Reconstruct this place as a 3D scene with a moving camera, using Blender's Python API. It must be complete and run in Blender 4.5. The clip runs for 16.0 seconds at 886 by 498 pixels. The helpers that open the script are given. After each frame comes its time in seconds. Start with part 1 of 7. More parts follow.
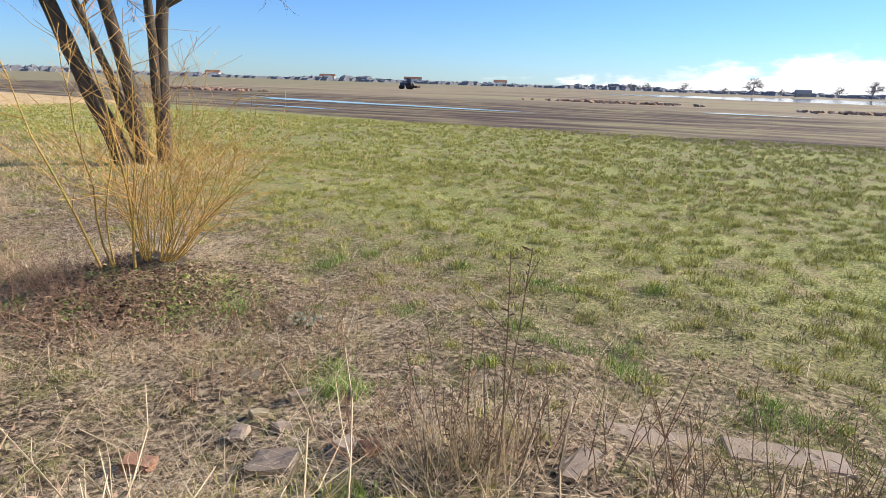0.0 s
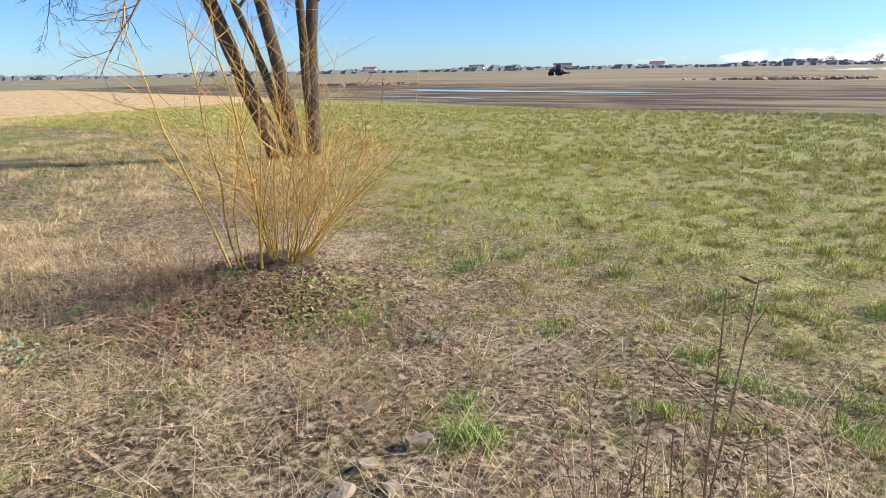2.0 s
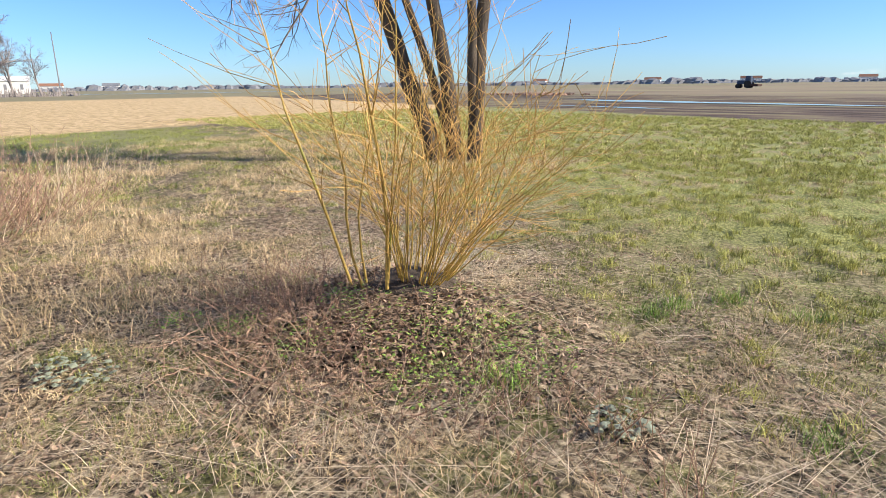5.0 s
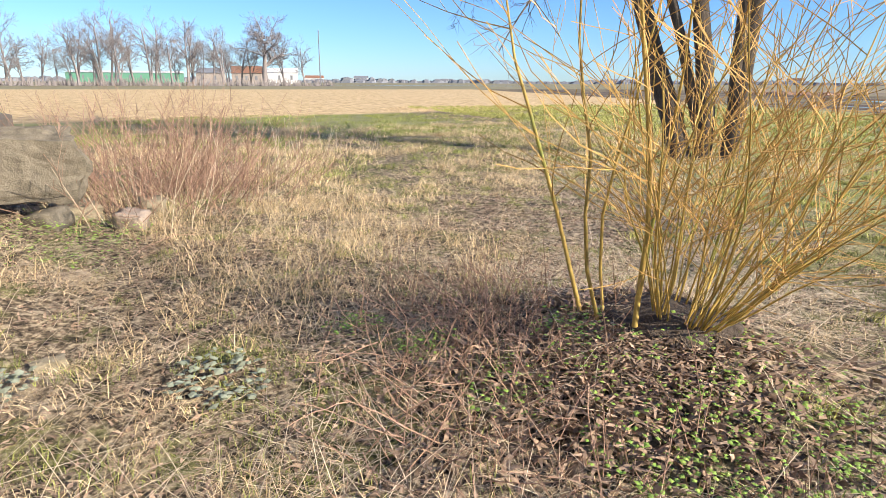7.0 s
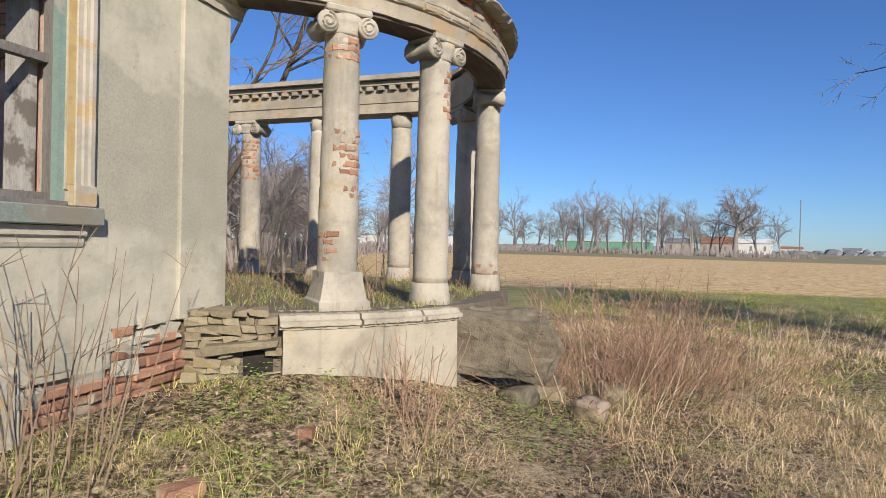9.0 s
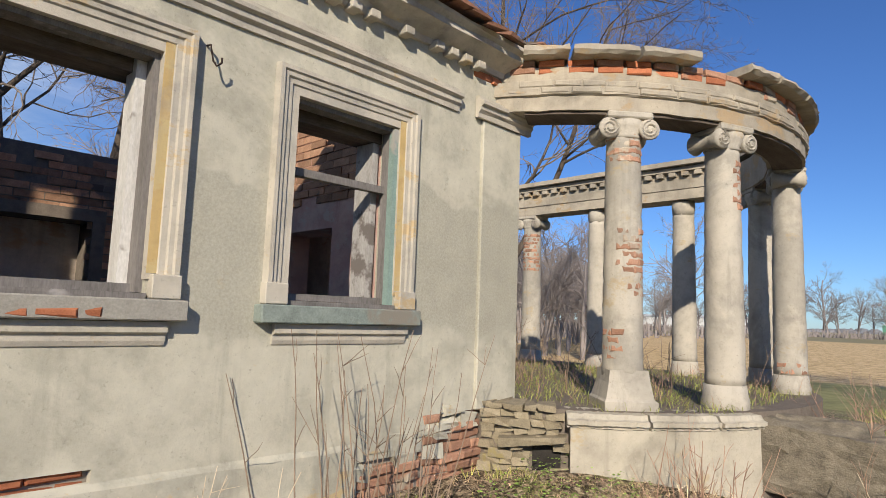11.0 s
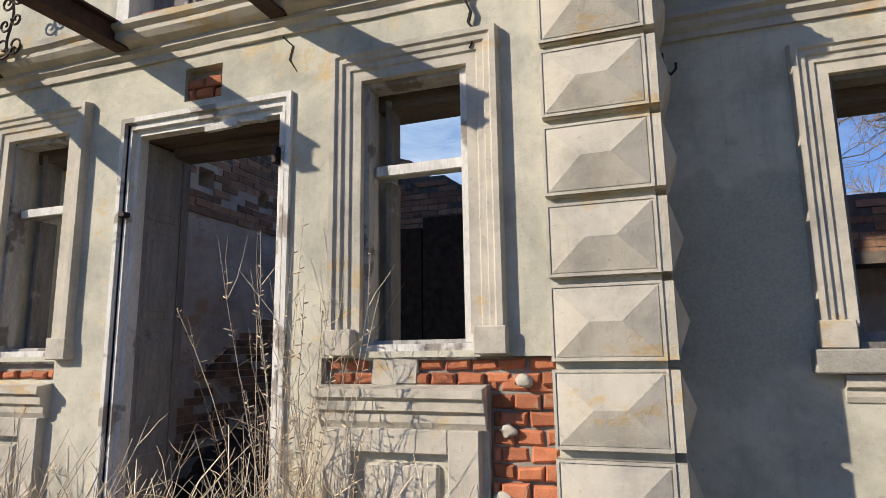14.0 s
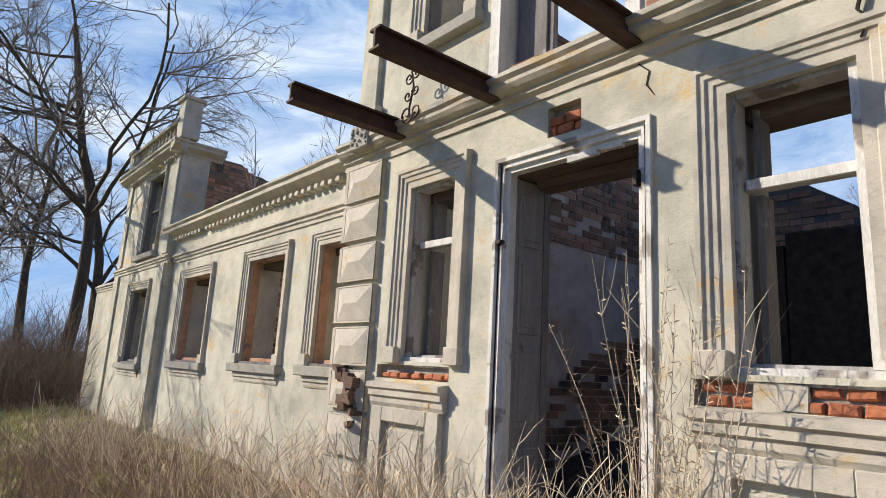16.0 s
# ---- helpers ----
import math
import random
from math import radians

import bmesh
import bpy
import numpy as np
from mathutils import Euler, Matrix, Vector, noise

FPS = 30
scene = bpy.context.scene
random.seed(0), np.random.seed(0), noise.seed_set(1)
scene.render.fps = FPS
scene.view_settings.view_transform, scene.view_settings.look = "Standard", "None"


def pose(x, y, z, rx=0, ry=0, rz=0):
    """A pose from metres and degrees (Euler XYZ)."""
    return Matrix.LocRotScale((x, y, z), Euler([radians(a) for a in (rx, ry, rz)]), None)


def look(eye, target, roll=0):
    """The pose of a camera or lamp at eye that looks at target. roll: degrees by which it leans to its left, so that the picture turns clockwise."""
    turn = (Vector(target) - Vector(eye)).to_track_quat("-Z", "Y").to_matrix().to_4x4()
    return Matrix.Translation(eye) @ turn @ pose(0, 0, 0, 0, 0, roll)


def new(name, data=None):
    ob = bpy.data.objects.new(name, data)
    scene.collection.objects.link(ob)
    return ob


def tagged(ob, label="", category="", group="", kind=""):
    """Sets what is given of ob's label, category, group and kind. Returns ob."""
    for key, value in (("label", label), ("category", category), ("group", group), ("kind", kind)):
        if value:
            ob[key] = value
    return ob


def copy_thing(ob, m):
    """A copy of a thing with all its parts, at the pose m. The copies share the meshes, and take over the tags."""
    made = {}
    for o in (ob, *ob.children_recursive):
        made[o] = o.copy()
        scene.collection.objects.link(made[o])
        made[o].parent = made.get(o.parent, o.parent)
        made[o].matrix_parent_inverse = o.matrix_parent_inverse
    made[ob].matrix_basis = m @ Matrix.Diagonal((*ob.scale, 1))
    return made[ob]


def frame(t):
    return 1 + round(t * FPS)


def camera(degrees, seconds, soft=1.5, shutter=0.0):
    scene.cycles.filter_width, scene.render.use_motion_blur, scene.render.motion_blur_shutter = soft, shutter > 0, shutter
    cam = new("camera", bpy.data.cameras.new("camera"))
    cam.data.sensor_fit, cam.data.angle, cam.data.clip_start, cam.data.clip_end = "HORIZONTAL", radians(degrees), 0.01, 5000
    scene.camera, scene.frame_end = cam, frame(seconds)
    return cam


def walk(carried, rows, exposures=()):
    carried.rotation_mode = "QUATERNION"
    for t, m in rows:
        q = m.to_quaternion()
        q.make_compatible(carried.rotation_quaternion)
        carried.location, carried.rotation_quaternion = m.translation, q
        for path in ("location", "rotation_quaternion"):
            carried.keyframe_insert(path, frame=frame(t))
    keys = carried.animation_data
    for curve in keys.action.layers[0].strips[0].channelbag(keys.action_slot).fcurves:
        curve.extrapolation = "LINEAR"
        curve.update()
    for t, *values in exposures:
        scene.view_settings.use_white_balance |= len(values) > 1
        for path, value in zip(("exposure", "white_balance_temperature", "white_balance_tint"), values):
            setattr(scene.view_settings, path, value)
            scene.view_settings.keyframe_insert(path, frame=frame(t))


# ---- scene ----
cam = camera(71.8, 16.0, soft=0.6)
PATH = [
    (0, (0.085, 0.255, 1.495), (-0.534, 2.083, 0.968), 1.9),
    (0.5, (0.049, 0.543, 1.429), (-0.52, 2.381, 0.881), 1.5),
    (1, (-0.021, 0.702, 1.406), (-0.555, 2.541, 0.83), 0.2),
    (1.5, (-0.106, 0.89, 1.361), (-0.813, 2.669, 0.781), -0.7),
    (2, (-0.281, 1.096, 1.373), (-1.322, 2.708, 0.81), -1.1),
    (2.5, (-0.438, 1.235, 1.391), (-1.723, 2.674, 0.864), 0.1),
    (3, (-0.587, 1.473, 1.292), (-1.96, 2.829, 0.768), 0.9),
    (5.3, (-1.365, 2.33, 1.034), (-2.824, 3.595, 0.516), -1.4),
    (5.5, (-1.44, 2.393, 1.02), (-2.943, 3.604, 0.496), -1.1),
    (6, (-1.772, 2.569, 0.892), (-3.411, 3.589, 0.372), -0.7),
    (6.5, (-2.089, 2.726, 0.844), (-3.841, 3.53, 0.314), -0.5),
    (7, (-2.414, 2.831, 0.77), (-4.203, 3.553, 0.242), 0.3),
    (7.5, (-2.687, 2.883, 0.75), (-4.555, 3.375, 0.232), -0.5),
    (8, (-2.888, 2.792, 0.922), (-4.864, 2.701, 0.629), -0.3),
    (8.5, (-3.009, 2.764, 0.975), (-4.973, 2.391, 0.911), 0.7),
    (9, (-3.071, 2.738, 0.975), (-4.96, 2.08, 0.957), 1.4),
    (9.2, (-3.084, 2.721, 0.974), (-4.924, 1.938, 0.972), 1.4),
    (11.3, (-2.822, 2.749, 1.115), (-4.117, 1.246, 1.366), 2.0),
    (11.5, (-2.795, 2.744, 1.108), (-3.986, 1.161, 1.378), 1.9),
    (12, (-2.733, 2.701, 1.108), (-3.646, 0.947, 1.405), 1.6),
    (12.5, (-2.65, 2.688, 1.116), (-3.292, 0.819, 1.427), 1.1),
    (13, (-2.478, 2.682, 1.127), (-2.792, 0.734, 1.451), -0.1),
    (13.5, (-2.31, 2.691, 1.143), (-2.114, 0.728, 1.474), -1.1),
    (14, (-2.29, 2.707, 1.15), (-1.644, 0.844, 1.484), -0.8),
    (14.5, (-2.257, 2.782, 1.183), (-1.301, 1.056, 1.509), -0.6),
    (15, (-2.215, 2.841, 1.153), (-1.038, 1.263, 1.506), 0.5),
    (15.5, (-2.19, 2.89, 1.118), (-0.854, 1.451, 1.495), 2.4),
    (16, (-2.193, 2.927, 1.089), (-0.703, 1.653, 1.484), 3.3),
]
walk(cam, [(t, look(eye, target, roll)) for t, eye, target, roll in PATH],
     [(0.0, 0.66), (1.0, 0.76), (3.0, 0.72), (5.5, 0.76), (6.5, 0.80), (7.4, 0.88), (8.5, 0.2), (11.5, 0.12), (13.0, 0.22), (14.5, 0.36), (16.0, 0.42)])

# ---- light ----
SUN = Vector((1.19, 1.0, 0.80)).normalized()
world = bpy.data.worlds.new("sky")
scene.world = world
world.use_nodes = True
wn = world.node_tree
sky = wn.nodes.new("ShaderNodeTexSky")
sky.sky_type = "NISHITA"
sky.sun_disc = False
sky.sun_elevation = math.asin(SUN.z)
sky.sun_rotation = math.atan2(SUN.x, SUN.y)
sky.air_density, sky.dust_density, sky.ozone_density, sky.altitude = 1.0, 0.1, 4.0, 100
cool = wn.nodes.new("ShaderNodeMix")
cool.data_type, cool.blend_type = "RGBA", "MULTIPLY"
cool.inputs[0].default_value = 1.0
cool.inputs[7].default_value = (0.68, 0.95, 1.40, 1)
wn.links.new(sky.outputs[0], cool.inputs[6])
wn.links.new(cool.outputs[2], wn.nodes["Background"].inputs[0])
wn.nodes["Background"].inputs[1].default_value = 0.079
sun = new("sun", bpy.data.lights.new("sun", "SUN"))
sun.data.energy, sun.data.angle, sun.data.color = 5.0, radians(0.55), (1.0, 0.89, 0.74)
sun.matrix_world = look(SUN * 60, (0, 0, 0))


# ---- materials ----
def nmat(name, rough=0.85, metal=0.0):
    m = bpy.data.materials.new(name)
    m.use_nodes = True
    b = m.node_tree.nodes["Principled BSDF"]
    b.inputs["Roughness"].default_value, b.inputs["Metallic"].default_value = rough, metal
    b.inputs["Specular IOR Level"].default_value = 0.25
    return m, m.node_tree, b


def place(nt):
    return nt.nodes.new("ShaderNodeNewGeometry").outputs["Position"]


def nz(nt, scale, detail=5, rough=0.6, stretch=None, distort=0.0):
    n = nt.nodes.new("ShaderNodeTexNoise")
    n.inputs["Scale"].default_value, n.inputs["Detail"].default_value = scale, detail
    n.inputs["Roughness"].default_value, n.inputs["Distortion"].default_value = rough, distort
    v = place(nt)
    if stretch:
        mp = nt.nodes.new("ShaderNodeMapping")
        mp.inputs["Scale"].default_value = stretch
        nt.links.new(v, mp.inputs["Vector"])
        v = mp.outputs[0]
    nt.links.new(v, n.inputs["Vector"])
    return n.outputs["Fac"]


def ramp(nt, fac, *stops):
    r = nt.nodes.new("ShaderNodeValToRGB")
    e = r.color_ramp.elements
    while len(e) < len(stops):
        e.new(0.5)
    for k, (p, c) in enumerate(stops):
        e[k].position = p
        e[k].color = (*c, 1) if len(c) == 3 else c
    nt.links.new(fac, r.inputs[0])
    return r.outputs[0]


def step(nt, fac, lo, hi):
    r = nt.nodes.new("ShaderNodeMapRange")
    r.interpolation_type = "SMOOTHSTEP"
    r.inputs["From Min"].default_value, r.inputs["From Max"].default_value = lo, hi
    nt.links.new(fac, r.inputs["Value"])
    return r.outputs[0]


def math2(nt, op, a, b):
    n = nt.nodes.new("ShaderNodeMath")
    n.operation = op
    for k, v in enumerate((a, b)):
        if isinstance(v, (int, float)):
            n.inputs[k].default_value = v
        else:
            nt.links.new(v, n.inputs[k])
    return n.outputs[0]


def mix(nt, fac, a, b, mode="MIX"):
    n = nt.nodes.new("ShaderNodeMix")
    n.data_type, n.blend_type = "RGBA", mode
    for k, v in ((0, fac), (6, a), (7, b)):
        if isinstance(v, (int, float)):
            n.inputs[k].default_value = v
        elif isinstance(v, tuple):
            n.inputs[k].default_value = (*v, 1)
        else:
            nt.links.new(v, n.inputs[k])
    return n.outputs[2]


def bump(nt, b, height, strength=0.4, dist=0.02):
    n = nt.nodes.new("ShaderNodeBump")
    n.inputs["Strength"].default_value, n.inputs["Distance"].default_value = strength, dist
    nt.links.new(height, n.inputs["Height"])
    nt.links.new(n.outputs[0], b.inputs["Normal"])


def mottled(name, lo, hi, scale=6, rough=0.85, metal=0.0, strength=0.4, dist=0.01, vary=0.0, island=False, patch=None, stretch=None):
    """A surface between two colours, with grain, and a patch colour on part of it."""
    m, nt, b = nmat(name, rough, metal)
    f = nz(nt, scale, 6, 0.65, stretch)
    col = ramp(nt, f, (0.3, lo), (0.7, hi))
    fine = nz(nt, scale * 9, 3, 0.6, stretch)
    col = mix(nt, 0.35, col, ramp(nt, fine, (0.3, tuple(c * 0.6 for c in lo)), (0.75, hi)))
    if patch:
        col = mix(nt, step(nt, nz(nt, scale * 0.28, 4, 0.6), patch[0], patch[0] + 0.08), col, patch[1])
    if vary:
        src = nt.nodes.new("ShaderNodeNewGeometry").outputs["Random Per Island"] if island else nt.nodes.new("ShaderNodeObjectInfo").outputs["Random"]
        hsv = nt.nodes.new("ShaderNodeHueSaturation")
        nt.links.new(col, hsv.inputs["Color"])
        r = nt.nodes.new("ShaderNodeMapRange")
        r.inputs["To Min"].default_value, r.inputs["To Max"].default_value = 1 - vary, 1 + vary
        nt.links.new(src, r.inputs["Value"])
        nt.links.new(r.outputs[0], hsv.inputs["Value"])
        col = hsv.outputs[0]
    nt.links.new(col, b.inputs["Base Color"])
    if strength:
        bump(nt, b, math2(nt, "ADD", f, math2(nt, "MULTIPLY", fine, 0.5)), strength, dist)
    return m


def plaster_mat(name, light, dark, ochre, ochre_at=0.6, stain_at=0.58, band=None):
    """Old lime plaster: soft tone changes, hard-edged damp patches, ochre remains, run-off streaks, grit and pits."""
    m, nt, b = nmat(name, 0.93)
    mul = lambda c, k: tuple(v * k for v in c)
    big = nz(nt, 0.8, 6, 0.68, distort=0.5)
    mid = nz(nt, 3.6, 8, 0.7)
    grit = nz(nt, 34, 5, 0.75)
    fine = nz(nt, 120, 4, 0.7)
    col = ramp(nt, mid, (0.34, mul(light, 0.80)), (0.5, light), (0.66, mul(light, 1.12)))
    col = mix(nt, math2(nt, "MULTIPLY", step(nt, big, stain_at - 0.07, stain_at + 0.03), 0.5), col, ramp(nt, mid, (0.35, mul(dark, 0.78)), (0.65, mul(dark, 1.1))))
    col = mix(nt, math2(nt, "MULTIPLY", step(nt, nz(nt, 1.6, 7, 0.72, (1, 1, 1.7)), ochre_at, ochre_at + 0.07), 0.7), col, ochre)
    drip = nz(nt, 6, 6, 0.65, (1.0, 1.0, 0.10))
    col = mix(nt, math2(nt, "MULTIPLY", step(nt, drip, 0.56, 0.72), 0.32), col, mul(dark, 0.62))
    col = mix(nt, math2(nt, "MULTIPLY", step(nt, nz(nt, 9, 8, 0.75), 0.60, 0.70), 0.35), col, mul(dark, 0.6))
    col = mix(nt, math2(nt, "MULTIPLY", step(nt, grit, 0.58, 0.72), 0.45), col, mul(dark, 0.55))
    col = mix(nt, math2(nt, "MULTIPLY", step(nt, fine, 0.60, 0.75), 0.4), col, mul(light, 1.25))
    if band:
        sp = nt.nodes.new("ShaderNodeSeparateXYZ")
        nt.links.new(place(nt), sp.inputs[0])
        lift = math2(nt, "ADD", sp.outputs[2], math2(nt, "MULTIPLY", math2(nt, "SUBTRACT", nz(nt, 1.1, 4, 0.55), 0.5), 1.3))
        inside = math2(nt, "MULTIPLY", step(nt, lift, band[0], band[0] + 0.12), step(nt, math2(nt, "MULTIPLY", lift, -1.0), -band[1], -band[1] + 0.05))
        col = mix(nt, math2(nt, "MULTIPLY", inside, 0.75), col, ramp(nt, nz(nt, 60, 7, 0.8), (0.36, mul(dark, 0.82)), (0.52, mul(dark, 1.08)), (0.68, mul(light, 0.92))))
    nt.links.new(col, b.inputs["Base Color"])
    h = math2(nt, "ADD", math2(nt, "MULTIPLY", mid, 1.2), math2(nt, "ADD", math2(nt, "MULTIPLY", fine, 0.18), math2(nt, "MULTIPLY", grit, 0.45)))
    bump(nt, b, h, 0.6, 0.014)
    return m


M = {}
M["plaster"] = plaster_mat("plaster", (0.50, 0.475, 0.385), (0.33, 0.322, 0.27), (0.52, 0.37, 0.17), 0.57, 0.55)
M["plaster_west"] = plaster_mat("plaster_west", (0.50, 0.475, 0.385), (0.35, 0.335, 0.27), (0.50, 0.36, 0.17), 0.62, 0.57, (0.95, 2.0))
M["plaster_trim"] = plaster_mat("plaster_trim", (0.48, 0.44, 0.365), (0.32, 0.305, 0.27), (0.47, 0.33, 0.15), 0.57)
M["plaster_column"] = plaster_mat("plaster_column", (0.46, 0.42, 0.35), (0.27, 0.255, 0.22), (0.42, 0.33, 0.20), 0.6, 0.54)
M["plaster_plinth"] = plaster_mat("plaster_plinth", (0.44, 0.40, 0.32), (0.30, 0.275, 0.215), (0.42, 0.33, 0.2), 0.6, 0.56)
M["entablature"] = plaster_mat("entablature", (0.42, 0.37, 0.29), (0.25, 0.23, 0.19), (0.40, 0.28, 0.15), 0.56, 0.52)
M["inner_plaster"] = plaster_mat("inner_plaster", (0.70, 0.60, 0.48), (0.52, 0.40, 0.30), (0.52, 0.32, 0.18), 0.55, 0.52)
M["pink_plaster"] = plaster_mat("pink_plaster", (0.55, 0.40, 0.34), (0.50, 0.27, 0.22), (0.5, 0.45, 0.4), 0.55, 0.5)
M["brick"] = mottled("brick", (0.34, 0.11, 0.055), (0.52, 0.2, 0.1), 14, 0.9, strength=0.6, dist=0.012, vary=0.3, patch=(0.60, (0.40, 0.22, 0.14)))
M["pale_brick"] = mottled("pale_brick", (0.30, 0.15, 0.095), (0.47, 0.28, 0.19), 12, 0.92, strength=0.6, dist=0.012, vary=0.3, patch=(0.56, (0.42, 0.36, 0.28)))
M["teal_sill"] = mottled("teal_sill", (0.17, 0.20, 0.18), (0.31, 0.36, 0.32), 9, 0.8, strength=0.5, dist=0.008, patch=(0.52, (0.24, 0.22, 0.18)))
M["crack"] = mottled("crack", (0.02, 0.018, 0.015), (0.05, 0.045, 0.04), 9, 1.0, strength=0)
M["old_brick"] = mottled("old_brick", (0.27, 0.145, 0.085), (0.50, 0.30, 0.19), 10, 0.95, strength=0.6, dist=0.012, vary=0.35, island=True, patch=(0.56, (0.13, 0.11, 0.09)))
M["ochre_plaster"] = plaster_mat("ochre_plaster", (0.50, 0.36, 0.16), (0.42, 0.37, 0.29), (0.52, 0.42, 0.22), 0.5, 0.6)
# near-black brick colour: the hall's deep shade is put into it
M["hall_shade"] = mottled("hall_shade", (0.03, 0.023, 0.018), (0.11, 0.08, 0.062), 12, 0.95, strength=0.6, dist=0.015)
M["dark_brick"] = mottled("dark_brick", (0.10, 0.07, 0.055), (0.24, 0.15, 0.11), 12, 0.95, strength=0.6, dist=0.012, vary=0.3)
M["mortar"] = mottled("mortar", (0.24, 0.21, 0.17), (0.38, 0.34, 0.28), 18, 0.95, strength=0.6, dist=0.012)
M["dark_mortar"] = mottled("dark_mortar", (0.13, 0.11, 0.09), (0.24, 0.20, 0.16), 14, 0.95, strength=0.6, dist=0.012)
M["white_wood"] = mottled("white_wood", (0.48, 0.46, 0.42), (0.74, 0.72, 0.68), 12, 0.7, strength=0.5, dist=0.006, patch=(0.56, (0.26, 0.23, 0.20)), stretch=(1, 1, 0.25))
M["worn_wood"] = mottled("worn_wood", (0.26, 0.245, 0.225), (0.50, 0.48, 0.45), 14, 0.8, strength=0.6, dist=0.006, patch=(0.55, (0.16, 0.14, 0.125)), stretch=(1, 1, 0.22))
M["door_grey"] = mottled("door_grey", (0.17, 0.16, 0.15), (0.32, 0.30, 0.285), 12, 0.75, strength=0.5, dist=0.006, patch=(0.6, (0.14, 0.12, 0.11)), stretch=(1, 1, 0.25))
M["grey_wood"] = mottled("grey_wood", (0.12, 0.11, 0.10), (0.27, 0.25, 0.235), 12, 0.85, strength=0.6, dist=0.006, patch=(0.6, (0.34, 0.32, 0.30)), stretch=(1, 1, 0.2))
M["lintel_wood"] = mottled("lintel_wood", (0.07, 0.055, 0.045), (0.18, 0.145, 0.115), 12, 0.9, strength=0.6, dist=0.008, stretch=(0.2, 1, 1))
M["teal_paint"] = mottled("teal_paint", (0.19, 0.27, 0.24), (0.29, 0.39, 0.345), 10, 0.6, strength=0.3, dist=0.004, patch=(0.56, (0.36, 0.35, 0.31)))
M["sill_stone"] = mottled("sill_stone", (0.27, 0.255, 0.22), (0.40, 0.38, 0.33), 9, 0.9, strength=0.5, dist=0.01, patch=(0.58, (0.24, 0.17, 0.12)))
M["rust"] = mottled("rust", (0.035, 0.022, 0.018), (0.10, 0.055, 0.04), 9, 0.75, 0.3, 0.4, 0.006)
M["iron"] = mottled("iron", (0.03, 0.025, 0.022), (0.075, 0.05, 0.04), 20, 0.7, 0.4, 0.3, 0.004)
M["tile"] = mottled("tile", (0.20, 0.09, 0.055), (0.36, 0.19, 0.12), 8, 0.9, strength=0.5, dist=0.01, vary=0.3, patch=(0.55, (0.16, 0.13, 0.10)))
M["stone"] = mottled("stone", (0.21, 0.175, 0.115), (0.42, 0.36, 0.25), 12, 0.95, strength=0.6, dist=0.02, vary=0.2, patch=(0.6, (0.30, 0.25, 0.12)))
M["boulder"] = mottled("boulder", (0.11, 0.095, 0.07), (0.30, 0.26, 0.195), 9, 0.95, strength=0.9, dist=0.02, patch=(0.60, (0.22, 0.18, 0.05)))
M["slab"] = mottled("slab", (0.33, 0.26, 0.20), (0.46, 0.38, 0.31), 9, 0.95, strength=0.5, dist=0.01, patch=(0.6, (0.25, 0.19, 0.13)))
M["bark"] = mottled("bark", (0.04, 0.03, 0.023), (0.17, 0.135, 0.105), 9, 0.95, strength=0.9, dist=0.04, stretch=(1, 1, 0.25))
M["twig"] = mottled("twig", (0.15, 0.12, 0.095), (0.31, 0.255, 0.205), 6, 0.9, strength=0)
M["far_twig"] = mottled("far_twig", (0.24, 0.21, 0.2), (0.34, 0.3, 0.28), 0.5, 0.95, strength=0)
M["birch"] = mottled("birch", (0.35, 0.33, 0.31), (0.6, 0.58, 0.55), 6, 0.8, strength=0)
M["willow"] = mottled("willow", (0.36, 0.24, 0.06), (0.62, 0.44, 0.13), 5, 0.55, strength=0.2, dist=0.003, vary=0.25, patch=(0.6, (0.34, 0.33, 0.08)))
M["willow_tip"] = mottled("willow_tip", (0.50, 0.26, 0.08), (0.74, 0.50, 0.17), 5, 0.6, strength=0, vary=0.3, island=True)
M["straw"] = mottled("straw", (0.36, 0.25, 0.125), (0.90, 0.72, 0.45), 6, 0.8, strength=0, vary=0.5, island=True)
M["pale_stem"] = mottled("pale_stem", (0.54, 0.43, 0.29), (0.8, 0.68, 0.5), 4, 0.8, strength=0, vary=0.5, island=True)
M["dark_stem"] = mottled("dark_stem", (0.15, 0.105, 0.075), (0.31, 0.23, 0.165), 4, 0.85, strength=0, vary=0.3, island=True)
M["bramble"] = mottled("bramble", (0.25, 0.14, 0.095), (0.52, 0.35, 0.25), 4, 0.8, strength=0, vary=0.35, island=True)
M["green_blade"] = mottled("green_blade", (0.22, 0.24, 0.045), (0.72, 0.68, 0.22), 5.5, 0.65, strength=0, vary=0.5, island=True)
M["meadow_blade"] = mottled("meadow_blade", (0.10, 0.13, 0.03), (0.48, 0.50, 0.14), 6, 0.65, strength=0, vary=0.5, island=True)
M["leaf"] = mottled("leaf", (0.16, 0.28, 0.05), (0.36, 0.50, 0.11), 3, 0.55, strength=0, vary=0.35, island=True)
M["litter"] = mottled("litter", (0.10, 0.065, 0.042), (0.56, 0.40, 0.28), 7, 0.9, strength=0, vary=0.5, island=True)
M["grey_leaf"] = mottled("grey_leaf", (0.22, 0.25, 0.17), (0.36, 0.39, 0.29), 3, 0.8, strength=0, vary=0.25, island=True)
M["far_white"] = mottled("far_white", (0.6, 0.6, 0.58), (0.75, 0.75, 0.73), 0.2, 0.8, strength=0)
M["far_green"] = mottled("far_green", (0.12, 0.3, 0.2), (0.16, 0.36, 0.25), 0.2, 0.8, strength=0)
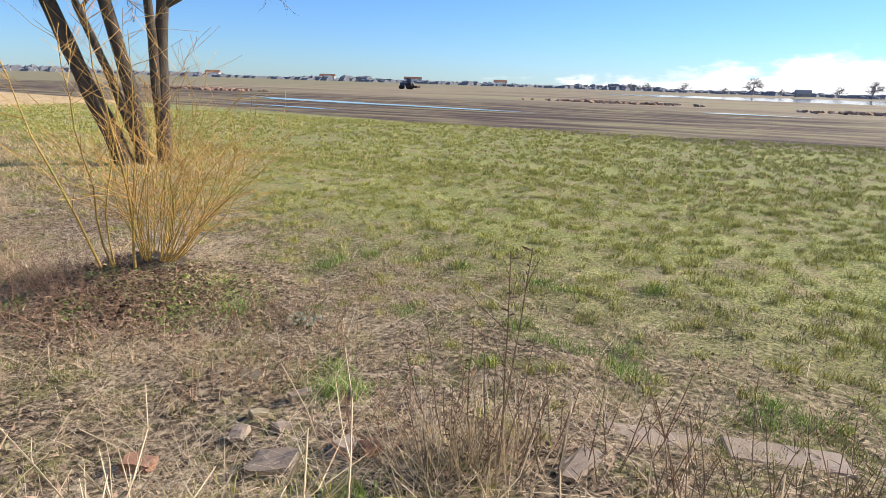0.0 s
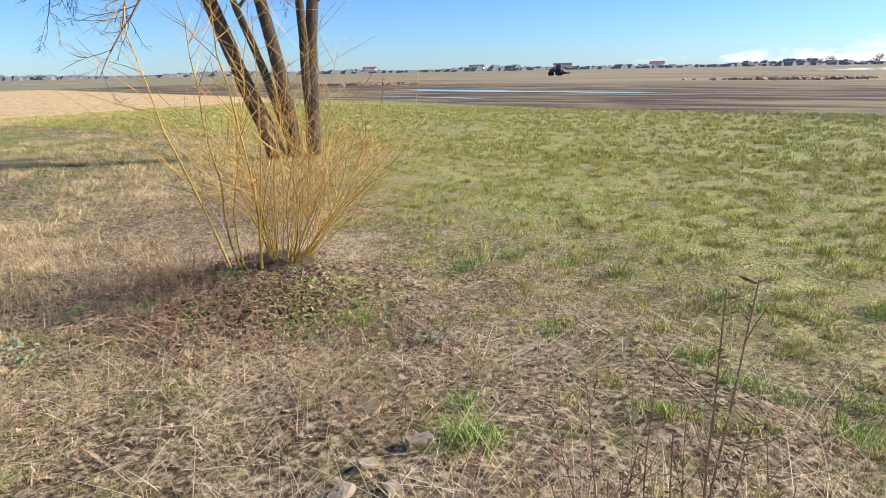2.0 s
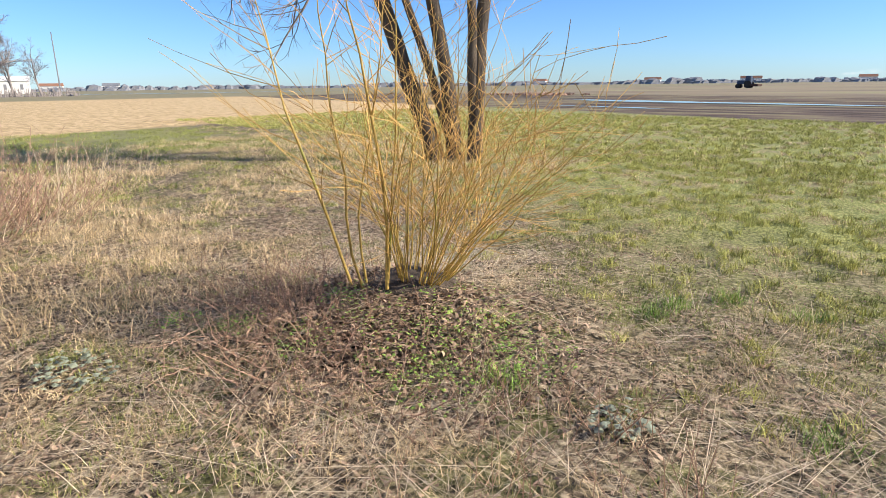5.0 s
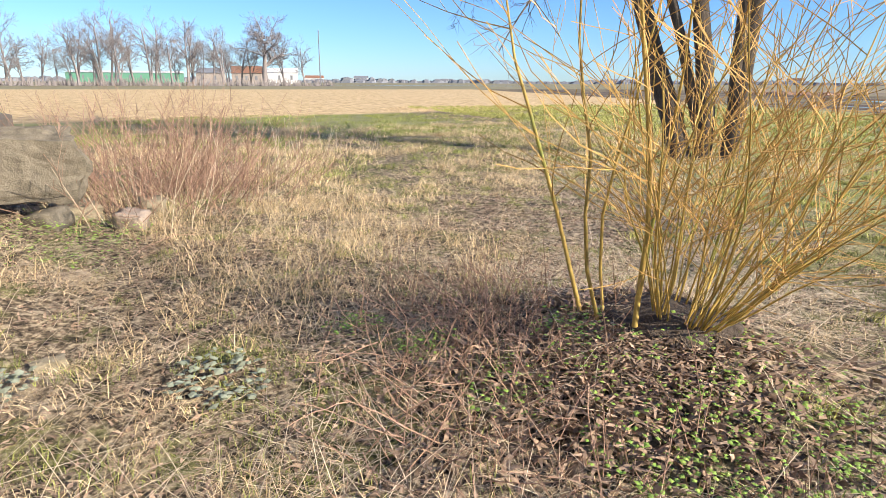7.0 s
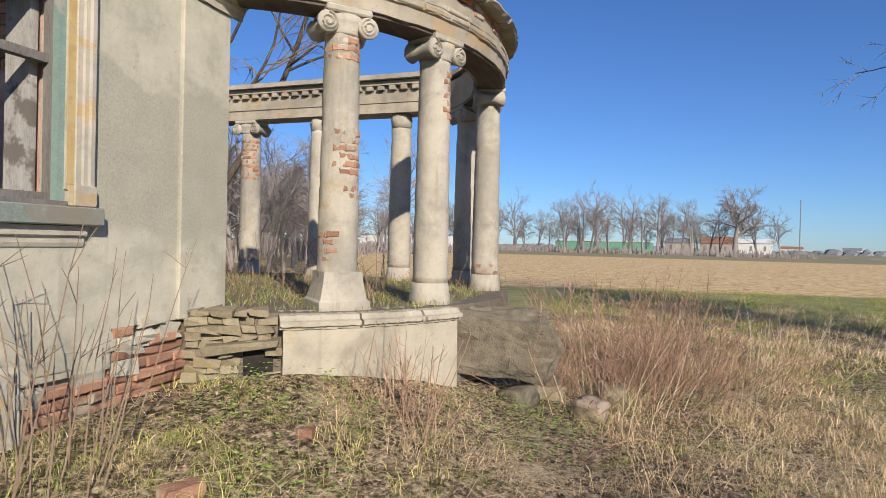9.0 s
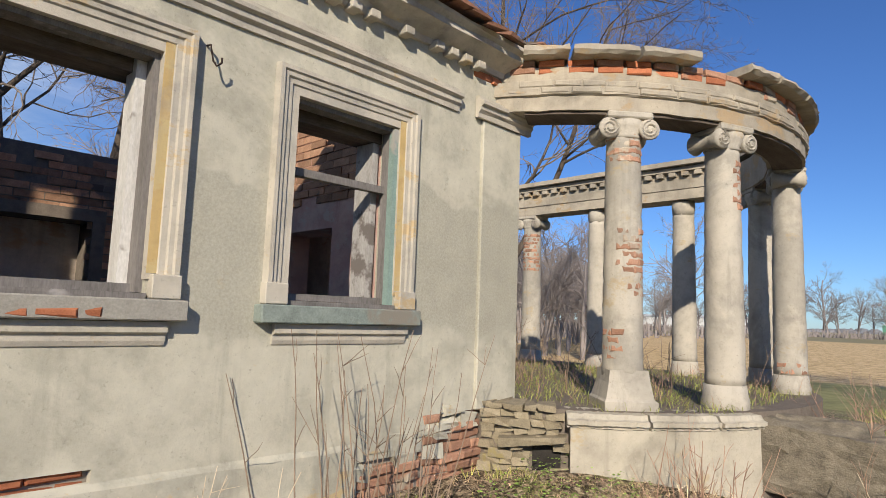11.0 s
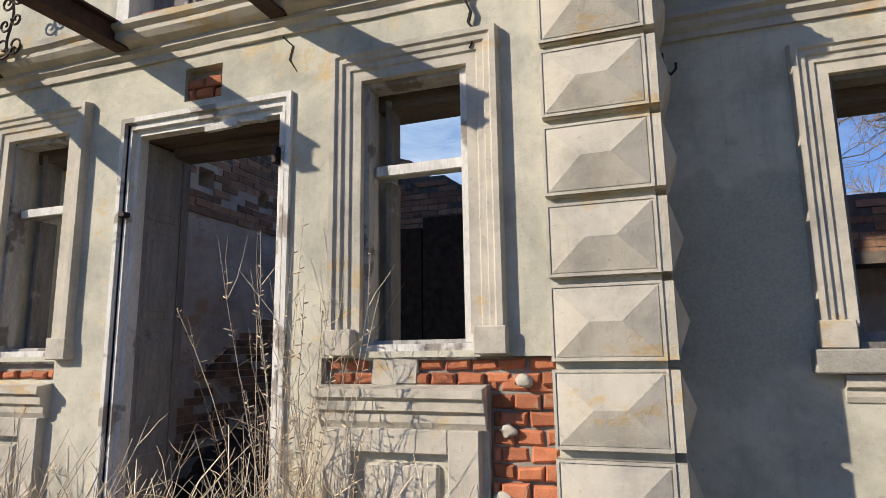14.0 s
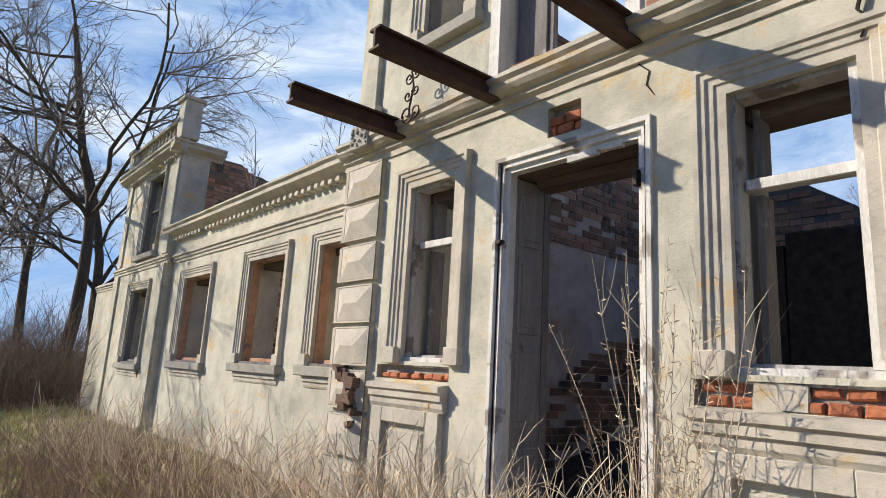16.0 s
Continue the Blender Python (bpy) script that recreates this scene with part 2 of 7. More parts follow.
# dark far things, lightened to bluish grey: distance haze mixed into the colour
M["far_hazed"] = mottled("far_hazed", (0.19, 0.20, 0.22), (0.26, 0.265, 0.28), 0.05, 0.95, strength=0)
M["far_wall"] = mottled("far_wall", (0.32, 0.27, 0.23), (0.45, 0.39, 0.34), 0.2, 0.9, strength=0)
M["tractor_paint"] = mottled("tractor_paint", (0.03, 0.05, 0.09), (0.06, 0.08, 0.13), 1, 0.5, strength=0)
M["rubber"] = mottled("rubber", (0.02, 0.02, 0.02), (0.05, 0.045, 0.04), 3, 0.9, strength=0)


def ground_mat():
    """Litter and thin grass near the house, meadow, ploughed fields with wet hollows, stubble to the west."""
    m, nt, b = nmat("ground_soil", 0.95)
    sep = nt.nodes.new("ShaderNodeSeparateXYZ")
    nt.links.new(place(nt), sep.inputs[0])
    x, y = sep.outputs[0], sep.outputs[1]
    wob = math2(nt, "MULTIPLY", math2(nt, "SUBTRACT", nz(nt, 0.12, 4), 0.5), 9)
    fine = nz(nt, 18, 6, 0.7)
    mid = nz(nt, 2.2, 6, 0.65)
    big = nz(nt, 0.35, 5, 0.6)
    soil = ramp(nt, fine, (0.40, (0.035, 0.026, 0.017)), (0.50, (0.16, 0.12, 0.075)), (0.64, (0.56, 0.45, 0.30)))
    soil = mix(nt, step(nt, nz(nt, 0.9, 5, 0.65), 0.6, 0.68), soil, ramp(nt, fine, (0.36, (0.16, 0.12, 0.08)), (0.6, (0.50, 0.40, 0.28))))
    soil = mix(nt, math2(nt, "MULTIPLY", step(nt, mid, 0.5, 0.62), 0.7), soil, ramp(nt, fine, (0.35, (0.05, 0.055, 0.015)), (0.68, (0.24, 0.25, 0.07))))
    grass = ramp(nt, mid, (0.38, (0.13, 0.14, 0.04)), (0.5, (0.27, 0.30, 0.075)), (0.62, (0.42, 0.40, 0.15)))
    grass = mix(nt, 0.65, grass, ramp(nt, nz(nt, 30, 6, 0.78), (0.42, (0.025, 0.028, 0.009)), (0.5, (0.22, 0.25, 0.06)), (0.58, (0.66, 0.62, 0.26))))
    grass = mix(nt, math2(nt, "MULTIPLY", step(nt, nz(nt, 1.3, 6, 0.7), 0.5, 0.6), 0.6), grass, ramp(nt, fine, (0.4, (0.12, 0.085, 0.045)), (0.6, (0.52, 0.42, 0.25))))
    # meadow begins some metres out from the house
    edge = math2(nt, "ADD", math2(nt, "ADD", y, math2(nt, "MULTIPLY", x, 0.45)), math2(nt, "MULTIPLY", wob, 0.25))
    col = mix(nt, step(nt, edge, 3.0, 9.0), soil, grass)
    # green strip, then stubble, to the west
    west = math2(nt, "ADD", math2(nt, "MULTIPLY", x, -1.0), math2(nt, "MULTIPLY", wob, 0.3))
    strip = ramp(nt, mid, (0.3, (0.17, 0.165, 0.07)), (0.7, (0.31, 0.30, 0.13)))
    col = mix(nt, math2(nt, "MULTIPLY", step(nt, west, 17.0, 19.5), step(nt, math2(nt, "MULTIPLY", y, -1.0), -14, -9)), col, strip)
    stub = ramp(nt, nz(nt, 2.6, 9, 0.75), (0.36, (0.32, 0.21, 0.10)), (0.5, (0.60, 0.43, 0.215)), (0.62, (0.76, 0.58, 0.33)))
    col = mix(nt, math2(nt, "MULTIPLY", step(nt, math2(nt, "ADD", west, math2(nt, "MULTIPLY", y, -0.25)), 26.5, 28.0), 1.0), col, stub)
    # ploughed land to the north
    north = math2(nt, "ADD", math2(nt, "ADD", y, math2(nt, "MULTIPLY", x, 0.22)), math2(nt, "MULTIPLY", wob, 0.35))
    furrow = nz(nt, 0.55, 5, 0.6, (0.22, 1.0, 1))
    plough = ramp(nt, furrow, (0.38, (0.06, 0.042, 0.03)), (0.5, (0.15, 0.105, 0.075)), (0.62, (0.27, 0.235, 0.12)))
    fieldN = step(nt, north, 28.0, 29.5)
    col = mix(nt, fieldN, col, plough)
    pale = ramp(nt, nz(nt, 0.07, 5, 0.6, (0.3, 1, 1)), (0.35, (0.20, 0.15, 0.10)), (0.55, (0.32, 0.26, 0.16)), (0.7, (0.27, 0.28, 0.12)))
    col = mix(nt, step(nt, math2(nt, "ADD", north, math2(nt, "MULTIPLY", wob, 1.2)), 62.0, 78.0), col, pale)
    col = mix(nt, step(nt, west, 105, 118), col, ramp(nt, big, (0.3, (0.22, 0.2, 0.10)), (0.7, (0.3, 0.26, 0.16))))
    nt.links.new(col, b.inputs["Base Color"])
    bump(nt, b, math2(nt, "ADD", fine, math2(nt, "MULTIPLY", mid, 0.6)), 0.8, 0.03)
    return m


M["ground"] = ground_mat()
wm, wt, wb = nmat("flood_water", 0.06)
wb.inputs["Base Color"].default_value = (0.30, 0.33, 0.36, 1)
wb.inputs["Specular IOR Level"].default_value = 0.6
bump(wt, wb, nz(wt, 3, 3), 0.05, 0.01)
M["water"] = wm


# ---- builders ----
def link(name, me, material, parent=None, label="", smooth=False):
    if material:
        me.materials.append(M[material])
    if smooth:
        me.polygons.foreach_set("use_smooth", [True] * len(me.polygons))
    ob = new(name, me)
    if parent:
        ob.parent = parent
    if label:
        ob["label"] = label
    return ob


def part(name, bm, material, parent=None, label="", smooth=False):
    me = bpy.data.meshes.new(name)
    bmesh.ops.recalc_face_normals(bm, faces=bm.faces)
    bm.to_mesh(me)
    bm.free()
    return link(name, me, material, parent, label, smooth)


def from_lists(name, V, F, material, parent=None, label="", smooth=False):
    me = bpy.data.meshes.new(name)
    me.from_pydata(V, [], F)
    me.update()
    return link(name, me, material, parent, label, smooth)


def thing(name, label, category, group="", kind="", at=(0, 0, 0)):
    ob = new(name)
    ob.location = at
    ob.empty_display_size = 0.1
    return tagged(ob, label, category, group, kind)


def box(bm, x0, x1, y0, y1, z0, z1, jitter=0.0, rng=None, m=None):
    vs = []
    for x in (x0, x1):
        for y in (y0, y1):
            for z in (z0, z1):
                p = Vector((x, y, z))
                if jitter:
                    p += Vector([(rng.random() - 0.5) * 2 * jitter for _ in range(3)])
                vs.append(bm.verts.new(m @ p if m else p))
    for q in ((0, 1, 3, 2), (4, 6, 7, 5), (0, 4, 5, 1), (2, 3, 7, 6), (0, 2, 6, 4), (1, 5, 7, 3)):
        bm.faces.new([vs[k] for k in q])
    return vs


def boxes(*dims, bevel=0.0, jitter=0.0, seed=1):
    bm = bmesh.new()
    rng = random.Random(seed)
    for d in dims:
        box(bm, *d, jitter=jitter, rng=rng)
    if bevel:
        bmesh.ops.bevel(bm, geom=bm.edges[:], offset=bevel, segments=1, affect="EDGES")
    return bm


def wall(x0, x1, z0, z1, y, thick, holes=(), top=None, cell=0.0):
    """A wall with its face at y, running back to y - thick, holes cut through; top(x) may lower its upper edge."""
    xs = {x0, x1}
    zs = {z0, z1}
    for a, b2, c, d in holes:
        xs |= {max(a, x0), min(b2, x1)}
        zs |= {max(c, z0), min(d, z1)}
    if top:
        n = max(2, int((x1 - x0) / cell))
        xs |= {x0 + (x1 - x0) * k / n for k in range(n + 1)}
    xs, zs = sorted(xs), sorted(zs)
    xs = [x for k, x in enumerate(xs) if k == 0 or x - xs[k - 1] > 1e-4]
    bm = bmesh.new()
    V = {}

    def v(i, j, back):
        key = (i, j, back)
        if key not in V:
            z = zs[j]
            if top and j == len(zs) - 1:
                z = max(zs[j - 1] + 0.02, top(xs[i]))
            V[key] = bm.verts.new((xs[i], y - thick if back else y, z))
        return V[key]

    def solid(i, j):
        if not (0 <= i < len(xs) - 1 and 0 <= j < len(zs) - 1):
            return False
        cx, cz = (xs[i] + xs[i + 1]) / 2, (zs[j] + zs[j + 1]) / 2
        return not any(a < cx < b2 and c < cz < d for a, b2, c, d in holes)

    for i in range(len(xs) - 1):
        for j in range(len(zs) - 1):
            if not solid(i, j):
                continue
            for back in (0, 1):
                bm.faces.new([v(i, j, back), v(i + 1, j, back), v(i + 1, j + 1, back), v(i, j + 1, back)])
            for di, dj, a, b2 in ((-1, 0, (i, j), (i, j + 1)), (1, 0, (i + 1, j), (i + 1, j + 1)), (0, -1, (i, j), (i + 1, j)), (0, 1, (i, j + 1), (i + 1, j + 1))):
                if not solid(i + di, j + dj):
                    bm.faces.new([v(*a, 0), v(*b2, 0), v(*b2, 1), v(*a, 1)])
    return bm


def moulding(profile, x0, x1, y, bm=None, wob=0.0, seed=1, seg=0.5):
    """A profile of (out, z) drawn along x; it closes against the wall at y."""
    bm = bm or bmesh.new()
    rng = random.Random(seed)
    n = max(1, int(abs(x1 - x0) / seg)) if wob else 1
    rows = []
    for k in range(n + 1):
        x = x0 + (x1 - x0) * k / n
        pr = [(-0.02, profile[0][1])] + list(profile) + [(-0.02, profile[-1][1])]
        rows.append([bm.verts.new((x, y + o + (rng.random() - 0.5) * wob, z + (rng.random() - 0.5) * wob)) for o, z in pr])
    for a, b2 in zip(rows, rows[1:]):
        for k in range(len(a) - 1):
            bm.faces.new((a[k], b2[k], b2[k + 1], a[k + 1]))
    bm.faces.new(rows[0])
    bm.faces.new(rows[-1][::-1])
    return bm


def casing(x0, x1, z0, z1, y, profile):
    """A moulded surround up one side of an opening, over it and down the other: profile of (away from opening, out)."""
    bm = bmesh.new()
    loops = []
    for o, out in profile:
        loops.append([bm.verts.new(p) for p in ((x0 - o, y + out, z0), (x0 - o, y + out, z1 + o), (x1 + o, y + out, z1 + o), (x1 + o, y + out, z0))])
    for a, b2 in zip(loops, loops[1:]):
        for k in range(3):
            bm.faces.new((a[k], a[k + 1], b2[k + 1], b2[k]))
    for k in (0, 3):
        bm.faces.new([l[k] for l in loops])
    return bm


def ring(profile, a0, a1, n, cx, cy, wob=0.0, seed=1):
    """A closed profile of (radius, z) turned round (cx, cy) from angle a0 to a1."""
    bm = bmesh.new()
    rng = random.Random(seed)
    rows = []
    for k in range(n + 1):
        a = radians(a0 + (a1 - a0) * k / n)
        rows.append([bm.verts.new((cx + (r + (rng.random() - 0.5) * wob) * math.cos(a), cy + (r + (rng.random() - 0.5) * wob) * math.sin(a), z + (rng.random() - 0.5) * wob)) for r, z in profile])
    m = len(profile)
    for p, q in zip(rows, rows[1:]):
        for k in range(m):
            bm.faces.new((p[k], p[(k + 1) % m], q[(k + 1) % m], q[k]))
    bm.faces.new(rows[0])
    bm.faces.new(rows[-1][::-1])
    return bm


def lathe(profile, n=20, wob=0.0, seed=1):
    bm = bmesh.new()
    rng = random.Random(seed)
    rows = []
    for r, z in profile:
        rows.append([bm.verts.new(((r + (rng.random() - 0.5) * wob) * math.cos(2 * math.pi * k / n), (r + (rng.random() - 0.5) * wob) * math.sin(2 * math.pi * k / n), z)) for k in range(n)])
    for p, q in zip(rows, rows[1:]):
        for k in range(n):
            bm.faces.new((p[k], p[(k + 1) % n], q[(k + 1) % n], q[k]))
    bm.faces.new(rows[0][::-1])
    bm.faces.new(rows[-1])
    return bm


def tube(V, F, pts, radii, sides=4):
    base = len(V)
    up = Vector((0, 0, 1))
    for k, p in enumerate(pts):
        d = (pts[min(k + 1, len(pts) - 1)] - pts[max(k - 1, 0)])
        d = d.normalized() if d.length > 1e-6 else up
        s = d.cross(up if abs(d.z) < 0.95 else Vector((1, 0, 0))).normalized()
        t = s.cross(d)
        for j in range(sides):
            a = 2 * math.pi * j / sides
            V.append(p + (s * math.cos(a) + t * math.sin(a)) * radii[k])
    for k in range(len(pts) - 1):
        for j in range(sides):
            a, b2 = base + k * sides + j, base + k * sides + (j + 1) % sides
            F.append((a, b2, b2 + sides, a + sides))


def bent(start, way, length, n, rng, wild=0.2, lift=0.0):
    """Points of a wandering stem."""
    pts, d, p = [Vector(start)], Vector(way).normalized(), Vector(start)
    for k in range(n):
        d = (d + Vector((rng.gauss(0, wild), rng.gauss(0, wild), rng.gauss(0, wild) + lift))).normalized()
        p = p + d * (length / n)
        pts.append(p.copy())
    return pts


BRICK = {}


def brick_mesh(material, length, height, depth, k):
    key = (material, round(length, 3), height, k)
    if key not in BRICK:
        rng = random.Random(hash((round(length * 1000), k)) % 1000)
        bm = boxes((-length / 2, length / 2, -depth, 0, -height / 2, height / 2), jitter=0.006, seed=rng.randint(0, 999))
        bmesh.ops.bevel(bm, geom=[e for e in bm.edges if all(v.co.y > -depth / 2 for v in e.verts)], offset=0.010, segments=1, affect="EDGES")
        me = bpy.data.meshes.new("brick")
        bmesh.ops.recalc_face_normals(bm, faces=bm.faces)
        bm.to_mesh(me)
        bm.free()
        me.materials.append(M[material])
        BRICK[key] = me
    return BRICK[key]


def lay_bricks(parent, x0, x1, z0, z1, y, material="brick", course=0.0775, length=0.135, seed=1, keep=None, rough=0.008):
    """Single bricks, each an object under parent, their faces about y."""
    rng = random.Random(seed)
    row, z = 0, z0
    while z + course <= z1 + 0.01:
        x = x0 + (0 if row % 2 else -length / 2)
        while x < x1 - 0.02:
            a, b2 = max(x, x0), min(x + length, x1)
            if b2 - a > 0.035 and (keep is None or keep((a + b2) / 2, z)):
                L = round((b2 - a - 0.014) / 0.02) * 0.02
                ob = new("brick", brick_mesh(material, max(0.03, L), course - 0.013, 0.06, rng.randint(0, 7)))
                ob.location = ((a + b2) / 2 + rng.uniform(-0.004, 0.004), y + rng.uniform(-1.6, 1) * rough, z + course / 2 + rng.uniform(-0.004, 0.004))
                ob.rotation_euler = (rng.gauss(0, 0.05), rng.gauss(0, 0.025), rng.gauss(0, 0.05))
                ob.parent = parent
            x += length
        row += 1
        z += course


def brick_face(x0, x1, z0, z1, y, sign=1, axis="x", course=0.08, length=0.26, top=None, seed=1, drop=0.0, holes=()):
    """Many bricks of an inner wall as one mesh; axis says along which the wall runs."""
    rng = random.Random(seed)
    V, F = [], []
    row, z = 0, z0
    while z < z1:
        x = x0 - (length / 2 if row % 2 else 0)
        while x < x1:
            a, b2 = max(x, x0) + 0.006, min(x + length, x1) - 0.006
            c = (a + b2) / 2
            if b2 - a > 0.03 and not (top and z + course > top(c)) and rng.random() > drop and not any(p < c < q and r < z + 0.04 < s for p, q, r, s in holes):
                out = rng.uniform(0.004, 0.022)
                k = len(V)
                for px, pz in ((a, z + 0.006), (b2, z + 0.006), (b2, z + course - 0.006), (a, z + course - 0.006)):
                    for o in (0.0, out):
                        px2, pz2 = px + rng.uniform(-0.003, 0.003), pz + rng.uniform(-0.003, 0.003)
                        V.append((px2, y + sign * o, pz2) if axis == "x" else (y + sign * o, px2, pz2))
                F.append((k + 1, k + 3, k + 5, k + 7))
                for e in range(4):
                    f = (e + 1) % 4
                    F.append((k + 2 * e, k + 2 * f, k + 2 * f + 1, k + 2 * e + 1))
            x += length
        row += 1
        z += course
    return V, F


# ---- ground ----
def sm(t):
    t = np.clip(t, 0, 1)
    return t * t * (3 - 2 * t)


def height(x, y):
    x, y = np.asarray(x, float), np.asarray(y, float)
    z = -0.64 + 0.40 * sm((2.3 - y) / 2.5) * sm((x + 14) / 4) * sm((40 - x) / 10)
    z = z + 0.36 * np.exp(-((x - 0.2) / 2.3) ** 2 - ((y - 1.4) / 2.6) ** 2)
    z = z + 0.26 * np.exp(-((x + 4.75) ** 2 + (y - 4.95) ** 2) / 0.8)
    z = z + 0.12 * np.exp(-((x + 7.0) / 1.2) ** 2 - ((y + 0.2) / 1.0) ** 2)
    z = z + 0.15 * np.exp(-((x + 7.8) / 1.5) ** 2 - ((y - 0.6) / 0.9) ** 2)
    near = np.exp(-((x + 3) ** 2 + (y - 4) ** 2) / 90)
    rough = 0.03 * np.sin(3.1 * x + 1.3 * np.sin(2.2 * y)) * np.sin(2.7 * y + np.sin(1.9 * x)) + 0.016 * np.sin(8.3 * x + 2 * y) * np.sin(7.1 * y - 3 * x)
    return z + near * rough


def gz(x, y):
    return float(height(x, y))


def spread(lo, hi, mid_lo, mid_hi, stepsize, growth):
    c = list(np.arange(mid_lo, mid_hi, stepsize))
    s, v = stepsize, mid_hi
    while v < hi:
        c.append(v)
        s *= growth
        v += s
    c.append(hi)
    s, v = stepsize, mid_lo
    left = []
    while v > lo:
        s *= growth
        v -= s
        left.append(max(v, lo))
    return np.array(sorted(set(left)) + c)


gx = spread(-2500, 2500, -15, 9, 0.14, 1.07)
gy = spread(-2500, 2500, -2, 13, 0.14, 1.07)
GX, GY = np.meshgrid(gx, gy)
GZ = height(GX, GY)
nxg, nyg = len(gx), len(gy)
gv = np.stack([GX.ravel(), GY.ravel(), GZ.ravel()], 1)
idx = np.arange(nxg * nyg).reshape(nyg, nxg)
gf = np.stack([idx[:-1, :-1].ravel(), idx[:-1, 1:].ravel(), idx[1:, 1:].ravel(), idx[1:, :-1].ravel()], 1)
ground = from_lists("ground", gv.tolist(), gf.tolist(), "ground", smooth=True)
tagged(ground, "rough meadow and ploughed fields with dry grass in early spring", "ground", kind="structure")


def pool(cx, cy, rx, ry, turn, seed):
    rng = random.Random(seed)
    bm = bmesh.new()
    vs = []
    for k in range(40):
        a = 2 * math.pi * k / 40
        r = 1 + 0.25 * math.sin(3 * a + seed) + 0.12 * rng.uniform(-1, 1)
        u, w = rx * r * math.cos(a), ry * r * math.sin(a)
        c, s = math.cos(turn), math.sin(turn)
        vs.append(bm.verts.new((cx + c * u - s * w, cy + s * u + c * w, -0.60)))
    bm.faces.new(vs)
    ob = part("water", bm, "water")
    tagged(ob, "flat sheet of flood water lying on the field", "water", kind="structure")


pool(-27, 52, 14, 1.6, -0.2, 1)
pool(-26, 40, 5, 0.5, -0.2, 4)
pool(8, 66, 4.5, 1.2, -0.1, 2)
pool(85, 225, 88, 62, -0.1, 3)
pool(-210, 60, 70, 6, 1.2, 5)

# cloud bank low over the northern horizon
cm, cn, cb = nmat("cloud", 1.0)
em = cn.nodes.new("ShaderNodeEmission")
em.inputs[0].default_value, em.inputs[1].default_value = (0.97, 0.98, 1.0, 1), 0.78
tp0 = cn.nodes.new("ShaderNodeBsdfTransparent")
mx = cn.nodes.new("ShaderNodeMixShader")
sepc = cn.nodes.new("ShaderNodeSeparateXYZ")
cn.links.new(place(cn), sepc.inputs[0])
rise = math2(cn, "ADD", math2(cn, "MULTIPLY", sepc.outputs[2], -1 / 190), math2(cn, "MULTIPLY", sepc.outputs[0], 1 / 1500))
puff = math2(cn, "ADD", rise, math2(cn, "MULTIPLY", nz(cn, 0.006, 6, 0.62, (1, 1, 3.0)), 1.3))
cn.links.new(step(cn, puff, 0.30, 0.62), mx.inputs[0])
cn.links.new(tp0.outputs[0], mx.inputs[1])
cn.links.new(em.outputs[0], mx.inputs[2])
cn.links.new(mx.outputs[0], cn.nodes["Material Output"].inputs[0])
M["cloud"] = cm
bm = bmesh.new()
rows = []
for k in range(41):
    az = radians(-22 + 92 * k / 40)
    rows.append([bm.verts.new((2200 * math.sin(az), 2200 * math.cos(az), z)) for z in (-5, 120, 240, 420)])
for p, q in zip(rows, rows[1:]):
    for k in range(3):
        bm.faces.new((p[k], q[k], q[k + 1], p[k + 1]))
clouds = tagged(part("backdrop", bm, "cloud"), "bank of white cloud low in the sky", "sky", kind="structure")
clouds.visible_shadow = False
cm2, cn2, cb2 = nmat("haze_cloud", 1.0)
em2 = cn2.nodes.new("ShaderNodeEmission")
em2.inputs[1].default_value = 1.0
tp2 = cn2.nodes.new("ShaderNodeBsdfTransparent")
mx2 = cn2.nodes.new("ShaderNodeMixShader")
sep2 = cn2.nodes.new("ShaderNodeSeparateXYZ")
cn2.links.new(place(cn2), sep2.inputs[0])
wisp = nz(cn2, 0.0018, 8, 0.62, (1, 1, 2.4), 0.7)
cn2.links.new(ramp(cn2, wisp, (0.36, (0.235, 0.375, 0.62)), (0.52, (0.36, 0.48, 0.68)), (0.66, (0.62, 0.70, 0.82))), em2.inputs[0])
fade = math2(cn2, "MULTIPLY", step(cn2, sep2.outputs[0], -1000, 150), step(cn2, math2(cn2, "MULTIPLY", sep2.outputs[1], -1.0), -1500, -500))
fade = math2(cn2, "MULTIPLY", fade, step(cn2, math2(cn2, "MULTIPLY", sep2.outputs[2], -1.0), -3000, -1500))
cn2.links.new(math2(cn2, "MULTIPLY", fade, step(cn2, wisp, 0.10, 0.50)), mx2.inputs[0])
cn2.links.new(tp2.outputs[0], mx2.inputs[1])
cn2.links.new(em2.outputs[0], mx2.inputs[2])
cn2.links.new(mx2.outputs[0], cn2.nodes["Material Output"].inputs[0])
M["haze_cloud"] = cm2
bm = bmesh.new()
rows = []
for k in range(31):
    az = radians(45 + 165 * k / 30)
    rows.append([bm.verts.new((2300 * math.sin(az), 2300 * math.cos(az), z)) for z in (-5, 700, 1600, 3000)])
for p, q in zip(rows, rows[1:]):
    for k in range(3):
        bm.faces.new((p[k], q[k], q[k + 1], p[k + 1]))
veil = tagged(part("backdrop", bm, "haze_cloud"), "thin veil of pale cloud in the eastern sky", "sky", kind="structure")
veil.visible_shadow = False

# ---- house: walls ----
YF, YB = -0.08, -0.63      # faces of the porch bay and of the long walls
XL, XR = -2.32, 2.72       # the bay's two corners
ZC = 2.95                  # underside of the bay's cornice

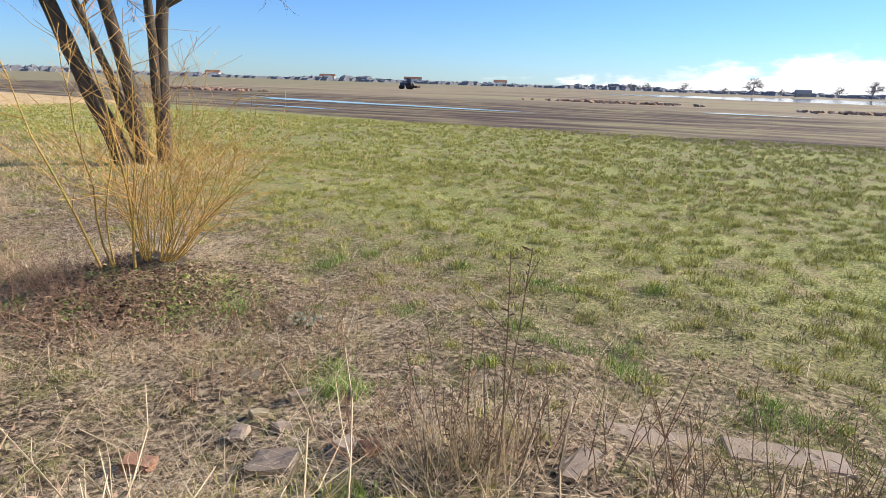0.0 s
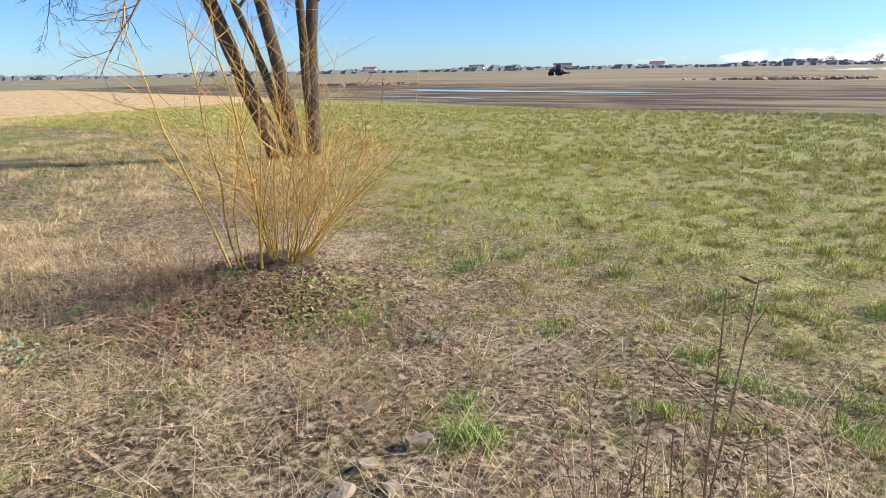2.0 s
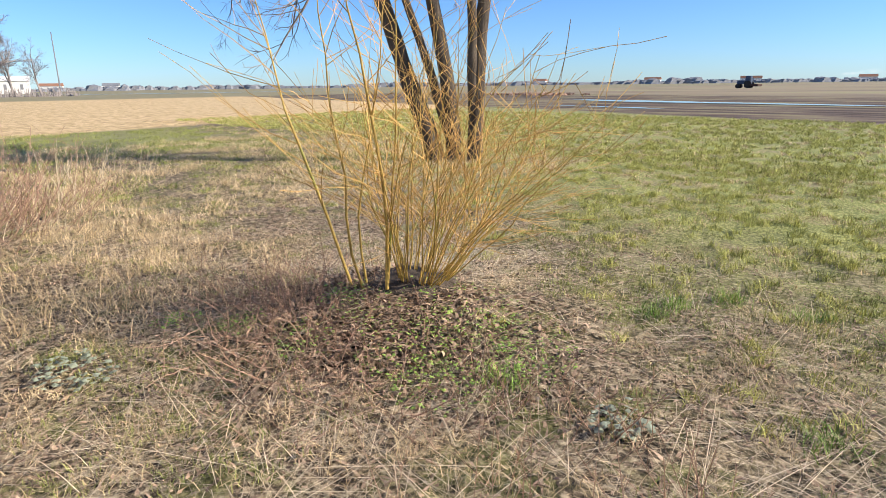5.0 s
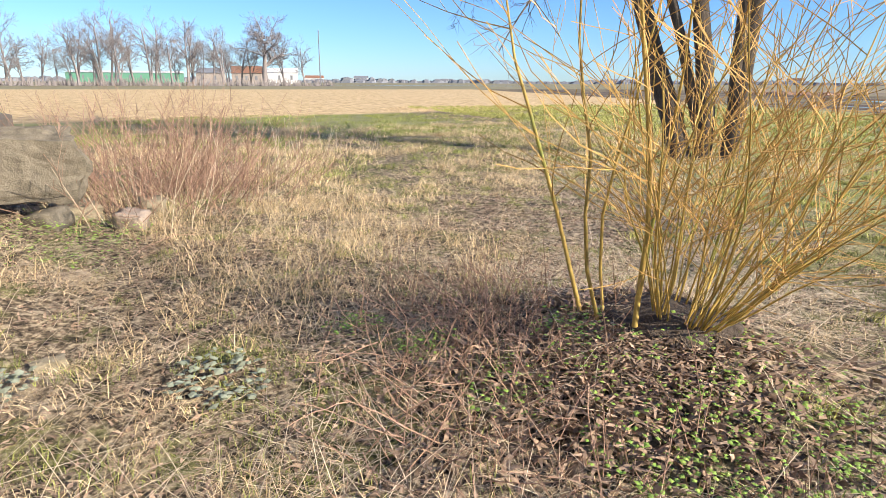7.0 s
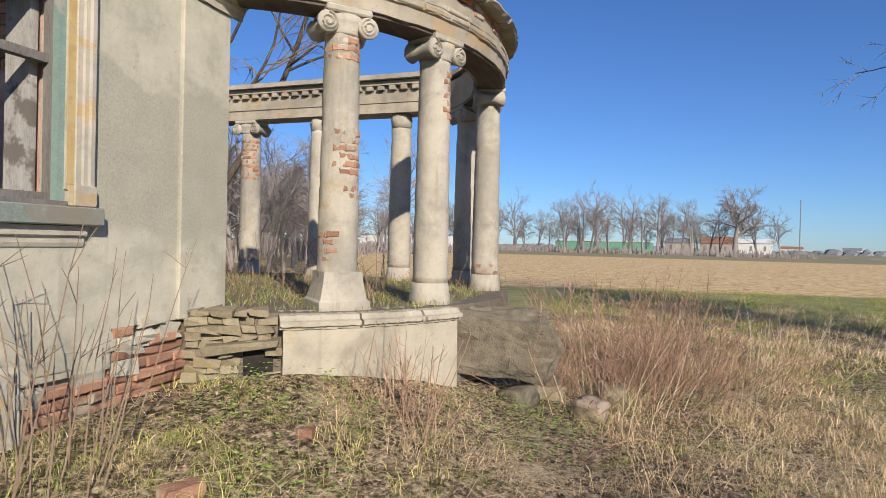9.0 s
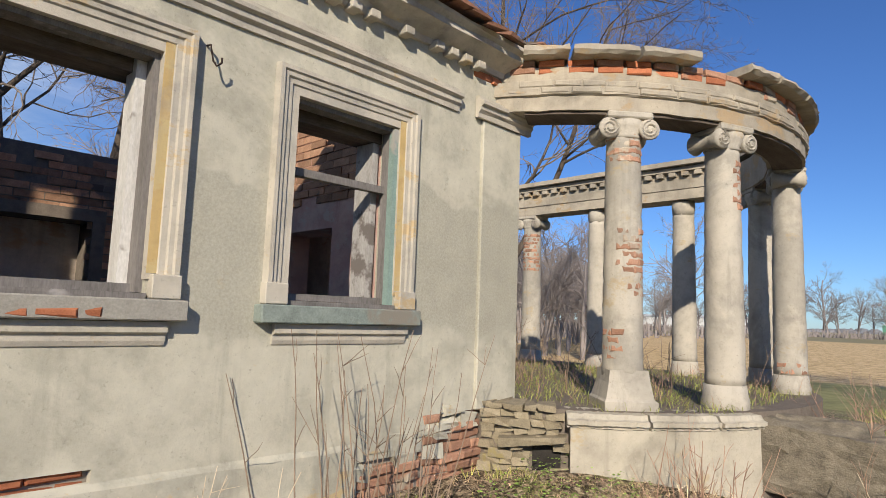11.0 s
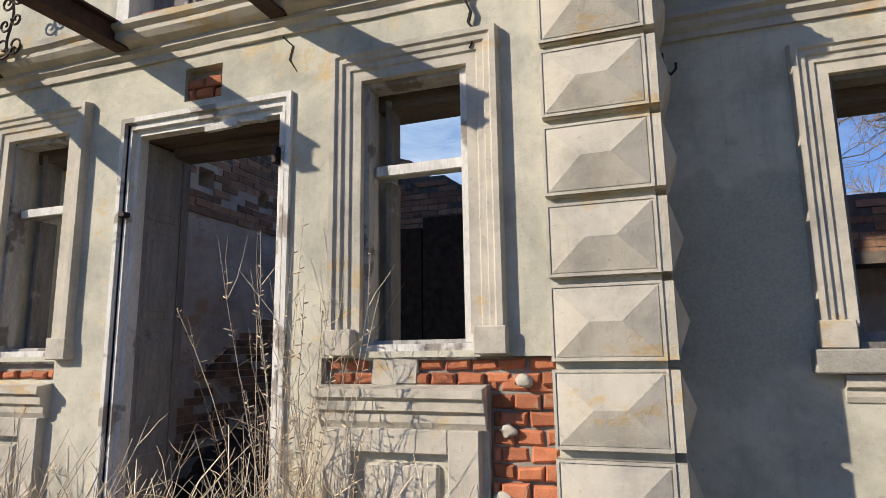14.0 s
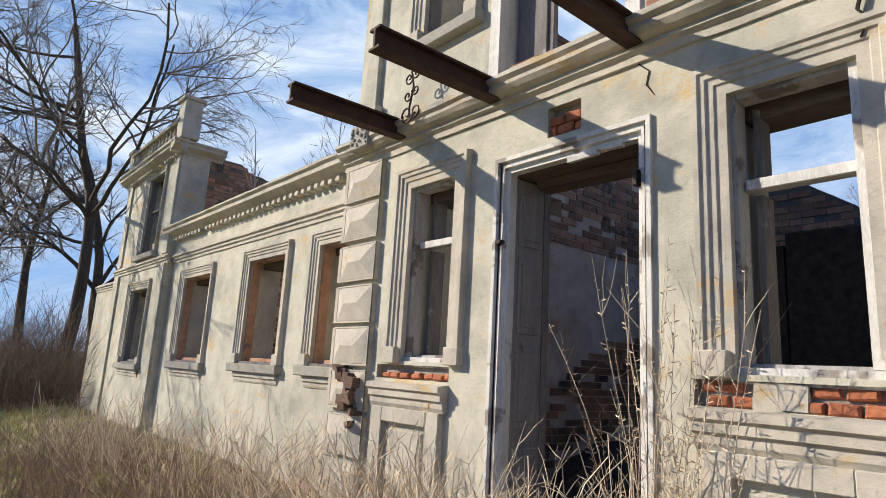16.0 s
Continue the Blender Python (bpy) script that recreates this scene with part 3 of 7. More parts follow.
bay_holes = [(-0.40, 0.72, -0.5, 2.59), (-1.47, -0.87, 1.16, 2.60), (1.205, 1.77, 1.16, 2.60),
             (-1.85, -1.53, -0.5, 1.13), (-1.53, -0.66, 1.0, 1.13), (1.18, 2.08, 1.02, 1.13),
             (0.045, 0.315, 2.66, 2.87),
             (-0.30, 0.80, 3.25, 5.6), (1.19, 1.75, 3.92, 5.5), (-1.25, -0.67, 4.0, 5.5)]
wall_bay = part("wall_north", wall(XL, XR, -0.6, 5.75, YF, 0.5, bay_holes), "plaster")
tagged(wall_bay, "cracked grey-beige plastered front wall of the ruined manor", "wall", kind="structure")
part("mortar_bed", boxes((-1.85, -1.53, YF - 0.30, YF - 0.055, -0.5, 1.13), (-1.53, -0.66, YF - 0.30, YF - 0.055, 1.0, 1.13),
                         (1.18, 2.08, YF - 0.30, YF - 0.055, 1.02, 1.13), (0.045, 0.315, YF - 0.30, YF - 0.07, 2.66, 2.87)), "mortar", wall_bay, "bare lime mortar behind fallen plaster")

west_holes = [(-4.075, -3.165, 1.145, 2.50), (-5.80, -4.915, 1.145, 2.50), (-7.10, -6.15, -0.5, 0.36), (-6.15, -5.55, -0.5, 0.10), (-3.9, -3.2, 0.18, 0.30)]
wall_west_wing = part("wall_west", wall(-7.22, XL + 0.1, -0.6, 3.42, YB, 0.48, west_holes), "plaster_west")
tagged(wall_west_wing, "weathered plaster wall with two empty window openings", "wall", kind="structure")
part("mortar_bed", boxes((-7.10, -6.15, YB - 0.3, YB - 0.05, -0.5, 0.36), (-6.15, -5.55, YB - 0.3, YB - 0.05, -0.5, 0.10), (-3.9, -3.2, YB - 0.3, YB - 0.05, 0.18, 0.30)), "mortar", wall_west_wing, "crumbling mortar at the wall's foot")

east_holes = [(3.27, 4.21, 1.08, 2.50), (5.09, 6.19, 1.06, 2.50), (7.68, 8.92, 1.02, 2.46)]
wall_east_wing = part("wall_east", wall(XR - 0.1, 9.75, -0.6, 3.42, YB, 0.48, east_holes), "plaster")
tagged(wall_east_wing, "long plastered wing wall with empty window openings", "wall", kind="structure")

tower_holes = [(10.62, 11.82, 0.92, 2.40), (10.60, 11.65, 3.12, 4.80)]
wall_tower = part("wall_tower", wall(9.70, 13.3, -0.6, 5.15, YB + 0.12, 0.5, tower_holes), "plaster")
tagged(wall_tower, "plaster front of the two-storey end pavilion", "wall", kind="structure")
wall_end = part("wall_end", wall(13.3, 15.6, -0.6, 2.7, YB, 0.48), "plaster")
tagged(wall_end, "low plastered end wall of the ruin", "wall", kind="structure")


def cross_wall(name, x, y0, y1, z0, z1, thick, material, label, top=None, holes=()):
    """A wall that runs along y, its face turned to -x."""
    bm = wall(y0, y1, z0, z1, 0, thick, holes, top, 0.22 if top else 0)
    for v in bm.verts:
        v.co = Vector((x - v.co.y, v.co.x, v.co.z))
    ob = part(name, bm, material)
    return tagged(ob, label, "wall", kind="structure")


def ragged(levels, seed):
    """A broken upper edge through (x, z) levels."""
    rng = random.Random(seed)
    steps = {}

    def top(x):
        for (xa, za), (xb, zb) in zip(levels, levels[1:]):
            if xa <= x <= xb:
                k = round(x / 0.22)
                steps.setdefault(k, rng.uniform(-0.10, 0.06))
                return round((za + (zb - za) * (x - xa) / (xb - xa) + steps[k]) / 0.08) * 0.08
        return levels[-1][1]
    return top


def inner_wall(name, x0, x1, z1, y, label, top, holes=(), seed=1, drop=0.1, plaster=None):
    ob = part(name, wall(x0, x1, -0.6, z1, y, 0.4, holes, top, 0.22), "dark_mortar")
    tagged(ob, label, "wall", kind="structure")
    V, F = brick_face(x0, x1, -0.3, z1, y, 1, "x", top=top, seed=seed, drop=drop, holes=holes)
    tagged(from_lists("brickwork", V, F, "old_brick", ob), kind="stuff")
    return ob


# inner walls of the roofless rooms
t1 = ragged([(-7.3, 2.7), (-5.2, 2.62), (-3.9, 2.66), (-2.4, 2.9)], 3)
inner_wall("wall_inner_west", -7.2, -2.3, 3.0, -4.2, "dark old brick wall of a roofless room", t1, [(-4.78, -3.80, -0.6, 1.94)], 4)
part("blocking", boxes((-4.85, -3.75, -4.75, -4.62, -0.6, 2.1)), "inner_plaster", bpy.data.objects["wall_inner_west"], "dull plaster in the walled-up doorway")
part("door_surround", casing(-4.78, -3.80, -0.6, 1.94, -4.2, [(0.0, 0.0), (0.0, 0.04), (0.12, 0.04), (0.12, 0.0)]), "dark_mortar", bpy.data.objects["wall_inner_west"])
t2 = ragged([(-2.4, 2.6), (-0.4, 3.0), (0.75, 3.75), (1.2, 3.6), (3.0, 3.4)], 6)
inner_wall("wall_inner_bay", -2.3, 2.72, 5.2, -4.6, "ragged brick back wall open to the sky", t2, [(-0.55, 0.10, -0.6, 1.9)], 7)
tp = ragged([(-4.8, 4.5), (-3.0, 4.95), (-2.3, 5.1), (-1.6, 5.3), (-0.5, 5.8)], 8)
stair_hall = cross_wall("wall_inner_hall", 1.98, -4.6, YF - 0.5, -0.6, 6.0, 0.35, "inner_plaster", "flaking plaster wall of the hall with beam pockets", tp, [(-2.35, -2.12, 2.85, 3.05), (-3.3, -3.1, 2.85, 3.03)])
V, F = brick_face(-4.55, YF - 0.52, 2.55, 5.4, 1.98, -1, "y", top=tp, seed=9, drop=0.12, holes=[(-2.4, -2.08, 2.8, 3.08), (-3.35, -3.06, 2.8, 3.06)])
tagged(from_lists("brickwork", V, F, "old_brick", stair_hall), kind="stuff")
V, F = brick_face(-3.9, -1.6, 0.2, 1.75, 1.98, -1, "y", top=ragged([(-4, 1.7), (-2.9, 1.5), (-2.0, 0.7), (-1.5, 0.5)], 5), seed=10, drop=0.25)
tagged(from_lists("brickwork", V, F, "old_brick", stair_hall), kind="stuff")
part("pocket", boxes((2.20, 2.24, -2.36, -2.10, 2.84, 3.06), (2.20, 2.24, -3.32, -3.08, 2.84, 3.04)), "dark_mortar", stair_hall)
tq = ragged([(-4.6, 2.9), (-3.0, 3.2), (-1.0, 3.4)], 12)
west_cross = cross_wall("wall_inner_cross", -6.55, -4.2, YB - 0.48, -0.6, 3.4, 0.35, "pink_plaster", "pinkish plaster partition with an opening", tq, [(-2.9, -2.0, 0.4, 1.9)])
V, F = brick_face(-4.1, YB - 0.5, 2.15, 3.3, -6.20, 1, "y", top=tq, seed=13, drop=0.1)
tagged(from_lists("brickwork", V, F, "old_brick", west_cross), kind="stuff")
cross_wall("wall_end_west", -7.215, -8.0, YB - 0.48, -0.6, 3.3, 0.4, "inner_plaster", "end wall of the west room with a small opening", ragged([(-8.1, 2.6), (-4, 3.1), (-1, 3.3)], 44), [(-2.75, -2.15, 0.9, 1.8)])
bay_side = cross_wall("wall_bay_west", XL + 0.005, -4.6, YF - 0.5, -0.6, 3.0, 0.4, "inner_plaster", "side wall of the tall bay", None)
bay_side2 = cross_wall("wall_bay_east", XR - 0.405, -4.6, YF - 0.5, -0.6, 3.4, 0.4, "inner_plaster", "side wall of the tall bay", None)
t3 = ragged([(2.9, 2.9), (6, 2.8), (9.7, 3.0)], 16)
inner_wall("wall_inner_east", 2.95, 9.7, 3.2, -3.6, "old brick wall behind the wing's windows", t3, (), 17)
for xx in (4.55, 6.9):
    cw = cross_wall("wall_inner_partition", xx, -3.6, YB - 0.48, -0.6, 3.1, 0.3, "inner_plaster", "bare partition wall inside the wing", None)
    V, F = brick_face(-3.6, YB - 0.48, -0.2, 3.05, xx, -1, "y", seed=int(xx * 7), drop=0.2)
    tagged(from_lists("brickwork", V, F, "old_brick", cw), kind="stuff")
# pavilion: side wall that has broken down towards the back
t4 = ragged([(-6.0, 4.0), (-4.4, 4.3), (-3.0, 4.7), (-1.7, 5.0), (-1.0, 5.12)], 18)
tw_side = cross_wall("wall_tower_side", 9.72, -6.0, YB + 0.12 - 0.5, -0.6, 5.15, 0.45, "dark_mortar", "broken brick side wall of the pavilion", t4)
V, F = brick_face(-6.0, -1.05, 3.0, 5.1, 9.72, -1, "y", top=t4, seed=19, drop=0.08)
tagged(from_lists("brickwork", V, F, "old_brick", tw_side), kind="stuff")
part("render_coat", boxes((9.695, 9.715, -1.05, YB - 0.375, 3.3, 5.15)), "plaster", tw_side, "smooth plaster next to the corner")
cross_wall("wall_tower_east", 12.65, -6.0, YB + 0.12 - 0.5, -0.6, 5.0, 0.45, "dark_mortar", "far side wall of the pavilion", None)
# floor of rubble inside
rf = part("floor", boxes((-7.1, 16.3, -8.0, YB - 0.46, -0.5, -0.05)), "mortar")
tagged(rf, "earth and rubble floor of the roofless rooms", "floor", kind="structure")
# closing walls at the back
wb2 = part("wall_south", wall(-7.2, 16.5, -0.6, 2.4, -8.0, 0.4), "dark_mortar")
tagged(wb2, "low broken back wall of the ruin", "wall", kind="structure")

# ---- mouldings ----
ARCH = [(0.02, 2.79), (0.02, 2.83), (0.045, 2.85), (0.045, 2.885), (0.075, 2.90), (0.075, 2.925), (0.03, 2.945), (0.03, 2.97), (0.0, 2.985)]
CORN = [(0.03, 3.23), (0.05, 3.27), (0.10, 3.30), (0.16, 3.33), (0.20, 3.35), (0.20, 3.40), (0.24, 3.43), (0.24, 3.46), (0.0, 3.50)]


def trim(name, bm, label, material="plaster_trim"):
    return tagged(part(name, bm, material), label, "moulding", kind="structure")


bm = moulding(ARCH, -6.42, XL + 0.02, YB, wob=0.006, seed=2, seg=0.3)
trim("trim_architrave_west", moulding(ARCH, -7.36, -6.62, YB + 0.035, bm, wob=0.01, seed=3, seg=0.2), "stepped plaster string course, broken at one place")
cw = trim("trim_cornice_west", moulding(CORN, -7.30, XL + 0.02, YB, wob=0.012, seed=4, seg=0.25), "crumbling cornice with a row of dentils")


def dentils(parent, x0, x1, y, z, gap=0.165, seed=1):
    rng = random.Random(seed)
    bm = boxes((-0.045, 0.045, -0.02, 0.085, 0, 0.062), bevel=0.006)
    me = bpy.data.meshes.new("dentil")
    bmesh.ops.recalc_face_normals(bm, faces=bm.faces)
    bm.to_mesh(me)
    bm.free()
    me.materials.append(M["plaster_trim"])
    x = x0
    while x < x1:
        if rng.random() > 0.05:
            ob = new("dentil", me)
            ob.location = (x, y + rng.uniform(-0.008, 0.0), z + rng.uniform(-0.004, 0.004))
            ob.rotation_euler = (rng.gauss(0, 0.02), rng.gauss(0, 0.03), 0)
            ob.parent = parent
        x += gap


dentils(cw, -6.6, XL - 0.1, YB + 0.02, 3.195)
trim("trim_architrave_east", moulding(ARCH, XR - 0.02, 9.72, YB, wob=0.005, seed=5, seg=0.4), "stepped plaster string course along the wing")
ce = trim("trim_cornice_east", moulding(CORN, XR - 0.02, 9.9, YB, wob=0.008, seed=6, seg=0.4), "long plaster cornice with dentils")
dentils(ce, XR + 0.1, 9.7, YB + 0.02, 3.195, 0.165, 2)
trim("trim_architrave_tower", moulding(ARCH, 9.62, 13.4, YB + 0.12), "string course round the pavilion")
ct = trim("trim_cornice_tower", moulding([(o, z + 1.70) for o, z in CORN], 9.50, 13.55, YB + 0.12), "dentilled cornice of the pavilion")
dentils(ct, 9.8, 13.0, YB + 0.14, 4.895, 0.165, 3)
bm = moulding([(o, z + 1.70) for o, z in CORN], 0, 4.6, 0)
for v in bm.verts:
    v.co = Vector((9.72 - v.co.y, YB + 0.35 - v.co.x * 0.22, v.co.z))
trim("trim_cornice_tower_side", bm, "return of the pavilion's cornice")
trim("trim_architrave_end", moulding([(o, z - 0.2) for o, z in ARCH], 13.3, 15.6, YB), "string course of the end wall")
BAYC = [(0.02, ZC), (0.02, 3.0), (0.05, 3.02), (0.05, 3.05), (0.10, 3.07), (0.13, 3.10), (0.13, 3.13), (0.16, 3.15), (0.16, 3.185), (0.0, 3.23)]
trim("trim_cornice_bay", moulding(BAYC, XL - 0.10, XR + 0.12, YF, wob=0.008, seed=7, seg=0.25), "deep moulded plaster ledge over the door, chipped")
for xx, sg in ((XL, -1), (XR, 1)):
    bm = moulding(BAYC, 0, 0.52, 0)
    for v in bm.verts:
        v.co = Vector((xx + sg * v.co.y, YF - v.co.x, v.co.z))
    trim("trim_cornice_return", bm, "plaster ledge turning the corner")
# skirting line of the west wall
trim("trim_plinth", moulding([(0.03, -0.6), (0.03, 0.20), (0.0, 0.235)], -5.5, XL + 0.02, YB, wob=0.012, seed=8, seg=0.25), "cracked plaster plinth at the wall's foot", "plaster")
# shallow pilaster at the west corner and strips on the pavilion
trim("trim_pilaster", boxes((-7.24, -6.72, YB - 0.01, YB + 0.03, 0.36, 2.79), bevel=0.008), "shallow corner pilaster with stained plaster", "plaster_west")
for xx in (12.93, 9.72):
    trim("trim_strip", boxes((xx, xx + 0.35, YB + 0.1, YB + 0.165, -0.6, 2.79), (xx, xx + 0.30, YB + 0.1, YB + 0.16, 2.99, 4.95), bevel=0.006), "flat corner strip of the pavilion", "plaster")

# ---- rusticated corner blocks ----
QB = [-0.39, -0.015, 0.36, 0.735, 1.105, 1.475, 1.85, 2.23, 2.605]


def quoin(parent, x0, x1, z0, h, y, side, seed):
    """A corner block with raised rim and hipped face, turned round the corner."""
    rng = random.Random(seed)
    bm = bmesh.new()
    ya = y + 0.05
    box(bm, x0, x1, y - 0.02, ya, z0, z0 + h)
    # rim
    r = 0.013
    for a, b2, c, d in ((x0, x1, z0, z0 + r), (x0, x1, z0 + h - r, z0 + h), (x0, x0 + r, z0 + r, z0 + h - r), (x1 - r, x1, z0 + r, z0 + h - r)):
        box(bm, a, b2, ya - 0.01, ya + 0.005, c, d)
    # hipped panel
    g = 0.019
    a, b2, c, d = x0 + g, x1 - g, z0 + g, z0 + h - g
    mz = (c + d) / 2
    k = (d - c) * 0.52
    base = [bm.verts.new(p) for p in ((a, ya + 0.004, c), (b2, ya + 0.004, c), (b2, ya + 0.004, d), (a, ya + 0.004, d))]
    w = rng.uniform(-0.004, 0.004)
    p, q = bm.verts.new((a + k, ya + 0.046 + w, mz)), bm.verts.new((b2 - k, ya + 0.046 - w, mz))
    bm.faces.new((base[0], base[1], q, p))
    bm.faces.new((base[2], base[3], p, q))
    bm.faces.new((base[1], base[2], q))
    bm.faces.new((base[3], base[0], p))
    # the side that faces along the wall
    xs = x0 if side < 0 else x1
    yb = y - 0.50
    xo = xs + side * 0.045
    box(bm, min(xs - side * 0.02, xo), max(xs - side * 0.02, xo), yb, ya - 0.002, z0 + 0.003, z0 + h - 0.003)
    base = [bm.verts.new(p2) for p2 in ((xo + side * 0.003, yb + 0.03, z0 + g), (xo + side * 0.003, ya - 0.04, z0 + g), (xo + side * 0.003, ya - 0.04, z0 + h - g), (xo + side * 0.003, yb + 0.03, z0 + h - g))]
    p, q = bm.verts.new((xo + side * 0.06, yb + 0.15, mz)), bm.verts.new((xo + side * 0.06, ya - 0.16, mz))
    bm.faces.new((base[0], base[1], q, p))
    bm.faces.new((base[2], base[3], p, q))
    bm.faces.new((base[1], base[2], q))
    bm.faces.new((base[3], base[0], p))
    part("quoin_block", bm, "plaster_trim", parent)


for k, z in enumerate(QB):
    quoin(wall_bay, XL, -1.84, z, 0.335, YF, -1, k)
    quoin(wall_bay, 2.17, XR, z, 0.335, YF, 1, 20 + k)

# ---- surrounds, sills, frames ----
SURR = [(-0.008, -0.059), (-0.008, 0.012), (0.045, 0.012), (0.053, 0.024), (0.085, 0.026), (0.093, 0.040), (0.118, 0.042), (0.128, 0.056), (0.156, 0.056), (0.165, 0.0)]


def window(name, x0, x1, z0, z1, y, label, frame_mat, transom=None, teal=False, sill="stone", ears=True, under=True, ochre=False):
    w = thing(name, label, "window", kind="structure", at=((x0 + x1) / 2, y, z0))
    inv = Matrix.Translation((-(x0 + x1) / 2, -y, -z0))

    def p(n, bm, mt, lab=""):
        bm.transform(inv)
        return part(n, bm, mt, w, lab)
    p("surround", casing(x0, x1, z0 + 0.10, z1, y, SURR), "plaster_trim", "moulded plaster surround with yellowed bands")
    if ears:
        for xa in (x0 - 0.172, x1 + 0.014):
            p("foot_block", boxes((xa, xa + 0.158, y - 0.02, y + 0.064, z0 - 0.0, z0 + 0.13), bevel=0.006), "plaster_trim")
    if sill == "stone":
        p("sill", boxes((x0 - 0.205, x1 + 0.205, y - 0.12, y + 0.095, z0 - 0.115, z0 - 0.003), bevel=0.008), "teal_sill" if teal else "sill_stone", "chipped projecting sill")
        p("board", boxes((x0 + 0.0, x1 - 0.0, y - 0.30, y + 0.02, z0 - 0.002, z0 + 0.028), jitter=0.004), "grey_wood", "weathered inner sill board")
        if under:
            p("apron", moulding([(0.01, z0 - 0.245), (0.02, z0 - 0.22), (0.02, z0 - 0.19), (0.045, z0 - 0.175), (0.045, z0 - 0.12), (0.0, z0 - 0.116)], x0 - 0.12, x1 + 0.08, y), "plaster_trim")
    else:
        p("sill", boxes((x0 - 0.0, x1 + 0.0, y - 0.22, y - 0.03, z0 - 0.02, z0 + 0.055), jitter=0.004), "white_wood", "flaking white wooden sill")
    t = 0.036
    f = boxes((x0 - 0.01, x0 + t, y - 0.15, y - 0.035, z0 + 0.03, z1), (x1 - t, x1 + 0.01, y - 0.15, y - 0.035, z0 + 0.03, z1), (x0 + t, x1 - t, y - 0.15, y - 0.035, z1 - t, z1),
              (x0 + t, x1 - t, y - 0.19, y - 0.10, z0 + 0.03, z0 + 0.075), jitter=0.004, seed=int(x0 * 10) % 50)
    p("frame", f, frame_mat, "bare weathered timber frame without glass")
    p("lintel", boxes((x0 - 0.05, x1 + 0.05, y - 0.46, y - 0.21, z1 - 0.09, z1 + 0.06), jitter=0.006), "lintel_wood", "dark rotting lintel boards")
    if transom:
        p("transom", boxes((x0 + t, x1 - t, y - 0.185, y - 0.11, transom - 0.025, transom + 0.025), jitter=0.003), frame_mat)
    if ochre:
        p("yellow_band", boxes((x0 - 0.050, x0 + 0.004, y + 0.0, y + 0.016, z0 + 0.135, z1 + 0.06)), "ochre_plaster", "yellow weathered band of the surround")
    if teal:
        p("painted_strip", boxes((x0 - 0.002, x0 + 0.05, y - 0.057, y - 0.002, z0 + 0.03, z1 - 0.02)), "teal_paint", "faded turquoise paint")
        p("casement", boxes((x0 + t, x0 + t + 0.05, y - 0.40, y - 0.205, z0 + 0.03, z1 - 0.1), jitter=0.004), "worn_wood", "inner frame with flaking white paint")
        p("reveal", boxes((x0 - 0.02, x0 + 0.004, y - 0.475, y - 0.21, z0 + 0.03, z1 - 0.1)), "pink_plaster")
    return w


w1 = window("window_1", -4.075, -3.165, 1.145, 2.50, YB, "empty window with grey timber frame and yellowed plaster surround", "grey_wood", ochre=True)
w2 = window("window_2", -5.80, -4.915, 1.145, 2.50, YB, "empty window with faded turquoise paint and a bare transom", "grey_wood", transom=2.03, teal=True, ochre=True)
bm = boxes((-4.045, -3.985, YB - 0.30, YB - 0.155, 1.18, 2.48), jitter=0.004)
bm.transform(Matrix.Translation(-w1.location))
part("jamb_board", bm, "white_wood", w1, "flaking white jamb board")
w3 = window("window_3", -1.47, -0.87, 1.14, 2.60, YF, "tall empty window with white transom beside the door", "worn_wood", transom=2.11, sill="wood")
w4 = window("window_4", 1.205, 1.77, 1.14, 2.60, YF, "tall narrow window with white transom beside the door", "worn_wood", transom=2.11, sill="wood")
for w, x0, x1 in ((w3, -1.47, -0.87), (w4, 1.205, 1.77)):
    bm = boxes((x0 + 0.056, x1 - 0.056, YF - 0.18, YF - 0.084, 2.085, 2.135), (x0 + 0.002, x0 + 0.052, YF - 0.088, YF - 0.03, 1.2, 2.6), jitter=0.003)
    bm.transform(Matrix.Translation(-w.location))
    part("glazing_bar", bm, "white_wood", w, "white-painted bar")
    bm = boxes((x1 - 0.085, x1 - 0.055, YF - 0.33, YF - 0.205, 1.2, 2.08), (x1 - 0.085, x1 - 0.055, YF - 0.33, YF - 0.205, 2.14, 2.56), jitter=0.004)
    bm.transform(Matrix.Translation(-w.location))
    part("sash", bm, "grey_wood", w, "grey sash swung inward")
window("window_5", 3.27, 4.21, 1.08, 2.50, YB, "empty window opening with brick reveal", "old_brick")
window("window_6", 5.09, 6.19, 1.06, 2.50, YB, "empty window opening with brick reveal", "old_brick")
window("window_7", 7.68, 8.92, 1.02, 2.46, YB, "empty window opening with brick reveal", "old_brick")
window("window_8", 10.62, 11.82, 0.92, 2.40, YB + 0.12, "empty ground-floor window of the pavilion", "grey_wood")
window("window_9", 10.60, 11.65, 3.12, 4.80, YB + 0.12, "tall empty upper window of the pavilion", "grey_wood", transom=4.1, under=False)
w10 = window("window_10", 1.19, 1.75, 3.92, 5.5, YF, "empty upper window above the ledge", "grey_wood", under=False)
window("window_11", -1.25, -0.67, 4.0, 5.5, YF, "empty upper window above the ledge", "grey_wood", under=False)

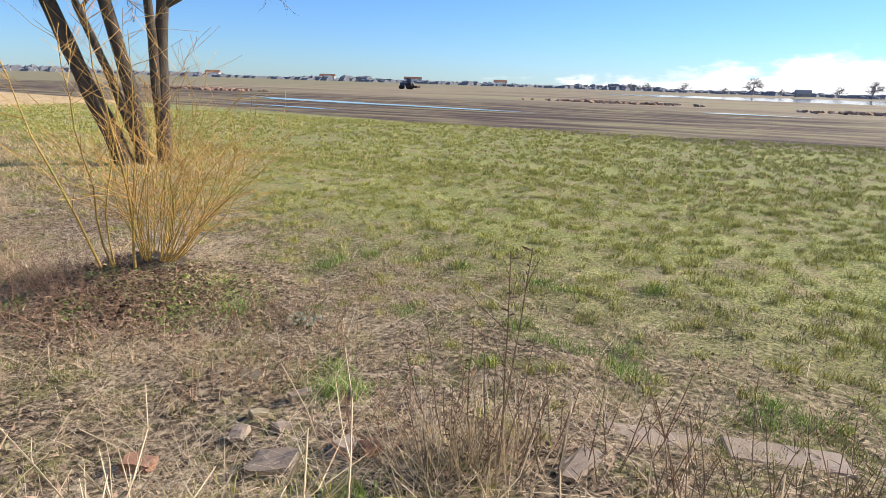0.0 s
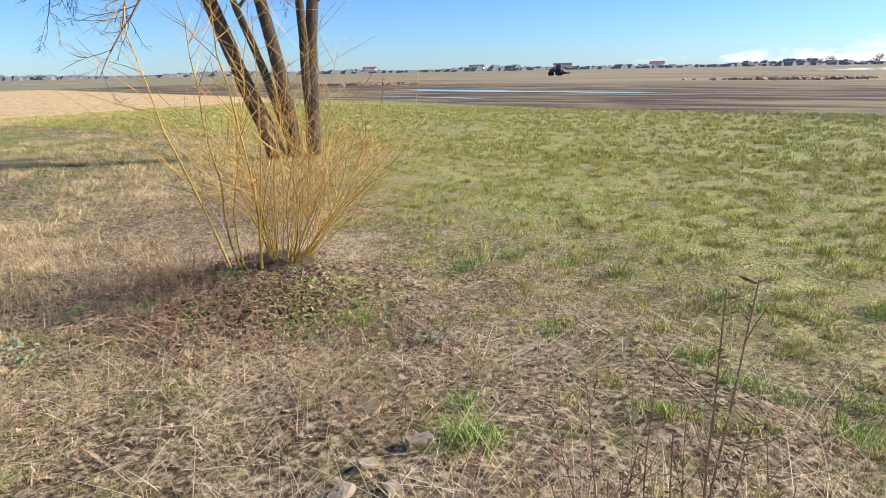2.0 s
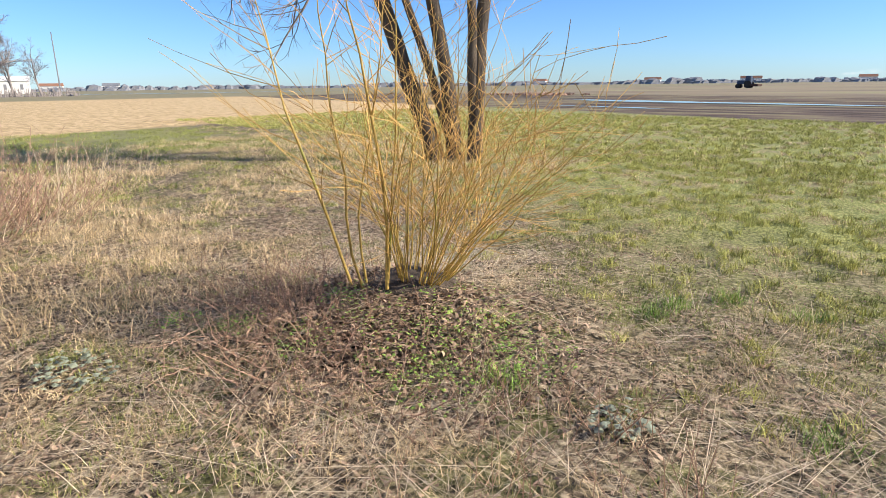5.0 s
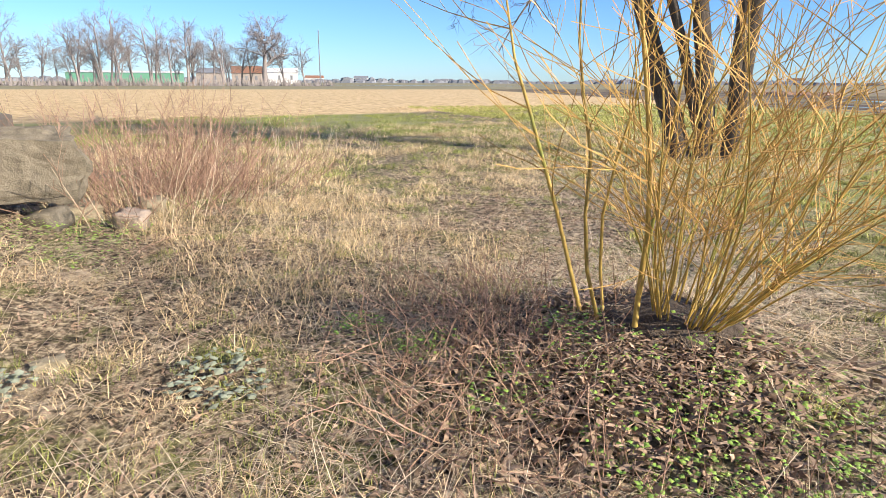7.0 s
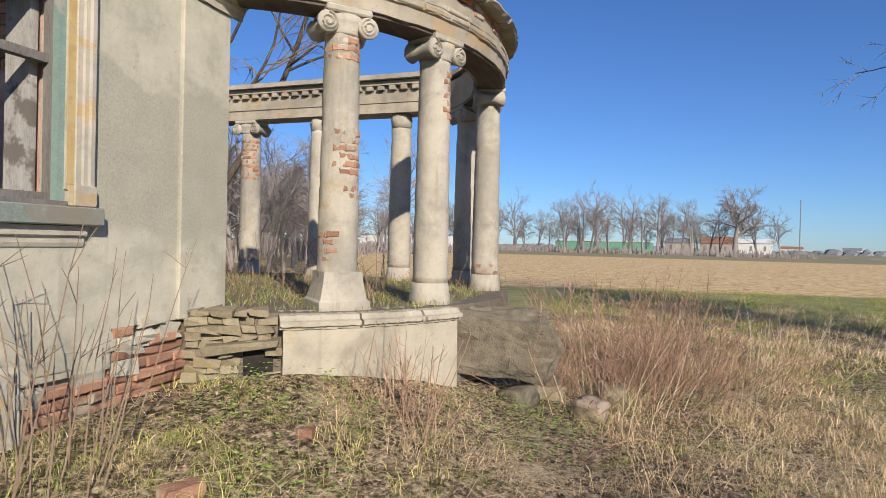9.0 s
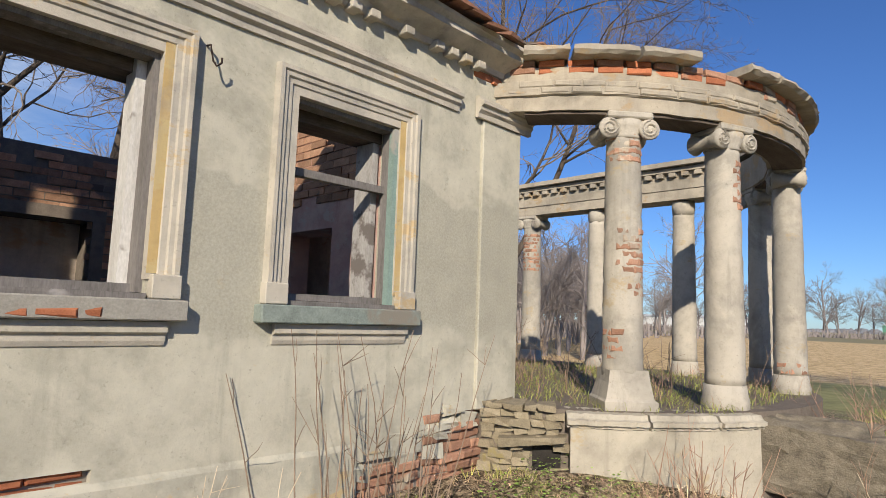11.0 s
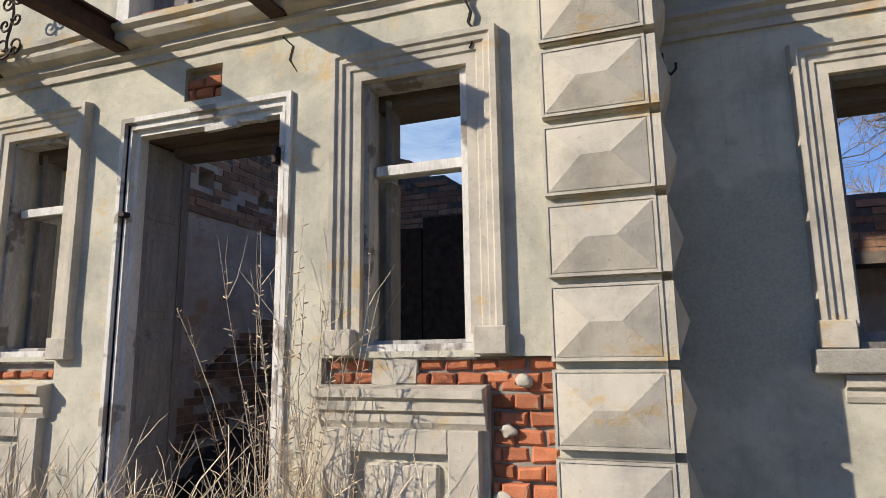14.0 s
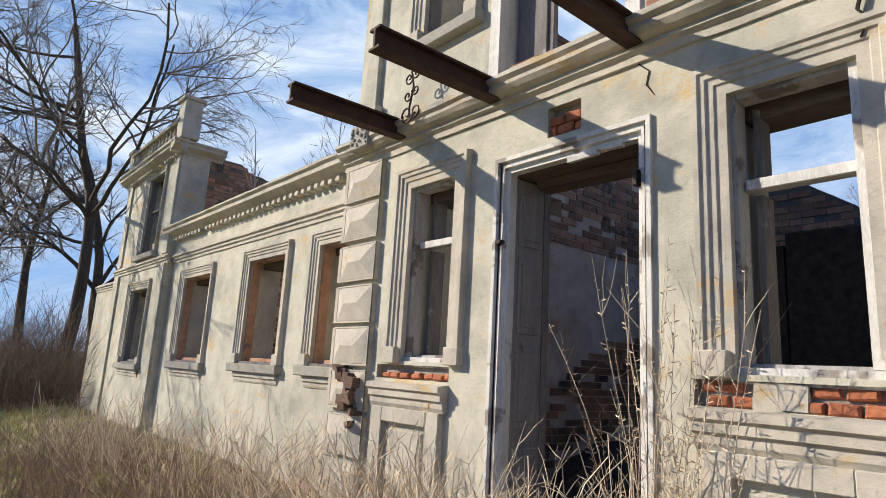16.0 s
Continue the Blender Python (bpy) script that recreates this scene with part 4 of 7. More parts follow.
# apron panels under the bay's windows
for x0, x1 in ((-1.53, -0.68), (1.18, 2.08)):
    ap = thing("trim_panel", "recessed plaster panel under the bay window", "panel", kind="structure", at=((x0 + x1) / 2, YF, 0))
    inv = Matrix.Translation((-(x0 + x1) / 2, -YF, 0))
    for n, bm in (("cap", moulding([(0.03, 0.80), (0.05, 0.83), (0.05, 0.87), (0.075, 0.885), (0.075, 0.93), (0.10, 0.945), (0.10, 0.985), (0.0, 0.998)], x0, x1, YF, wob=0.005, seg=0.2)),
                  ("rail", boxes((x0 + 0.03, x0 + 0.18, YF - 0.02, YF + 0.055, -0.5, 0.80), (x1 - 0.18, x1 - 0.03, YF - 0.02, YF + 0.055, -0.5, 0.80), (x0 + 0.18, x1 - 0.18, YF - 0.02, YF + 0.055, 0.69, 0.80), bevel=0.005)),
                  ("field", boxes((x0 + 0.235, x1 - 0.235, YF - 0.02, YF + 0.028, -0.4, 0.64), bevel=0.012))):
        bm.transform(inv)
        part(n, bm, "plaster_trim", ap)

# ---- door ----
door = thing("door_1", "doorway with peeling white frame and a grey panelled leaf standing open", "door", kind="structure", at=(0.33, YF, 0))
dinv = Matrix.Translation((-0.33, -YF, 0))


def dpart(n, bm, mt, lab="", par=None):
    bm.transform(dinv)
    return part(n, bm, mt, par or door, lab)


dpart("frame", casing(-0.345, 0.665, -0.2, 2.50, YF, [(0.0, -0.10), (0.0, -0.03), (0.03, -0.03), (0.035, 0.0), (0.07, 0.0), (0.075, 0.025), (0.105, 0.025), (0.105, -0.02)]), "white_wood", "white-painted timber frame, peeling")
dpart("lining", boxes((-0.396, -0.345, YF - 0.48, YF - 0.105, -0.2, 2.50), (0.672, 0.716, YF - 0.48, YF - 0.415, -0.2, 2.50), jitter=0.003), "grey_wood")
dpart("head", boxes((-0.396, 0.716, YF - 0.48, YF - 0.11, 2.51, 2.585), (-0.33, 0.65, YF - 0.46, YF - 0.30, 2.44, 2.505), jitter=0.008), "lintel_wood", "dark rotting boards over the opening")
dpart("splinter", boxes((-0.08, 0.14, YF - 0.03, YF + 0.012, 2.455, 2.485), (-0.25, -0.1, YF - 0.03, YF + 0.008, 2.47, 2.49), jitter=0.006), "white_wood")
leaf = dpart("leaf", boxes((0.675, 0.712, YF - 0.41, YF - 0.105, -0.1, 2.48)), "door_grey", "panelled grey door leaf, opened inward")
for za, zb in ((0.1, 0.62), (0.75, 1.30), (1.38, 1.92), (2.0, 2.38)):
    dpart("door_panel", boxes((0.664, 0.677, YF - 0.375, YF - 0.14, za, zb), (0.654, 0.666, YF - 0.345, YF - 0.17, za + 0.045, zb - 0.045), bevel=0.005), "door_grey", "", leaf)
dpart("hinge", boxes((-0.36, -0.33, YF - 0.03, YF + 0.02, 2.20, 2.30), (0.68, 0.73, YF - 0.01, YF + 0.04, 1.98, 2.01), bevel=0.004), "iron", "rusted hinge")
step_bm = boxes((-0.39, 0.71, YF - 0.5, YF - 0.1, -0.25, 0.0), jitter=0.005)
tagged(part("threshold", step_bm, "slab"), "worn stone threshold under the open doorway", "threshold", kind="structure")

# upper doorway leaf and jamb
ud = thing("door_2", "upper balcony doorway with a grey weathered leaf", "door", kind="structure", at=(0.3, YF, 3.25))
uinv = Matrix.Translation((-0.3, -YF, -3.25))
for n, bm, mt in (("frame", casing(-0.30, 0.80, 3.24, 5.5, YF, [(-0.012, -0.2), (-0.012, 0.02), (0.09, 0.02), (0.09, -0.2)]), "white_wood"),
                  ("leaf", boxes((0.42, 0.78, YF - 0.22, YF - 0.17, 3.25, 5.4), (0.47, 0.73, YF - 0.165, YF - 0.15, 3.4, 4.3), (0.47, 0.73, YF - 0.165, YF - 0.15, 4.4, 5.3), bevel=0.006), "grey_wood")):
    bm.transform(uinv)
    part(n, bm, mt, ud)
# upper corner strips
for x0, x1 in ((2.36, 2.56), (-2.28, -2.05)):
    trim("trim_strip_upper", boxes((x0, x1, YF - 0.02, YF + 0.05, 3.5, 5.75), (x0 - 0.05, x1 + 0.05, YF - 0.02, YF + 0.08, 3.24, 3.5), bevel=0.008), "flat strip at the corner of the upper storey", "plaster")

# ---- iron beams of the lost balcony ----
for xx, reach in ((1.88, 1.19), (0.775, 1.19), (-0.37, 1.08)):
    beam = part("iron_beam", boxes((-0.055, 0.055, 0, reach, 0.0, 0.016), (-0.055, 0.055, 0, reach, 0.134, 0.15), (-0.010, 0.010, 0, reach, 0.016, 0.134)), "rust")
    beam.location, beam.rotation_euler = (xx, YF - 0.06, 3.05), (radians(-1.2), 0, 0)
    tagged(beam, "rusty iron I-beam jutting from the front wall", "beam", "balcony beams")

# scrolled iron bracket
sc = thing("iron_scroll", "curled wrought-iron ornament fixed above the ledge", "ironwork", at=(1.65, YF + 0.165, 3.09))


def curl(cx, cz, r, turns, sgn, phase):
    pts = []
    for k in range(22):
        f = k / 21
        a = phase + sgn * turns * 2 * math.pi * f
        rr = r * (1 - 0.8 * f)
        pts.append(Vector((cx + rr * math.cos(a), 0, cz + rr * math.sin(a))))
    return pts


V, F = [], []
tube(V, F, [Vector((0.0 + 0.02 * math.sin(k), 0, 0.03 + 0.5 * k / 8)) for k in range(9)], [0.009] * 9, 5)
from_lists("bar", V, F, "iron", sc)
for c in ((0.05, 0.10, 0.09, 1.3, 1, 3.3), (-0.06, 0.10, 0.075, 1.3, -1, 0.0), (0.05, 0.26, 0.055, 1.2, 1, 3.0), (-0.05, 0.29, 0.05, 1.2, -1, 0.2), (0.045, 0.42, 0.06, 1.2, 1, 3.2), (-0.05, 0.44, 0.05, 1.2, -1, 0.1)):
    V, F = [], []
    tube(V, F, curl(*c), [0.008] * 22, 5)
    from_lists("scroll", V, F, "iron", sc)
# hooks and carved corner stone
for hx, hy, hz in ((-4.30, YB + 0.005, 2.55), (-2.40, YF - 0.25, 2.52)):
    V, F = [], []
    pts = [Vector((0, 0, 0.06)), Vector((0, 0.05, 0.05)), Vector((0, 0.07, 0.0)), Vector((-0.01, 0.075, -0.05)), Vector((-0.03, 0.08, -0.075)), Vector((-0.055, 0.085, -0.05)), Vector((-0.055, 0.085, -0.02))]
    tube(V, F, pts, [0.007] * len(pts), 5)
    ob = from_lists("wall_hook", V, F, "iron")
    ob.location = (hx, hy, hz)
    tagged(ob, "bent rusty iron hook in the plaster", "hook")
cs = thing("carved_block", "carved stone ornament at the foot of the upper corner", "ornament", at=(2.41, YF + 0.12, 3.06))
part("body", boxes((-0.15, 0.15, -0.13, 0.05, 0, 0.24), bevel=0.01), "sill_stone", cs)
rng = random.Random(5)
bm = bmesh.new()
for k in range(26):
    x, z, s = rng.uniform(-0.12, 0.12), rng.uniform(0.03, 0.21), rng.uniform(0.012, 0.026)
    bmesh.ops.create_icosphere(bm, subdivisions=1, radius=s, matrix=Matrix.Translation((x, 0.05, z)))
tagged(part("relief", bm, "sill_stone", cs), kind="stuff")

# ---- bricks laid bare ----
rb = random.Random(8)
lay_bricks(wall_bay, -1.845, -1.535, -0.20, 1.06, YF - 0.022, seed=3, keep=lambda x, z: rb.random() > 0.05, rough=0.012)
lay_bricks(wall_bay, -1.845, -0.67, 0.995, 1.13, YF - 0.02, course=0.066, seed=4, keep=lambda x, z: not (-1.17 < x < -0.95), rough=0.012)
lay_bricks(wall_bay, 1.19, 2.07, 1.02, 1.13, YF - 0.02, course=0.06, seed=5, rough=0.012)
lay_bricks(wall_bay, -0.28, 0.79, 3.20, 3.27, YF + 0.09, course=0.06, length=0.25, seed=16, rough=0.03)
lay_bricks(wall_bay, -1.15, -0.42, 3.27, 3.66, YF + 0.012, "pale_brick", length=0.25, seed=17, keep=lambda x, z: rb.random() > 0.25)
lay_bricks(wall_bay, 0.05, 0.31, 2.665, 2.87, YF - 0.016, seed=6, keep=lambda x, z: not (0.12 < x < 0.20 and 2.72 < z < 2.80))
lay_bricks(wall_west_wing, -7.10, -6.16, -0.26, 0.36, YB - 0.012, "pale_brick", length=0.25, seed=7, keep=lambda x, z: rb.random() > 0.06, rough=0.02)
lay_bricks(wall_west_wing, -6.14, -5.56, -0.26, 0.10, YB - 0.012, "pale_brick", length=0.25, seed=8, rough=0.02)
lay_bricks(wall_west_wing, -3.88, -3.22, 0.19, 0.30, YB - 0.015, course=0.06, length=0.25, seed=9)
lay_bricks(wall_west_wing, -3.86, -3.44, 1.035, 1.10, YB + 0.102, course=0.058, length=0.2, seed=12)
lay_bricks(wall_west_wing, -7.2, -6.6, 2.99, 3.22, YB + 0.02, length=0.25, seed=10, keep=lambda x, z: x < -6.95 or z > 3.08)
for k in range(20):
    rq = random.Random(200 + k)
    x, z = rq.uniform(-7.12, -5.5), rq.uniform(-0.1, 0.40)
    if (x + 6.2) * 0.28 + z * 0.9 > -0.02 + rq.uniform(-0.06, 0.06) or z > 0.30:
        bm = boxes((-0.11, 0.11, -0.03, 0.003, -0.045, 0.045), jitter=0.03, seed=k)
        bm.transform(Matrix.Translation((x, YB, z)))
        part("plaster_patch", bm, "plaster", wall_west_wing)
for pts in (((-1.50, 3.0), (-1.47, 2.93), (-1.50, 2.86), (-1.485, 2.80), (-1.53, 2.74), (-1.49, 2.66)), ((-0.33, 3.05), (-0.37, 2.95), (-0.44, 2.88), (-0.42, 2.80), (-0.47, 2.72))):
    bm = bmesh.new()
    out = 0.036 if pts[0][0] < -1 else 0.004
    prev = None
    for j, (x, z) in enumerate(pts):
        w = 0.006 if j not in (0, len(pts) - 1) else 0.002
        cur = (bm.verts.new((x - w, YF + out, z)), bm.verts.new((x + w, YF + out, z)), bm.verts.new((x + w, YF + out - 0.02, z)), bm.verts.new((x - w, YF + out - 0.02, z)))
        if prev:
            for a in range(4):
                bm.faces.new((prev[a], prev[(a + 1) % 4], cur[(a + 1) % 4], cur[a]))
        prev = cur
    part("crack", bm, "crack", wall_bay, "dark jagged crack in the plaster")
rq = random.Random(64)
rock_spots = [(rq.uniform(2.28, 2.56), YF + rq.uniform(0.06, 0.13), rq.uniform(0.62, 1.10), rq.uniform(0.07, 0.13)) for _ in range(16)]
for k, (x, y, z, r) in enumerate(rock_spots):
    bm = boxes((x - r / 2, x + r / 2, y - 0.14, y + 0.02, z - r / 3, z + r / 3), jitter=0.016, seed=60 + k)
    part("broken_brickwork", bm, "dark_brick", wall_bay, "dark broken brickwork at the corner")
# lumps of mortar on the bare bricks
rng = random.Random(14)
for x, z in ((-1.70, 1.02), (-1.62, 0.80), (-1.76, 0.45), (-1.58, 0.50), (-1.66, 0.20)):
    bm = bmesh.new()
    bmesh.ops.create_icosphere(bm, subdivisions=3, radius=0.04)
    off = Vector((x * 9, z * 7, 3))
    for v in bm.verts:
        v.co += noise.noise_vector(v.co * 22 + off) * 0.022
        v.co = Vector((v.co.x, v.co.y * 0.4, v.co.z * 0.7))
    if x > -1.2:
        bmesh.ops.scale(bm, vec=(2.7, 0.8, 2.1), verts=bm.verts)
    bm.transform(Matrix.Translation((x, YF - 0.012, z)))
    part("mortar_lump", bm, "plaster_trim", wall_bay, "lump of old mortar", True)


# stove coloured near black so it reads as a shaded silhouette
ruin = thing("broken_stove", "dark stepped remains of a brick stove inside the hall", "stove", at=(0.2, -3.9, -0.05))
for k, (xa, xb, zt) in enumerate(((0.42, 0.60, 2.25), (0.24, 0.42, 2.45), (-0.05, 0.24, 2.60), (-0.75, -0.05, 2.70), (0.60, 0.80, 1.9))):
    part("brick_mass", boxes((xa, xb, -0.35, 0.35 - 0.02 * k, 0.0, zt), jitter=0.02, seed=k), "hall_shade", ruin)


# heap takes the same near-black shade colour, every third brick plain dark
heap = thing("rubble_heap", "dark heap of fallen bricks and earth in the hall", "rubble", at=(0.95, -2.5, -0.06))
rh = random.Random(55)
for k in range(70):
    a, q = rh.uniform(0, 6.28), 1.0 * math.sqrt(rh.random())
    x, y = 1.0 * q * math.cos(a), 1.3 * q * math.sin(a)
    bm = boxes((-0.13, 0.13, -0.065, 0.065, -0.04, 0.04), jitter=0.02, seed=k)
    z = max(0.04, 0.75 * (1 - q) * rh.uniform(0.75, 1.0))
    bm.transform(pose(x, y, z, rh.uniform(-35, 35), rh.uniform(-35, 35), rh.uniform(0, 180)))
    part("brick", bm, "hall_shade" if k % 3 else "dark_brick", heap)
bm = bmesh.new()
bmesh.ops.create_icosphere(bm, subdivisions=4, radius=1.0)
for v in bm.verts:
    n3 = noise.noise_vector(v.co * 4) * 0.10
    v.co = Vector((v.co.x * 0.95 + n3.x, v.co.y * 1.2 + n3.y, max(-0.02, v.co.z * 0.62 + n3.z)))
part("earth", bm, "hall_shade", heap)

part("plaster_patch", boxes((-1.18, -1.06, YF - 0.05, YF - 0.004, 1.005, 1.125), (-1.06, -0.94, YF - 0.05, YF - 0.010, 1.0, 1.12), jitter=0.014, seed=9), "plaster_trim", wall_bay)

# roof tiles left on the west eaves
rt = thing("roof_edge", "row of broken clay tiles on the eaves", "roof", kind="structure", at=(0, 0, 0))
tile_me = []
for k in range(3):
    bm = boxes((-0.10, 0.10, -0.20, 0.20, -0.009, 0.009), jitter=0.012, seed=30 + k)
    me = bpy.data.meshes.new("roof_tile")
    bmesh.ops.recalc_face_normals(bm, faces=bm.faces)
    bm.to_mesh(me)
    bm.free()
    me.materials.append(M["tile"])
    tile_me.append(me)
rng = random.Random(15)
x = -7.3
while x < XL:
    for row in range(3):
        if rng.random() > 0.12:
            ob = new("roof_tile", tile_me[rng.randint(0, 2)])
            ob.location = (x + rng.uniform(-0.03, 0.03) + row * 0.08, YB + 0.17 - row * 0.16 + rng.uniform(-0.03, 0.03), 3.52 + row * 0.05 + rng.uniform(-0.01, 0.02))
            ob.rotation_euler = (radians(-14) + rng.gauss(0, 0.06), rng.gauss(0, 0.05), rng.gauss(0, 0.12))
            ob.parent = rt
    x += 0.19

# balustrade and corner post of the pavilion
bl = thing("balustrade", "small balustrade on top of the pavilion", "balustrade", kind="structure", at=(11.3, YB + 0.2, 5.2))
part("rail", boxes((-1.6, 1.7, -0.09, 0.09, 0.36, 0.44), bevel=0.01), "entablature", bl)
part("plinth", boxes((-1.6, 1.7, -0.09, 0.09, 0.0, 0.08), bevel=0.01), "entablature", bl)
bal = None
for k in range(13):
    if bal is None:
        bal = part("baluster", lathe([(0.03, 0.08), (0.05, 0.12), (0.055, 0.18), (0.03, 0.26), (0.045, 0.33), (0.045, 0.36)], 8), "entablature", bl)
        bal.location = (-1.45, 0, 0)
    else:
        ob = new("baluster", bal.data)
        ob.parent = bl
        ob.location = (-1.45 + k * 0.24, 0, 0)
for xx, hh in ((9.62, 0.75), (12.95, 0.45)):
    pp = thing("roof_post", "plastered corner post on the pavilion roof", "post", kind="structure", at=(xx, YB + 0.1, 5.2))
    part("shaft", boxes((-0.17, 0.17, -0.17, 0.17, 0, hh), bevel=0.01), "plaster", pp)
    part("cap", boxes((-0.22, 0.22, -0.22, 0.22, hh, hh + 0.08), bevel=0.015), "plaster_trim", pp)

# ---- colonnade ----
CX, CY, CR = -9.56, -1.87, 2.75
ZT = 2.91


def on_ring(a, r=CR):
    return CX + r * math.cos(radians(a)), CY + r * math.sin(radians(a))


ent = part("colonnade_entablature", ring([(2.55, ZT), (2.93, ZT), (2.93, 3.04), (2.955, 3.05), (2.955, 3.17), (2.90, 3.18), (2.90, 3.31), (2.60, 3.33), (2.55, 3.30)], 24, 153, 60, CX, CY, 0.014, 3), "entablature")
tagged(ent, "curved crumbling entablature carried by the porch columns", "entablature", kind="structure")
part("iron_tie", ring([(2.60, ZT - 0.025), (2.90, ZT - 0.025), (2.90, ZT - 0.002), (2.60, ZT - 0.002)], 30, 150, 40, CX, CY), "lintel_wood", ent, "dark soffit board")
rng = random.Random(21)
# cornice slabs left on top, with gaps
a = 30
while a < 150:
    w = rng.uniform(7, 13)
    if not 62 < a + w / 2 < 70:
        part("cornice_slab", ring([(2.55, 3.385), (3.04, 3.375), (3.07, 3.40), (3.05, 3.45), (2.58, 3.47)], a, a + w - 0.6, 6, CX, CY, 0.02, int(a)), "entablature", ent, "worn cornice slab")
    a += w
for row, z in enumerate((3.315, 3.252)):
    a = 27.0
    while a < 150:
        w = 5.0
        if rng.random() > (0.05 if row == 0 else 0.2):
            r = CR + 0.155 - 0.0 + rng.uniform(-0.01, 0.02)
            x, y = on_ring(a + w / 2, r)
            ob = new("brick", brick_mesh("pale_brick" if rng.random() < 0.6 else "brick", 0.22, 0.062, 0.06, rng.randint(0, 3)))
            ob.location = (x, y, z + 0.033)
            ob.rotation_euler = (rng.gauss(0, 0.02), rng.gauss(0, 0.02), radians(a + w / 2 - 90) + rng.gauss(0, 0.03))
            ob.parent = ent
        a += w
# stone courses of the frieze
for row, z in enumerate((3.055, 3.115)):
    a = 27.0 + row * 2
    while a < 150:
        w = rng.uniform(4, 7)
        x, y = on_ring(a + w / 2, CR + 0.205 + rng.uniform(0.0, 0.014))
        ob = new("brick", brick_mesh("entablature", round((w - 0.3) * 0.0516 * 50) / 50, 0.054, 0.06, rng.randint(0, 3)))
        ob.location = (x, y, z + 0.028)
        ob.rotation_euler = (0, rng.gauss(0, 0.01), radians(a + w / 2 - 90) + rng.gauss(0, 0.01))
        ob.parent = ent
        a += w

XS = -11.62
side = part("colonnade_entablature_side", boxes((XS - 0.2, XS + 0.19, -6.2, -0.55, ZT, 3.05), (XS - 0.2, XS + 0.21, -6.2, -0.55, 3.05, 3.22), (XS - 0.2, XS + 0.27, -6.2, -0.5, 3.30, 3.37), (XS - 0.2, XS + 0.34, -6.2, -0.48, 3.37, 3.44), (XS - 0.2, XS + 0.20, -6.2, -0.55, 3.22, 3.30), jitter=0.008), "entablature")
tagged(side, "straight entablature with dentils over the rear columns", "entablature", kind="structure")
dn = boxes((-0.02, 0.07, -0.05, 0.05, 0, 0.065), bevel=0.006)
dm = bpy.data.meshes.new("dentil")
bmesh.ops.recalc_face_normals(dn, faces=dn.faces)
dn.to_mesh(dm)
dn.free()
dm.materials.append(M["entablature"])
for k in range(30):
    ob = new("dentil", dm)
    ob.location = (XS + 0.205, -6.0 + k * 0.185, 3.228)
    ob.parent = side


def column(x, y, z0, turn, seed, label, capital=True, bricks=(), square=False):
    c = thing("column", label, "column", "porch columns", at=(x, y, z0))
    H = ZT - z0
    rng = random.Random(seed)
    if square:
        bm = lathe([(0.31, -0.11), (0.31, -0.03), (0.285, -0.01), (0.243, 0.12), (0.232, 0.22)], 4, 0.012, seed)
        bm.transform(Matrix.Rotation(radians(45), 4, "Z"))
        part("plinth", bm, "plaster_column", c, "flared square base, chipped at one corner")
    else:
        part("base", lathe([(0.20, -0.12), (0.198, 0.03), (0.185, 0.06), (0.175, 0.16)], 24, 0.012, seed), "plaster_column", c, "", True)
    prof = []
    for k in range(34):
        f = k / 33
        prof.append((0.168 - 0.022 * f ** 1.6, 0.16 + (H - 0.16 - 0.20) * f))
    part("shaft", lathe(prof, 28, 0.0115, seed + 1), "plaster_column", c, "grey plaster shaft, cracked and worn", True)
    zt = H
    if capital:
        cap = part("capital", boxes((-0.20, 0.20, -0.19, 0.19, zt - 0.06, zt), bevel=0.012, jitter=0.006, seed=seed), "plaster_column", c, "worn scrolled capital")
        part("echinus", lathe([(0.146, zt - 0.22), (0.16, zt - 0.20), (0.15, zt - 0.185), (0.185, zt - 0.12), (0.19, zt - 0.06)], 20, 0.008, seed), "plaster_column", cap, "", True)
        for sx in (-1, 1):
            bm = lathe([(0.085, -0.17), (0.095, -0.15), (0.06, -0.06), (0.055, 0.0), (0.06, 0.06), (0.095, 0.15), (0.085, 0.17)], 14, 0.006, seed)
            bm.transform(Matrix.Translation((sx * 0.175, 0, zt - 0.14)) @ Matrix.Rotation(radians(90), 4, "X"))
            vo = part("volute", bm, "plaster_column", cap, "", True)
            V, F = [], []
            for fy in (-0.176, 0.176):
                pts = [Vector((sx * 0.175 + 0.075 * (1 - 0.75 * k / 20) * math.cos(1.6 + sx * k * 0.55), fy, zt - 0.14 + 0.075 * (1 - 0.75 * k / 20) * math.sin(1.6 + sx * k * 0.55))) for k in range(21)]
                tube(V, F, pts, [0.010] * 21, 4)
            from_lists("spiral", V, F, "plaster_column", cap)
    else:
        part("neck", lathe([(0.15, zt - 0.22), (0.16, zt - 0.1), (0.15, zt)], 18, 0.02, seed), "plaster_column", c, "", True)
    c.rotation_euler = (0, 0, radians(turn))
    for za, zb, aa, ab in bricks:
        z, row = za, 0
        while z < zb:
            a = aa + (0 if row % 2 else 18) + rng.uniform(-4, 4)
            while a < ab + rng.uniform(-12, 12):
                if rng.random() > 0.03:
                    f = max(0, (z - 0.16) / (H - 0.36))
                    r = 0.168 - 0.022 * f ** 1.6 + rng.uniform(-0.004, 0.002)
                    w2 = radians(a - turn)
                    ob = new("brick", brick_mesh("pale_brick", 0.10, 0.058, 0.06, rng.randint(0, 3)))
                    ob.location = (r * math.cos(w2), r * math.sin(w2), z + 0.033)
                    ob.rotation_euler = (0, 0, w2 - math.pi / 2)
                    ob.parent = c
                a += 36
            z += 0.066
            row += 1
    return c


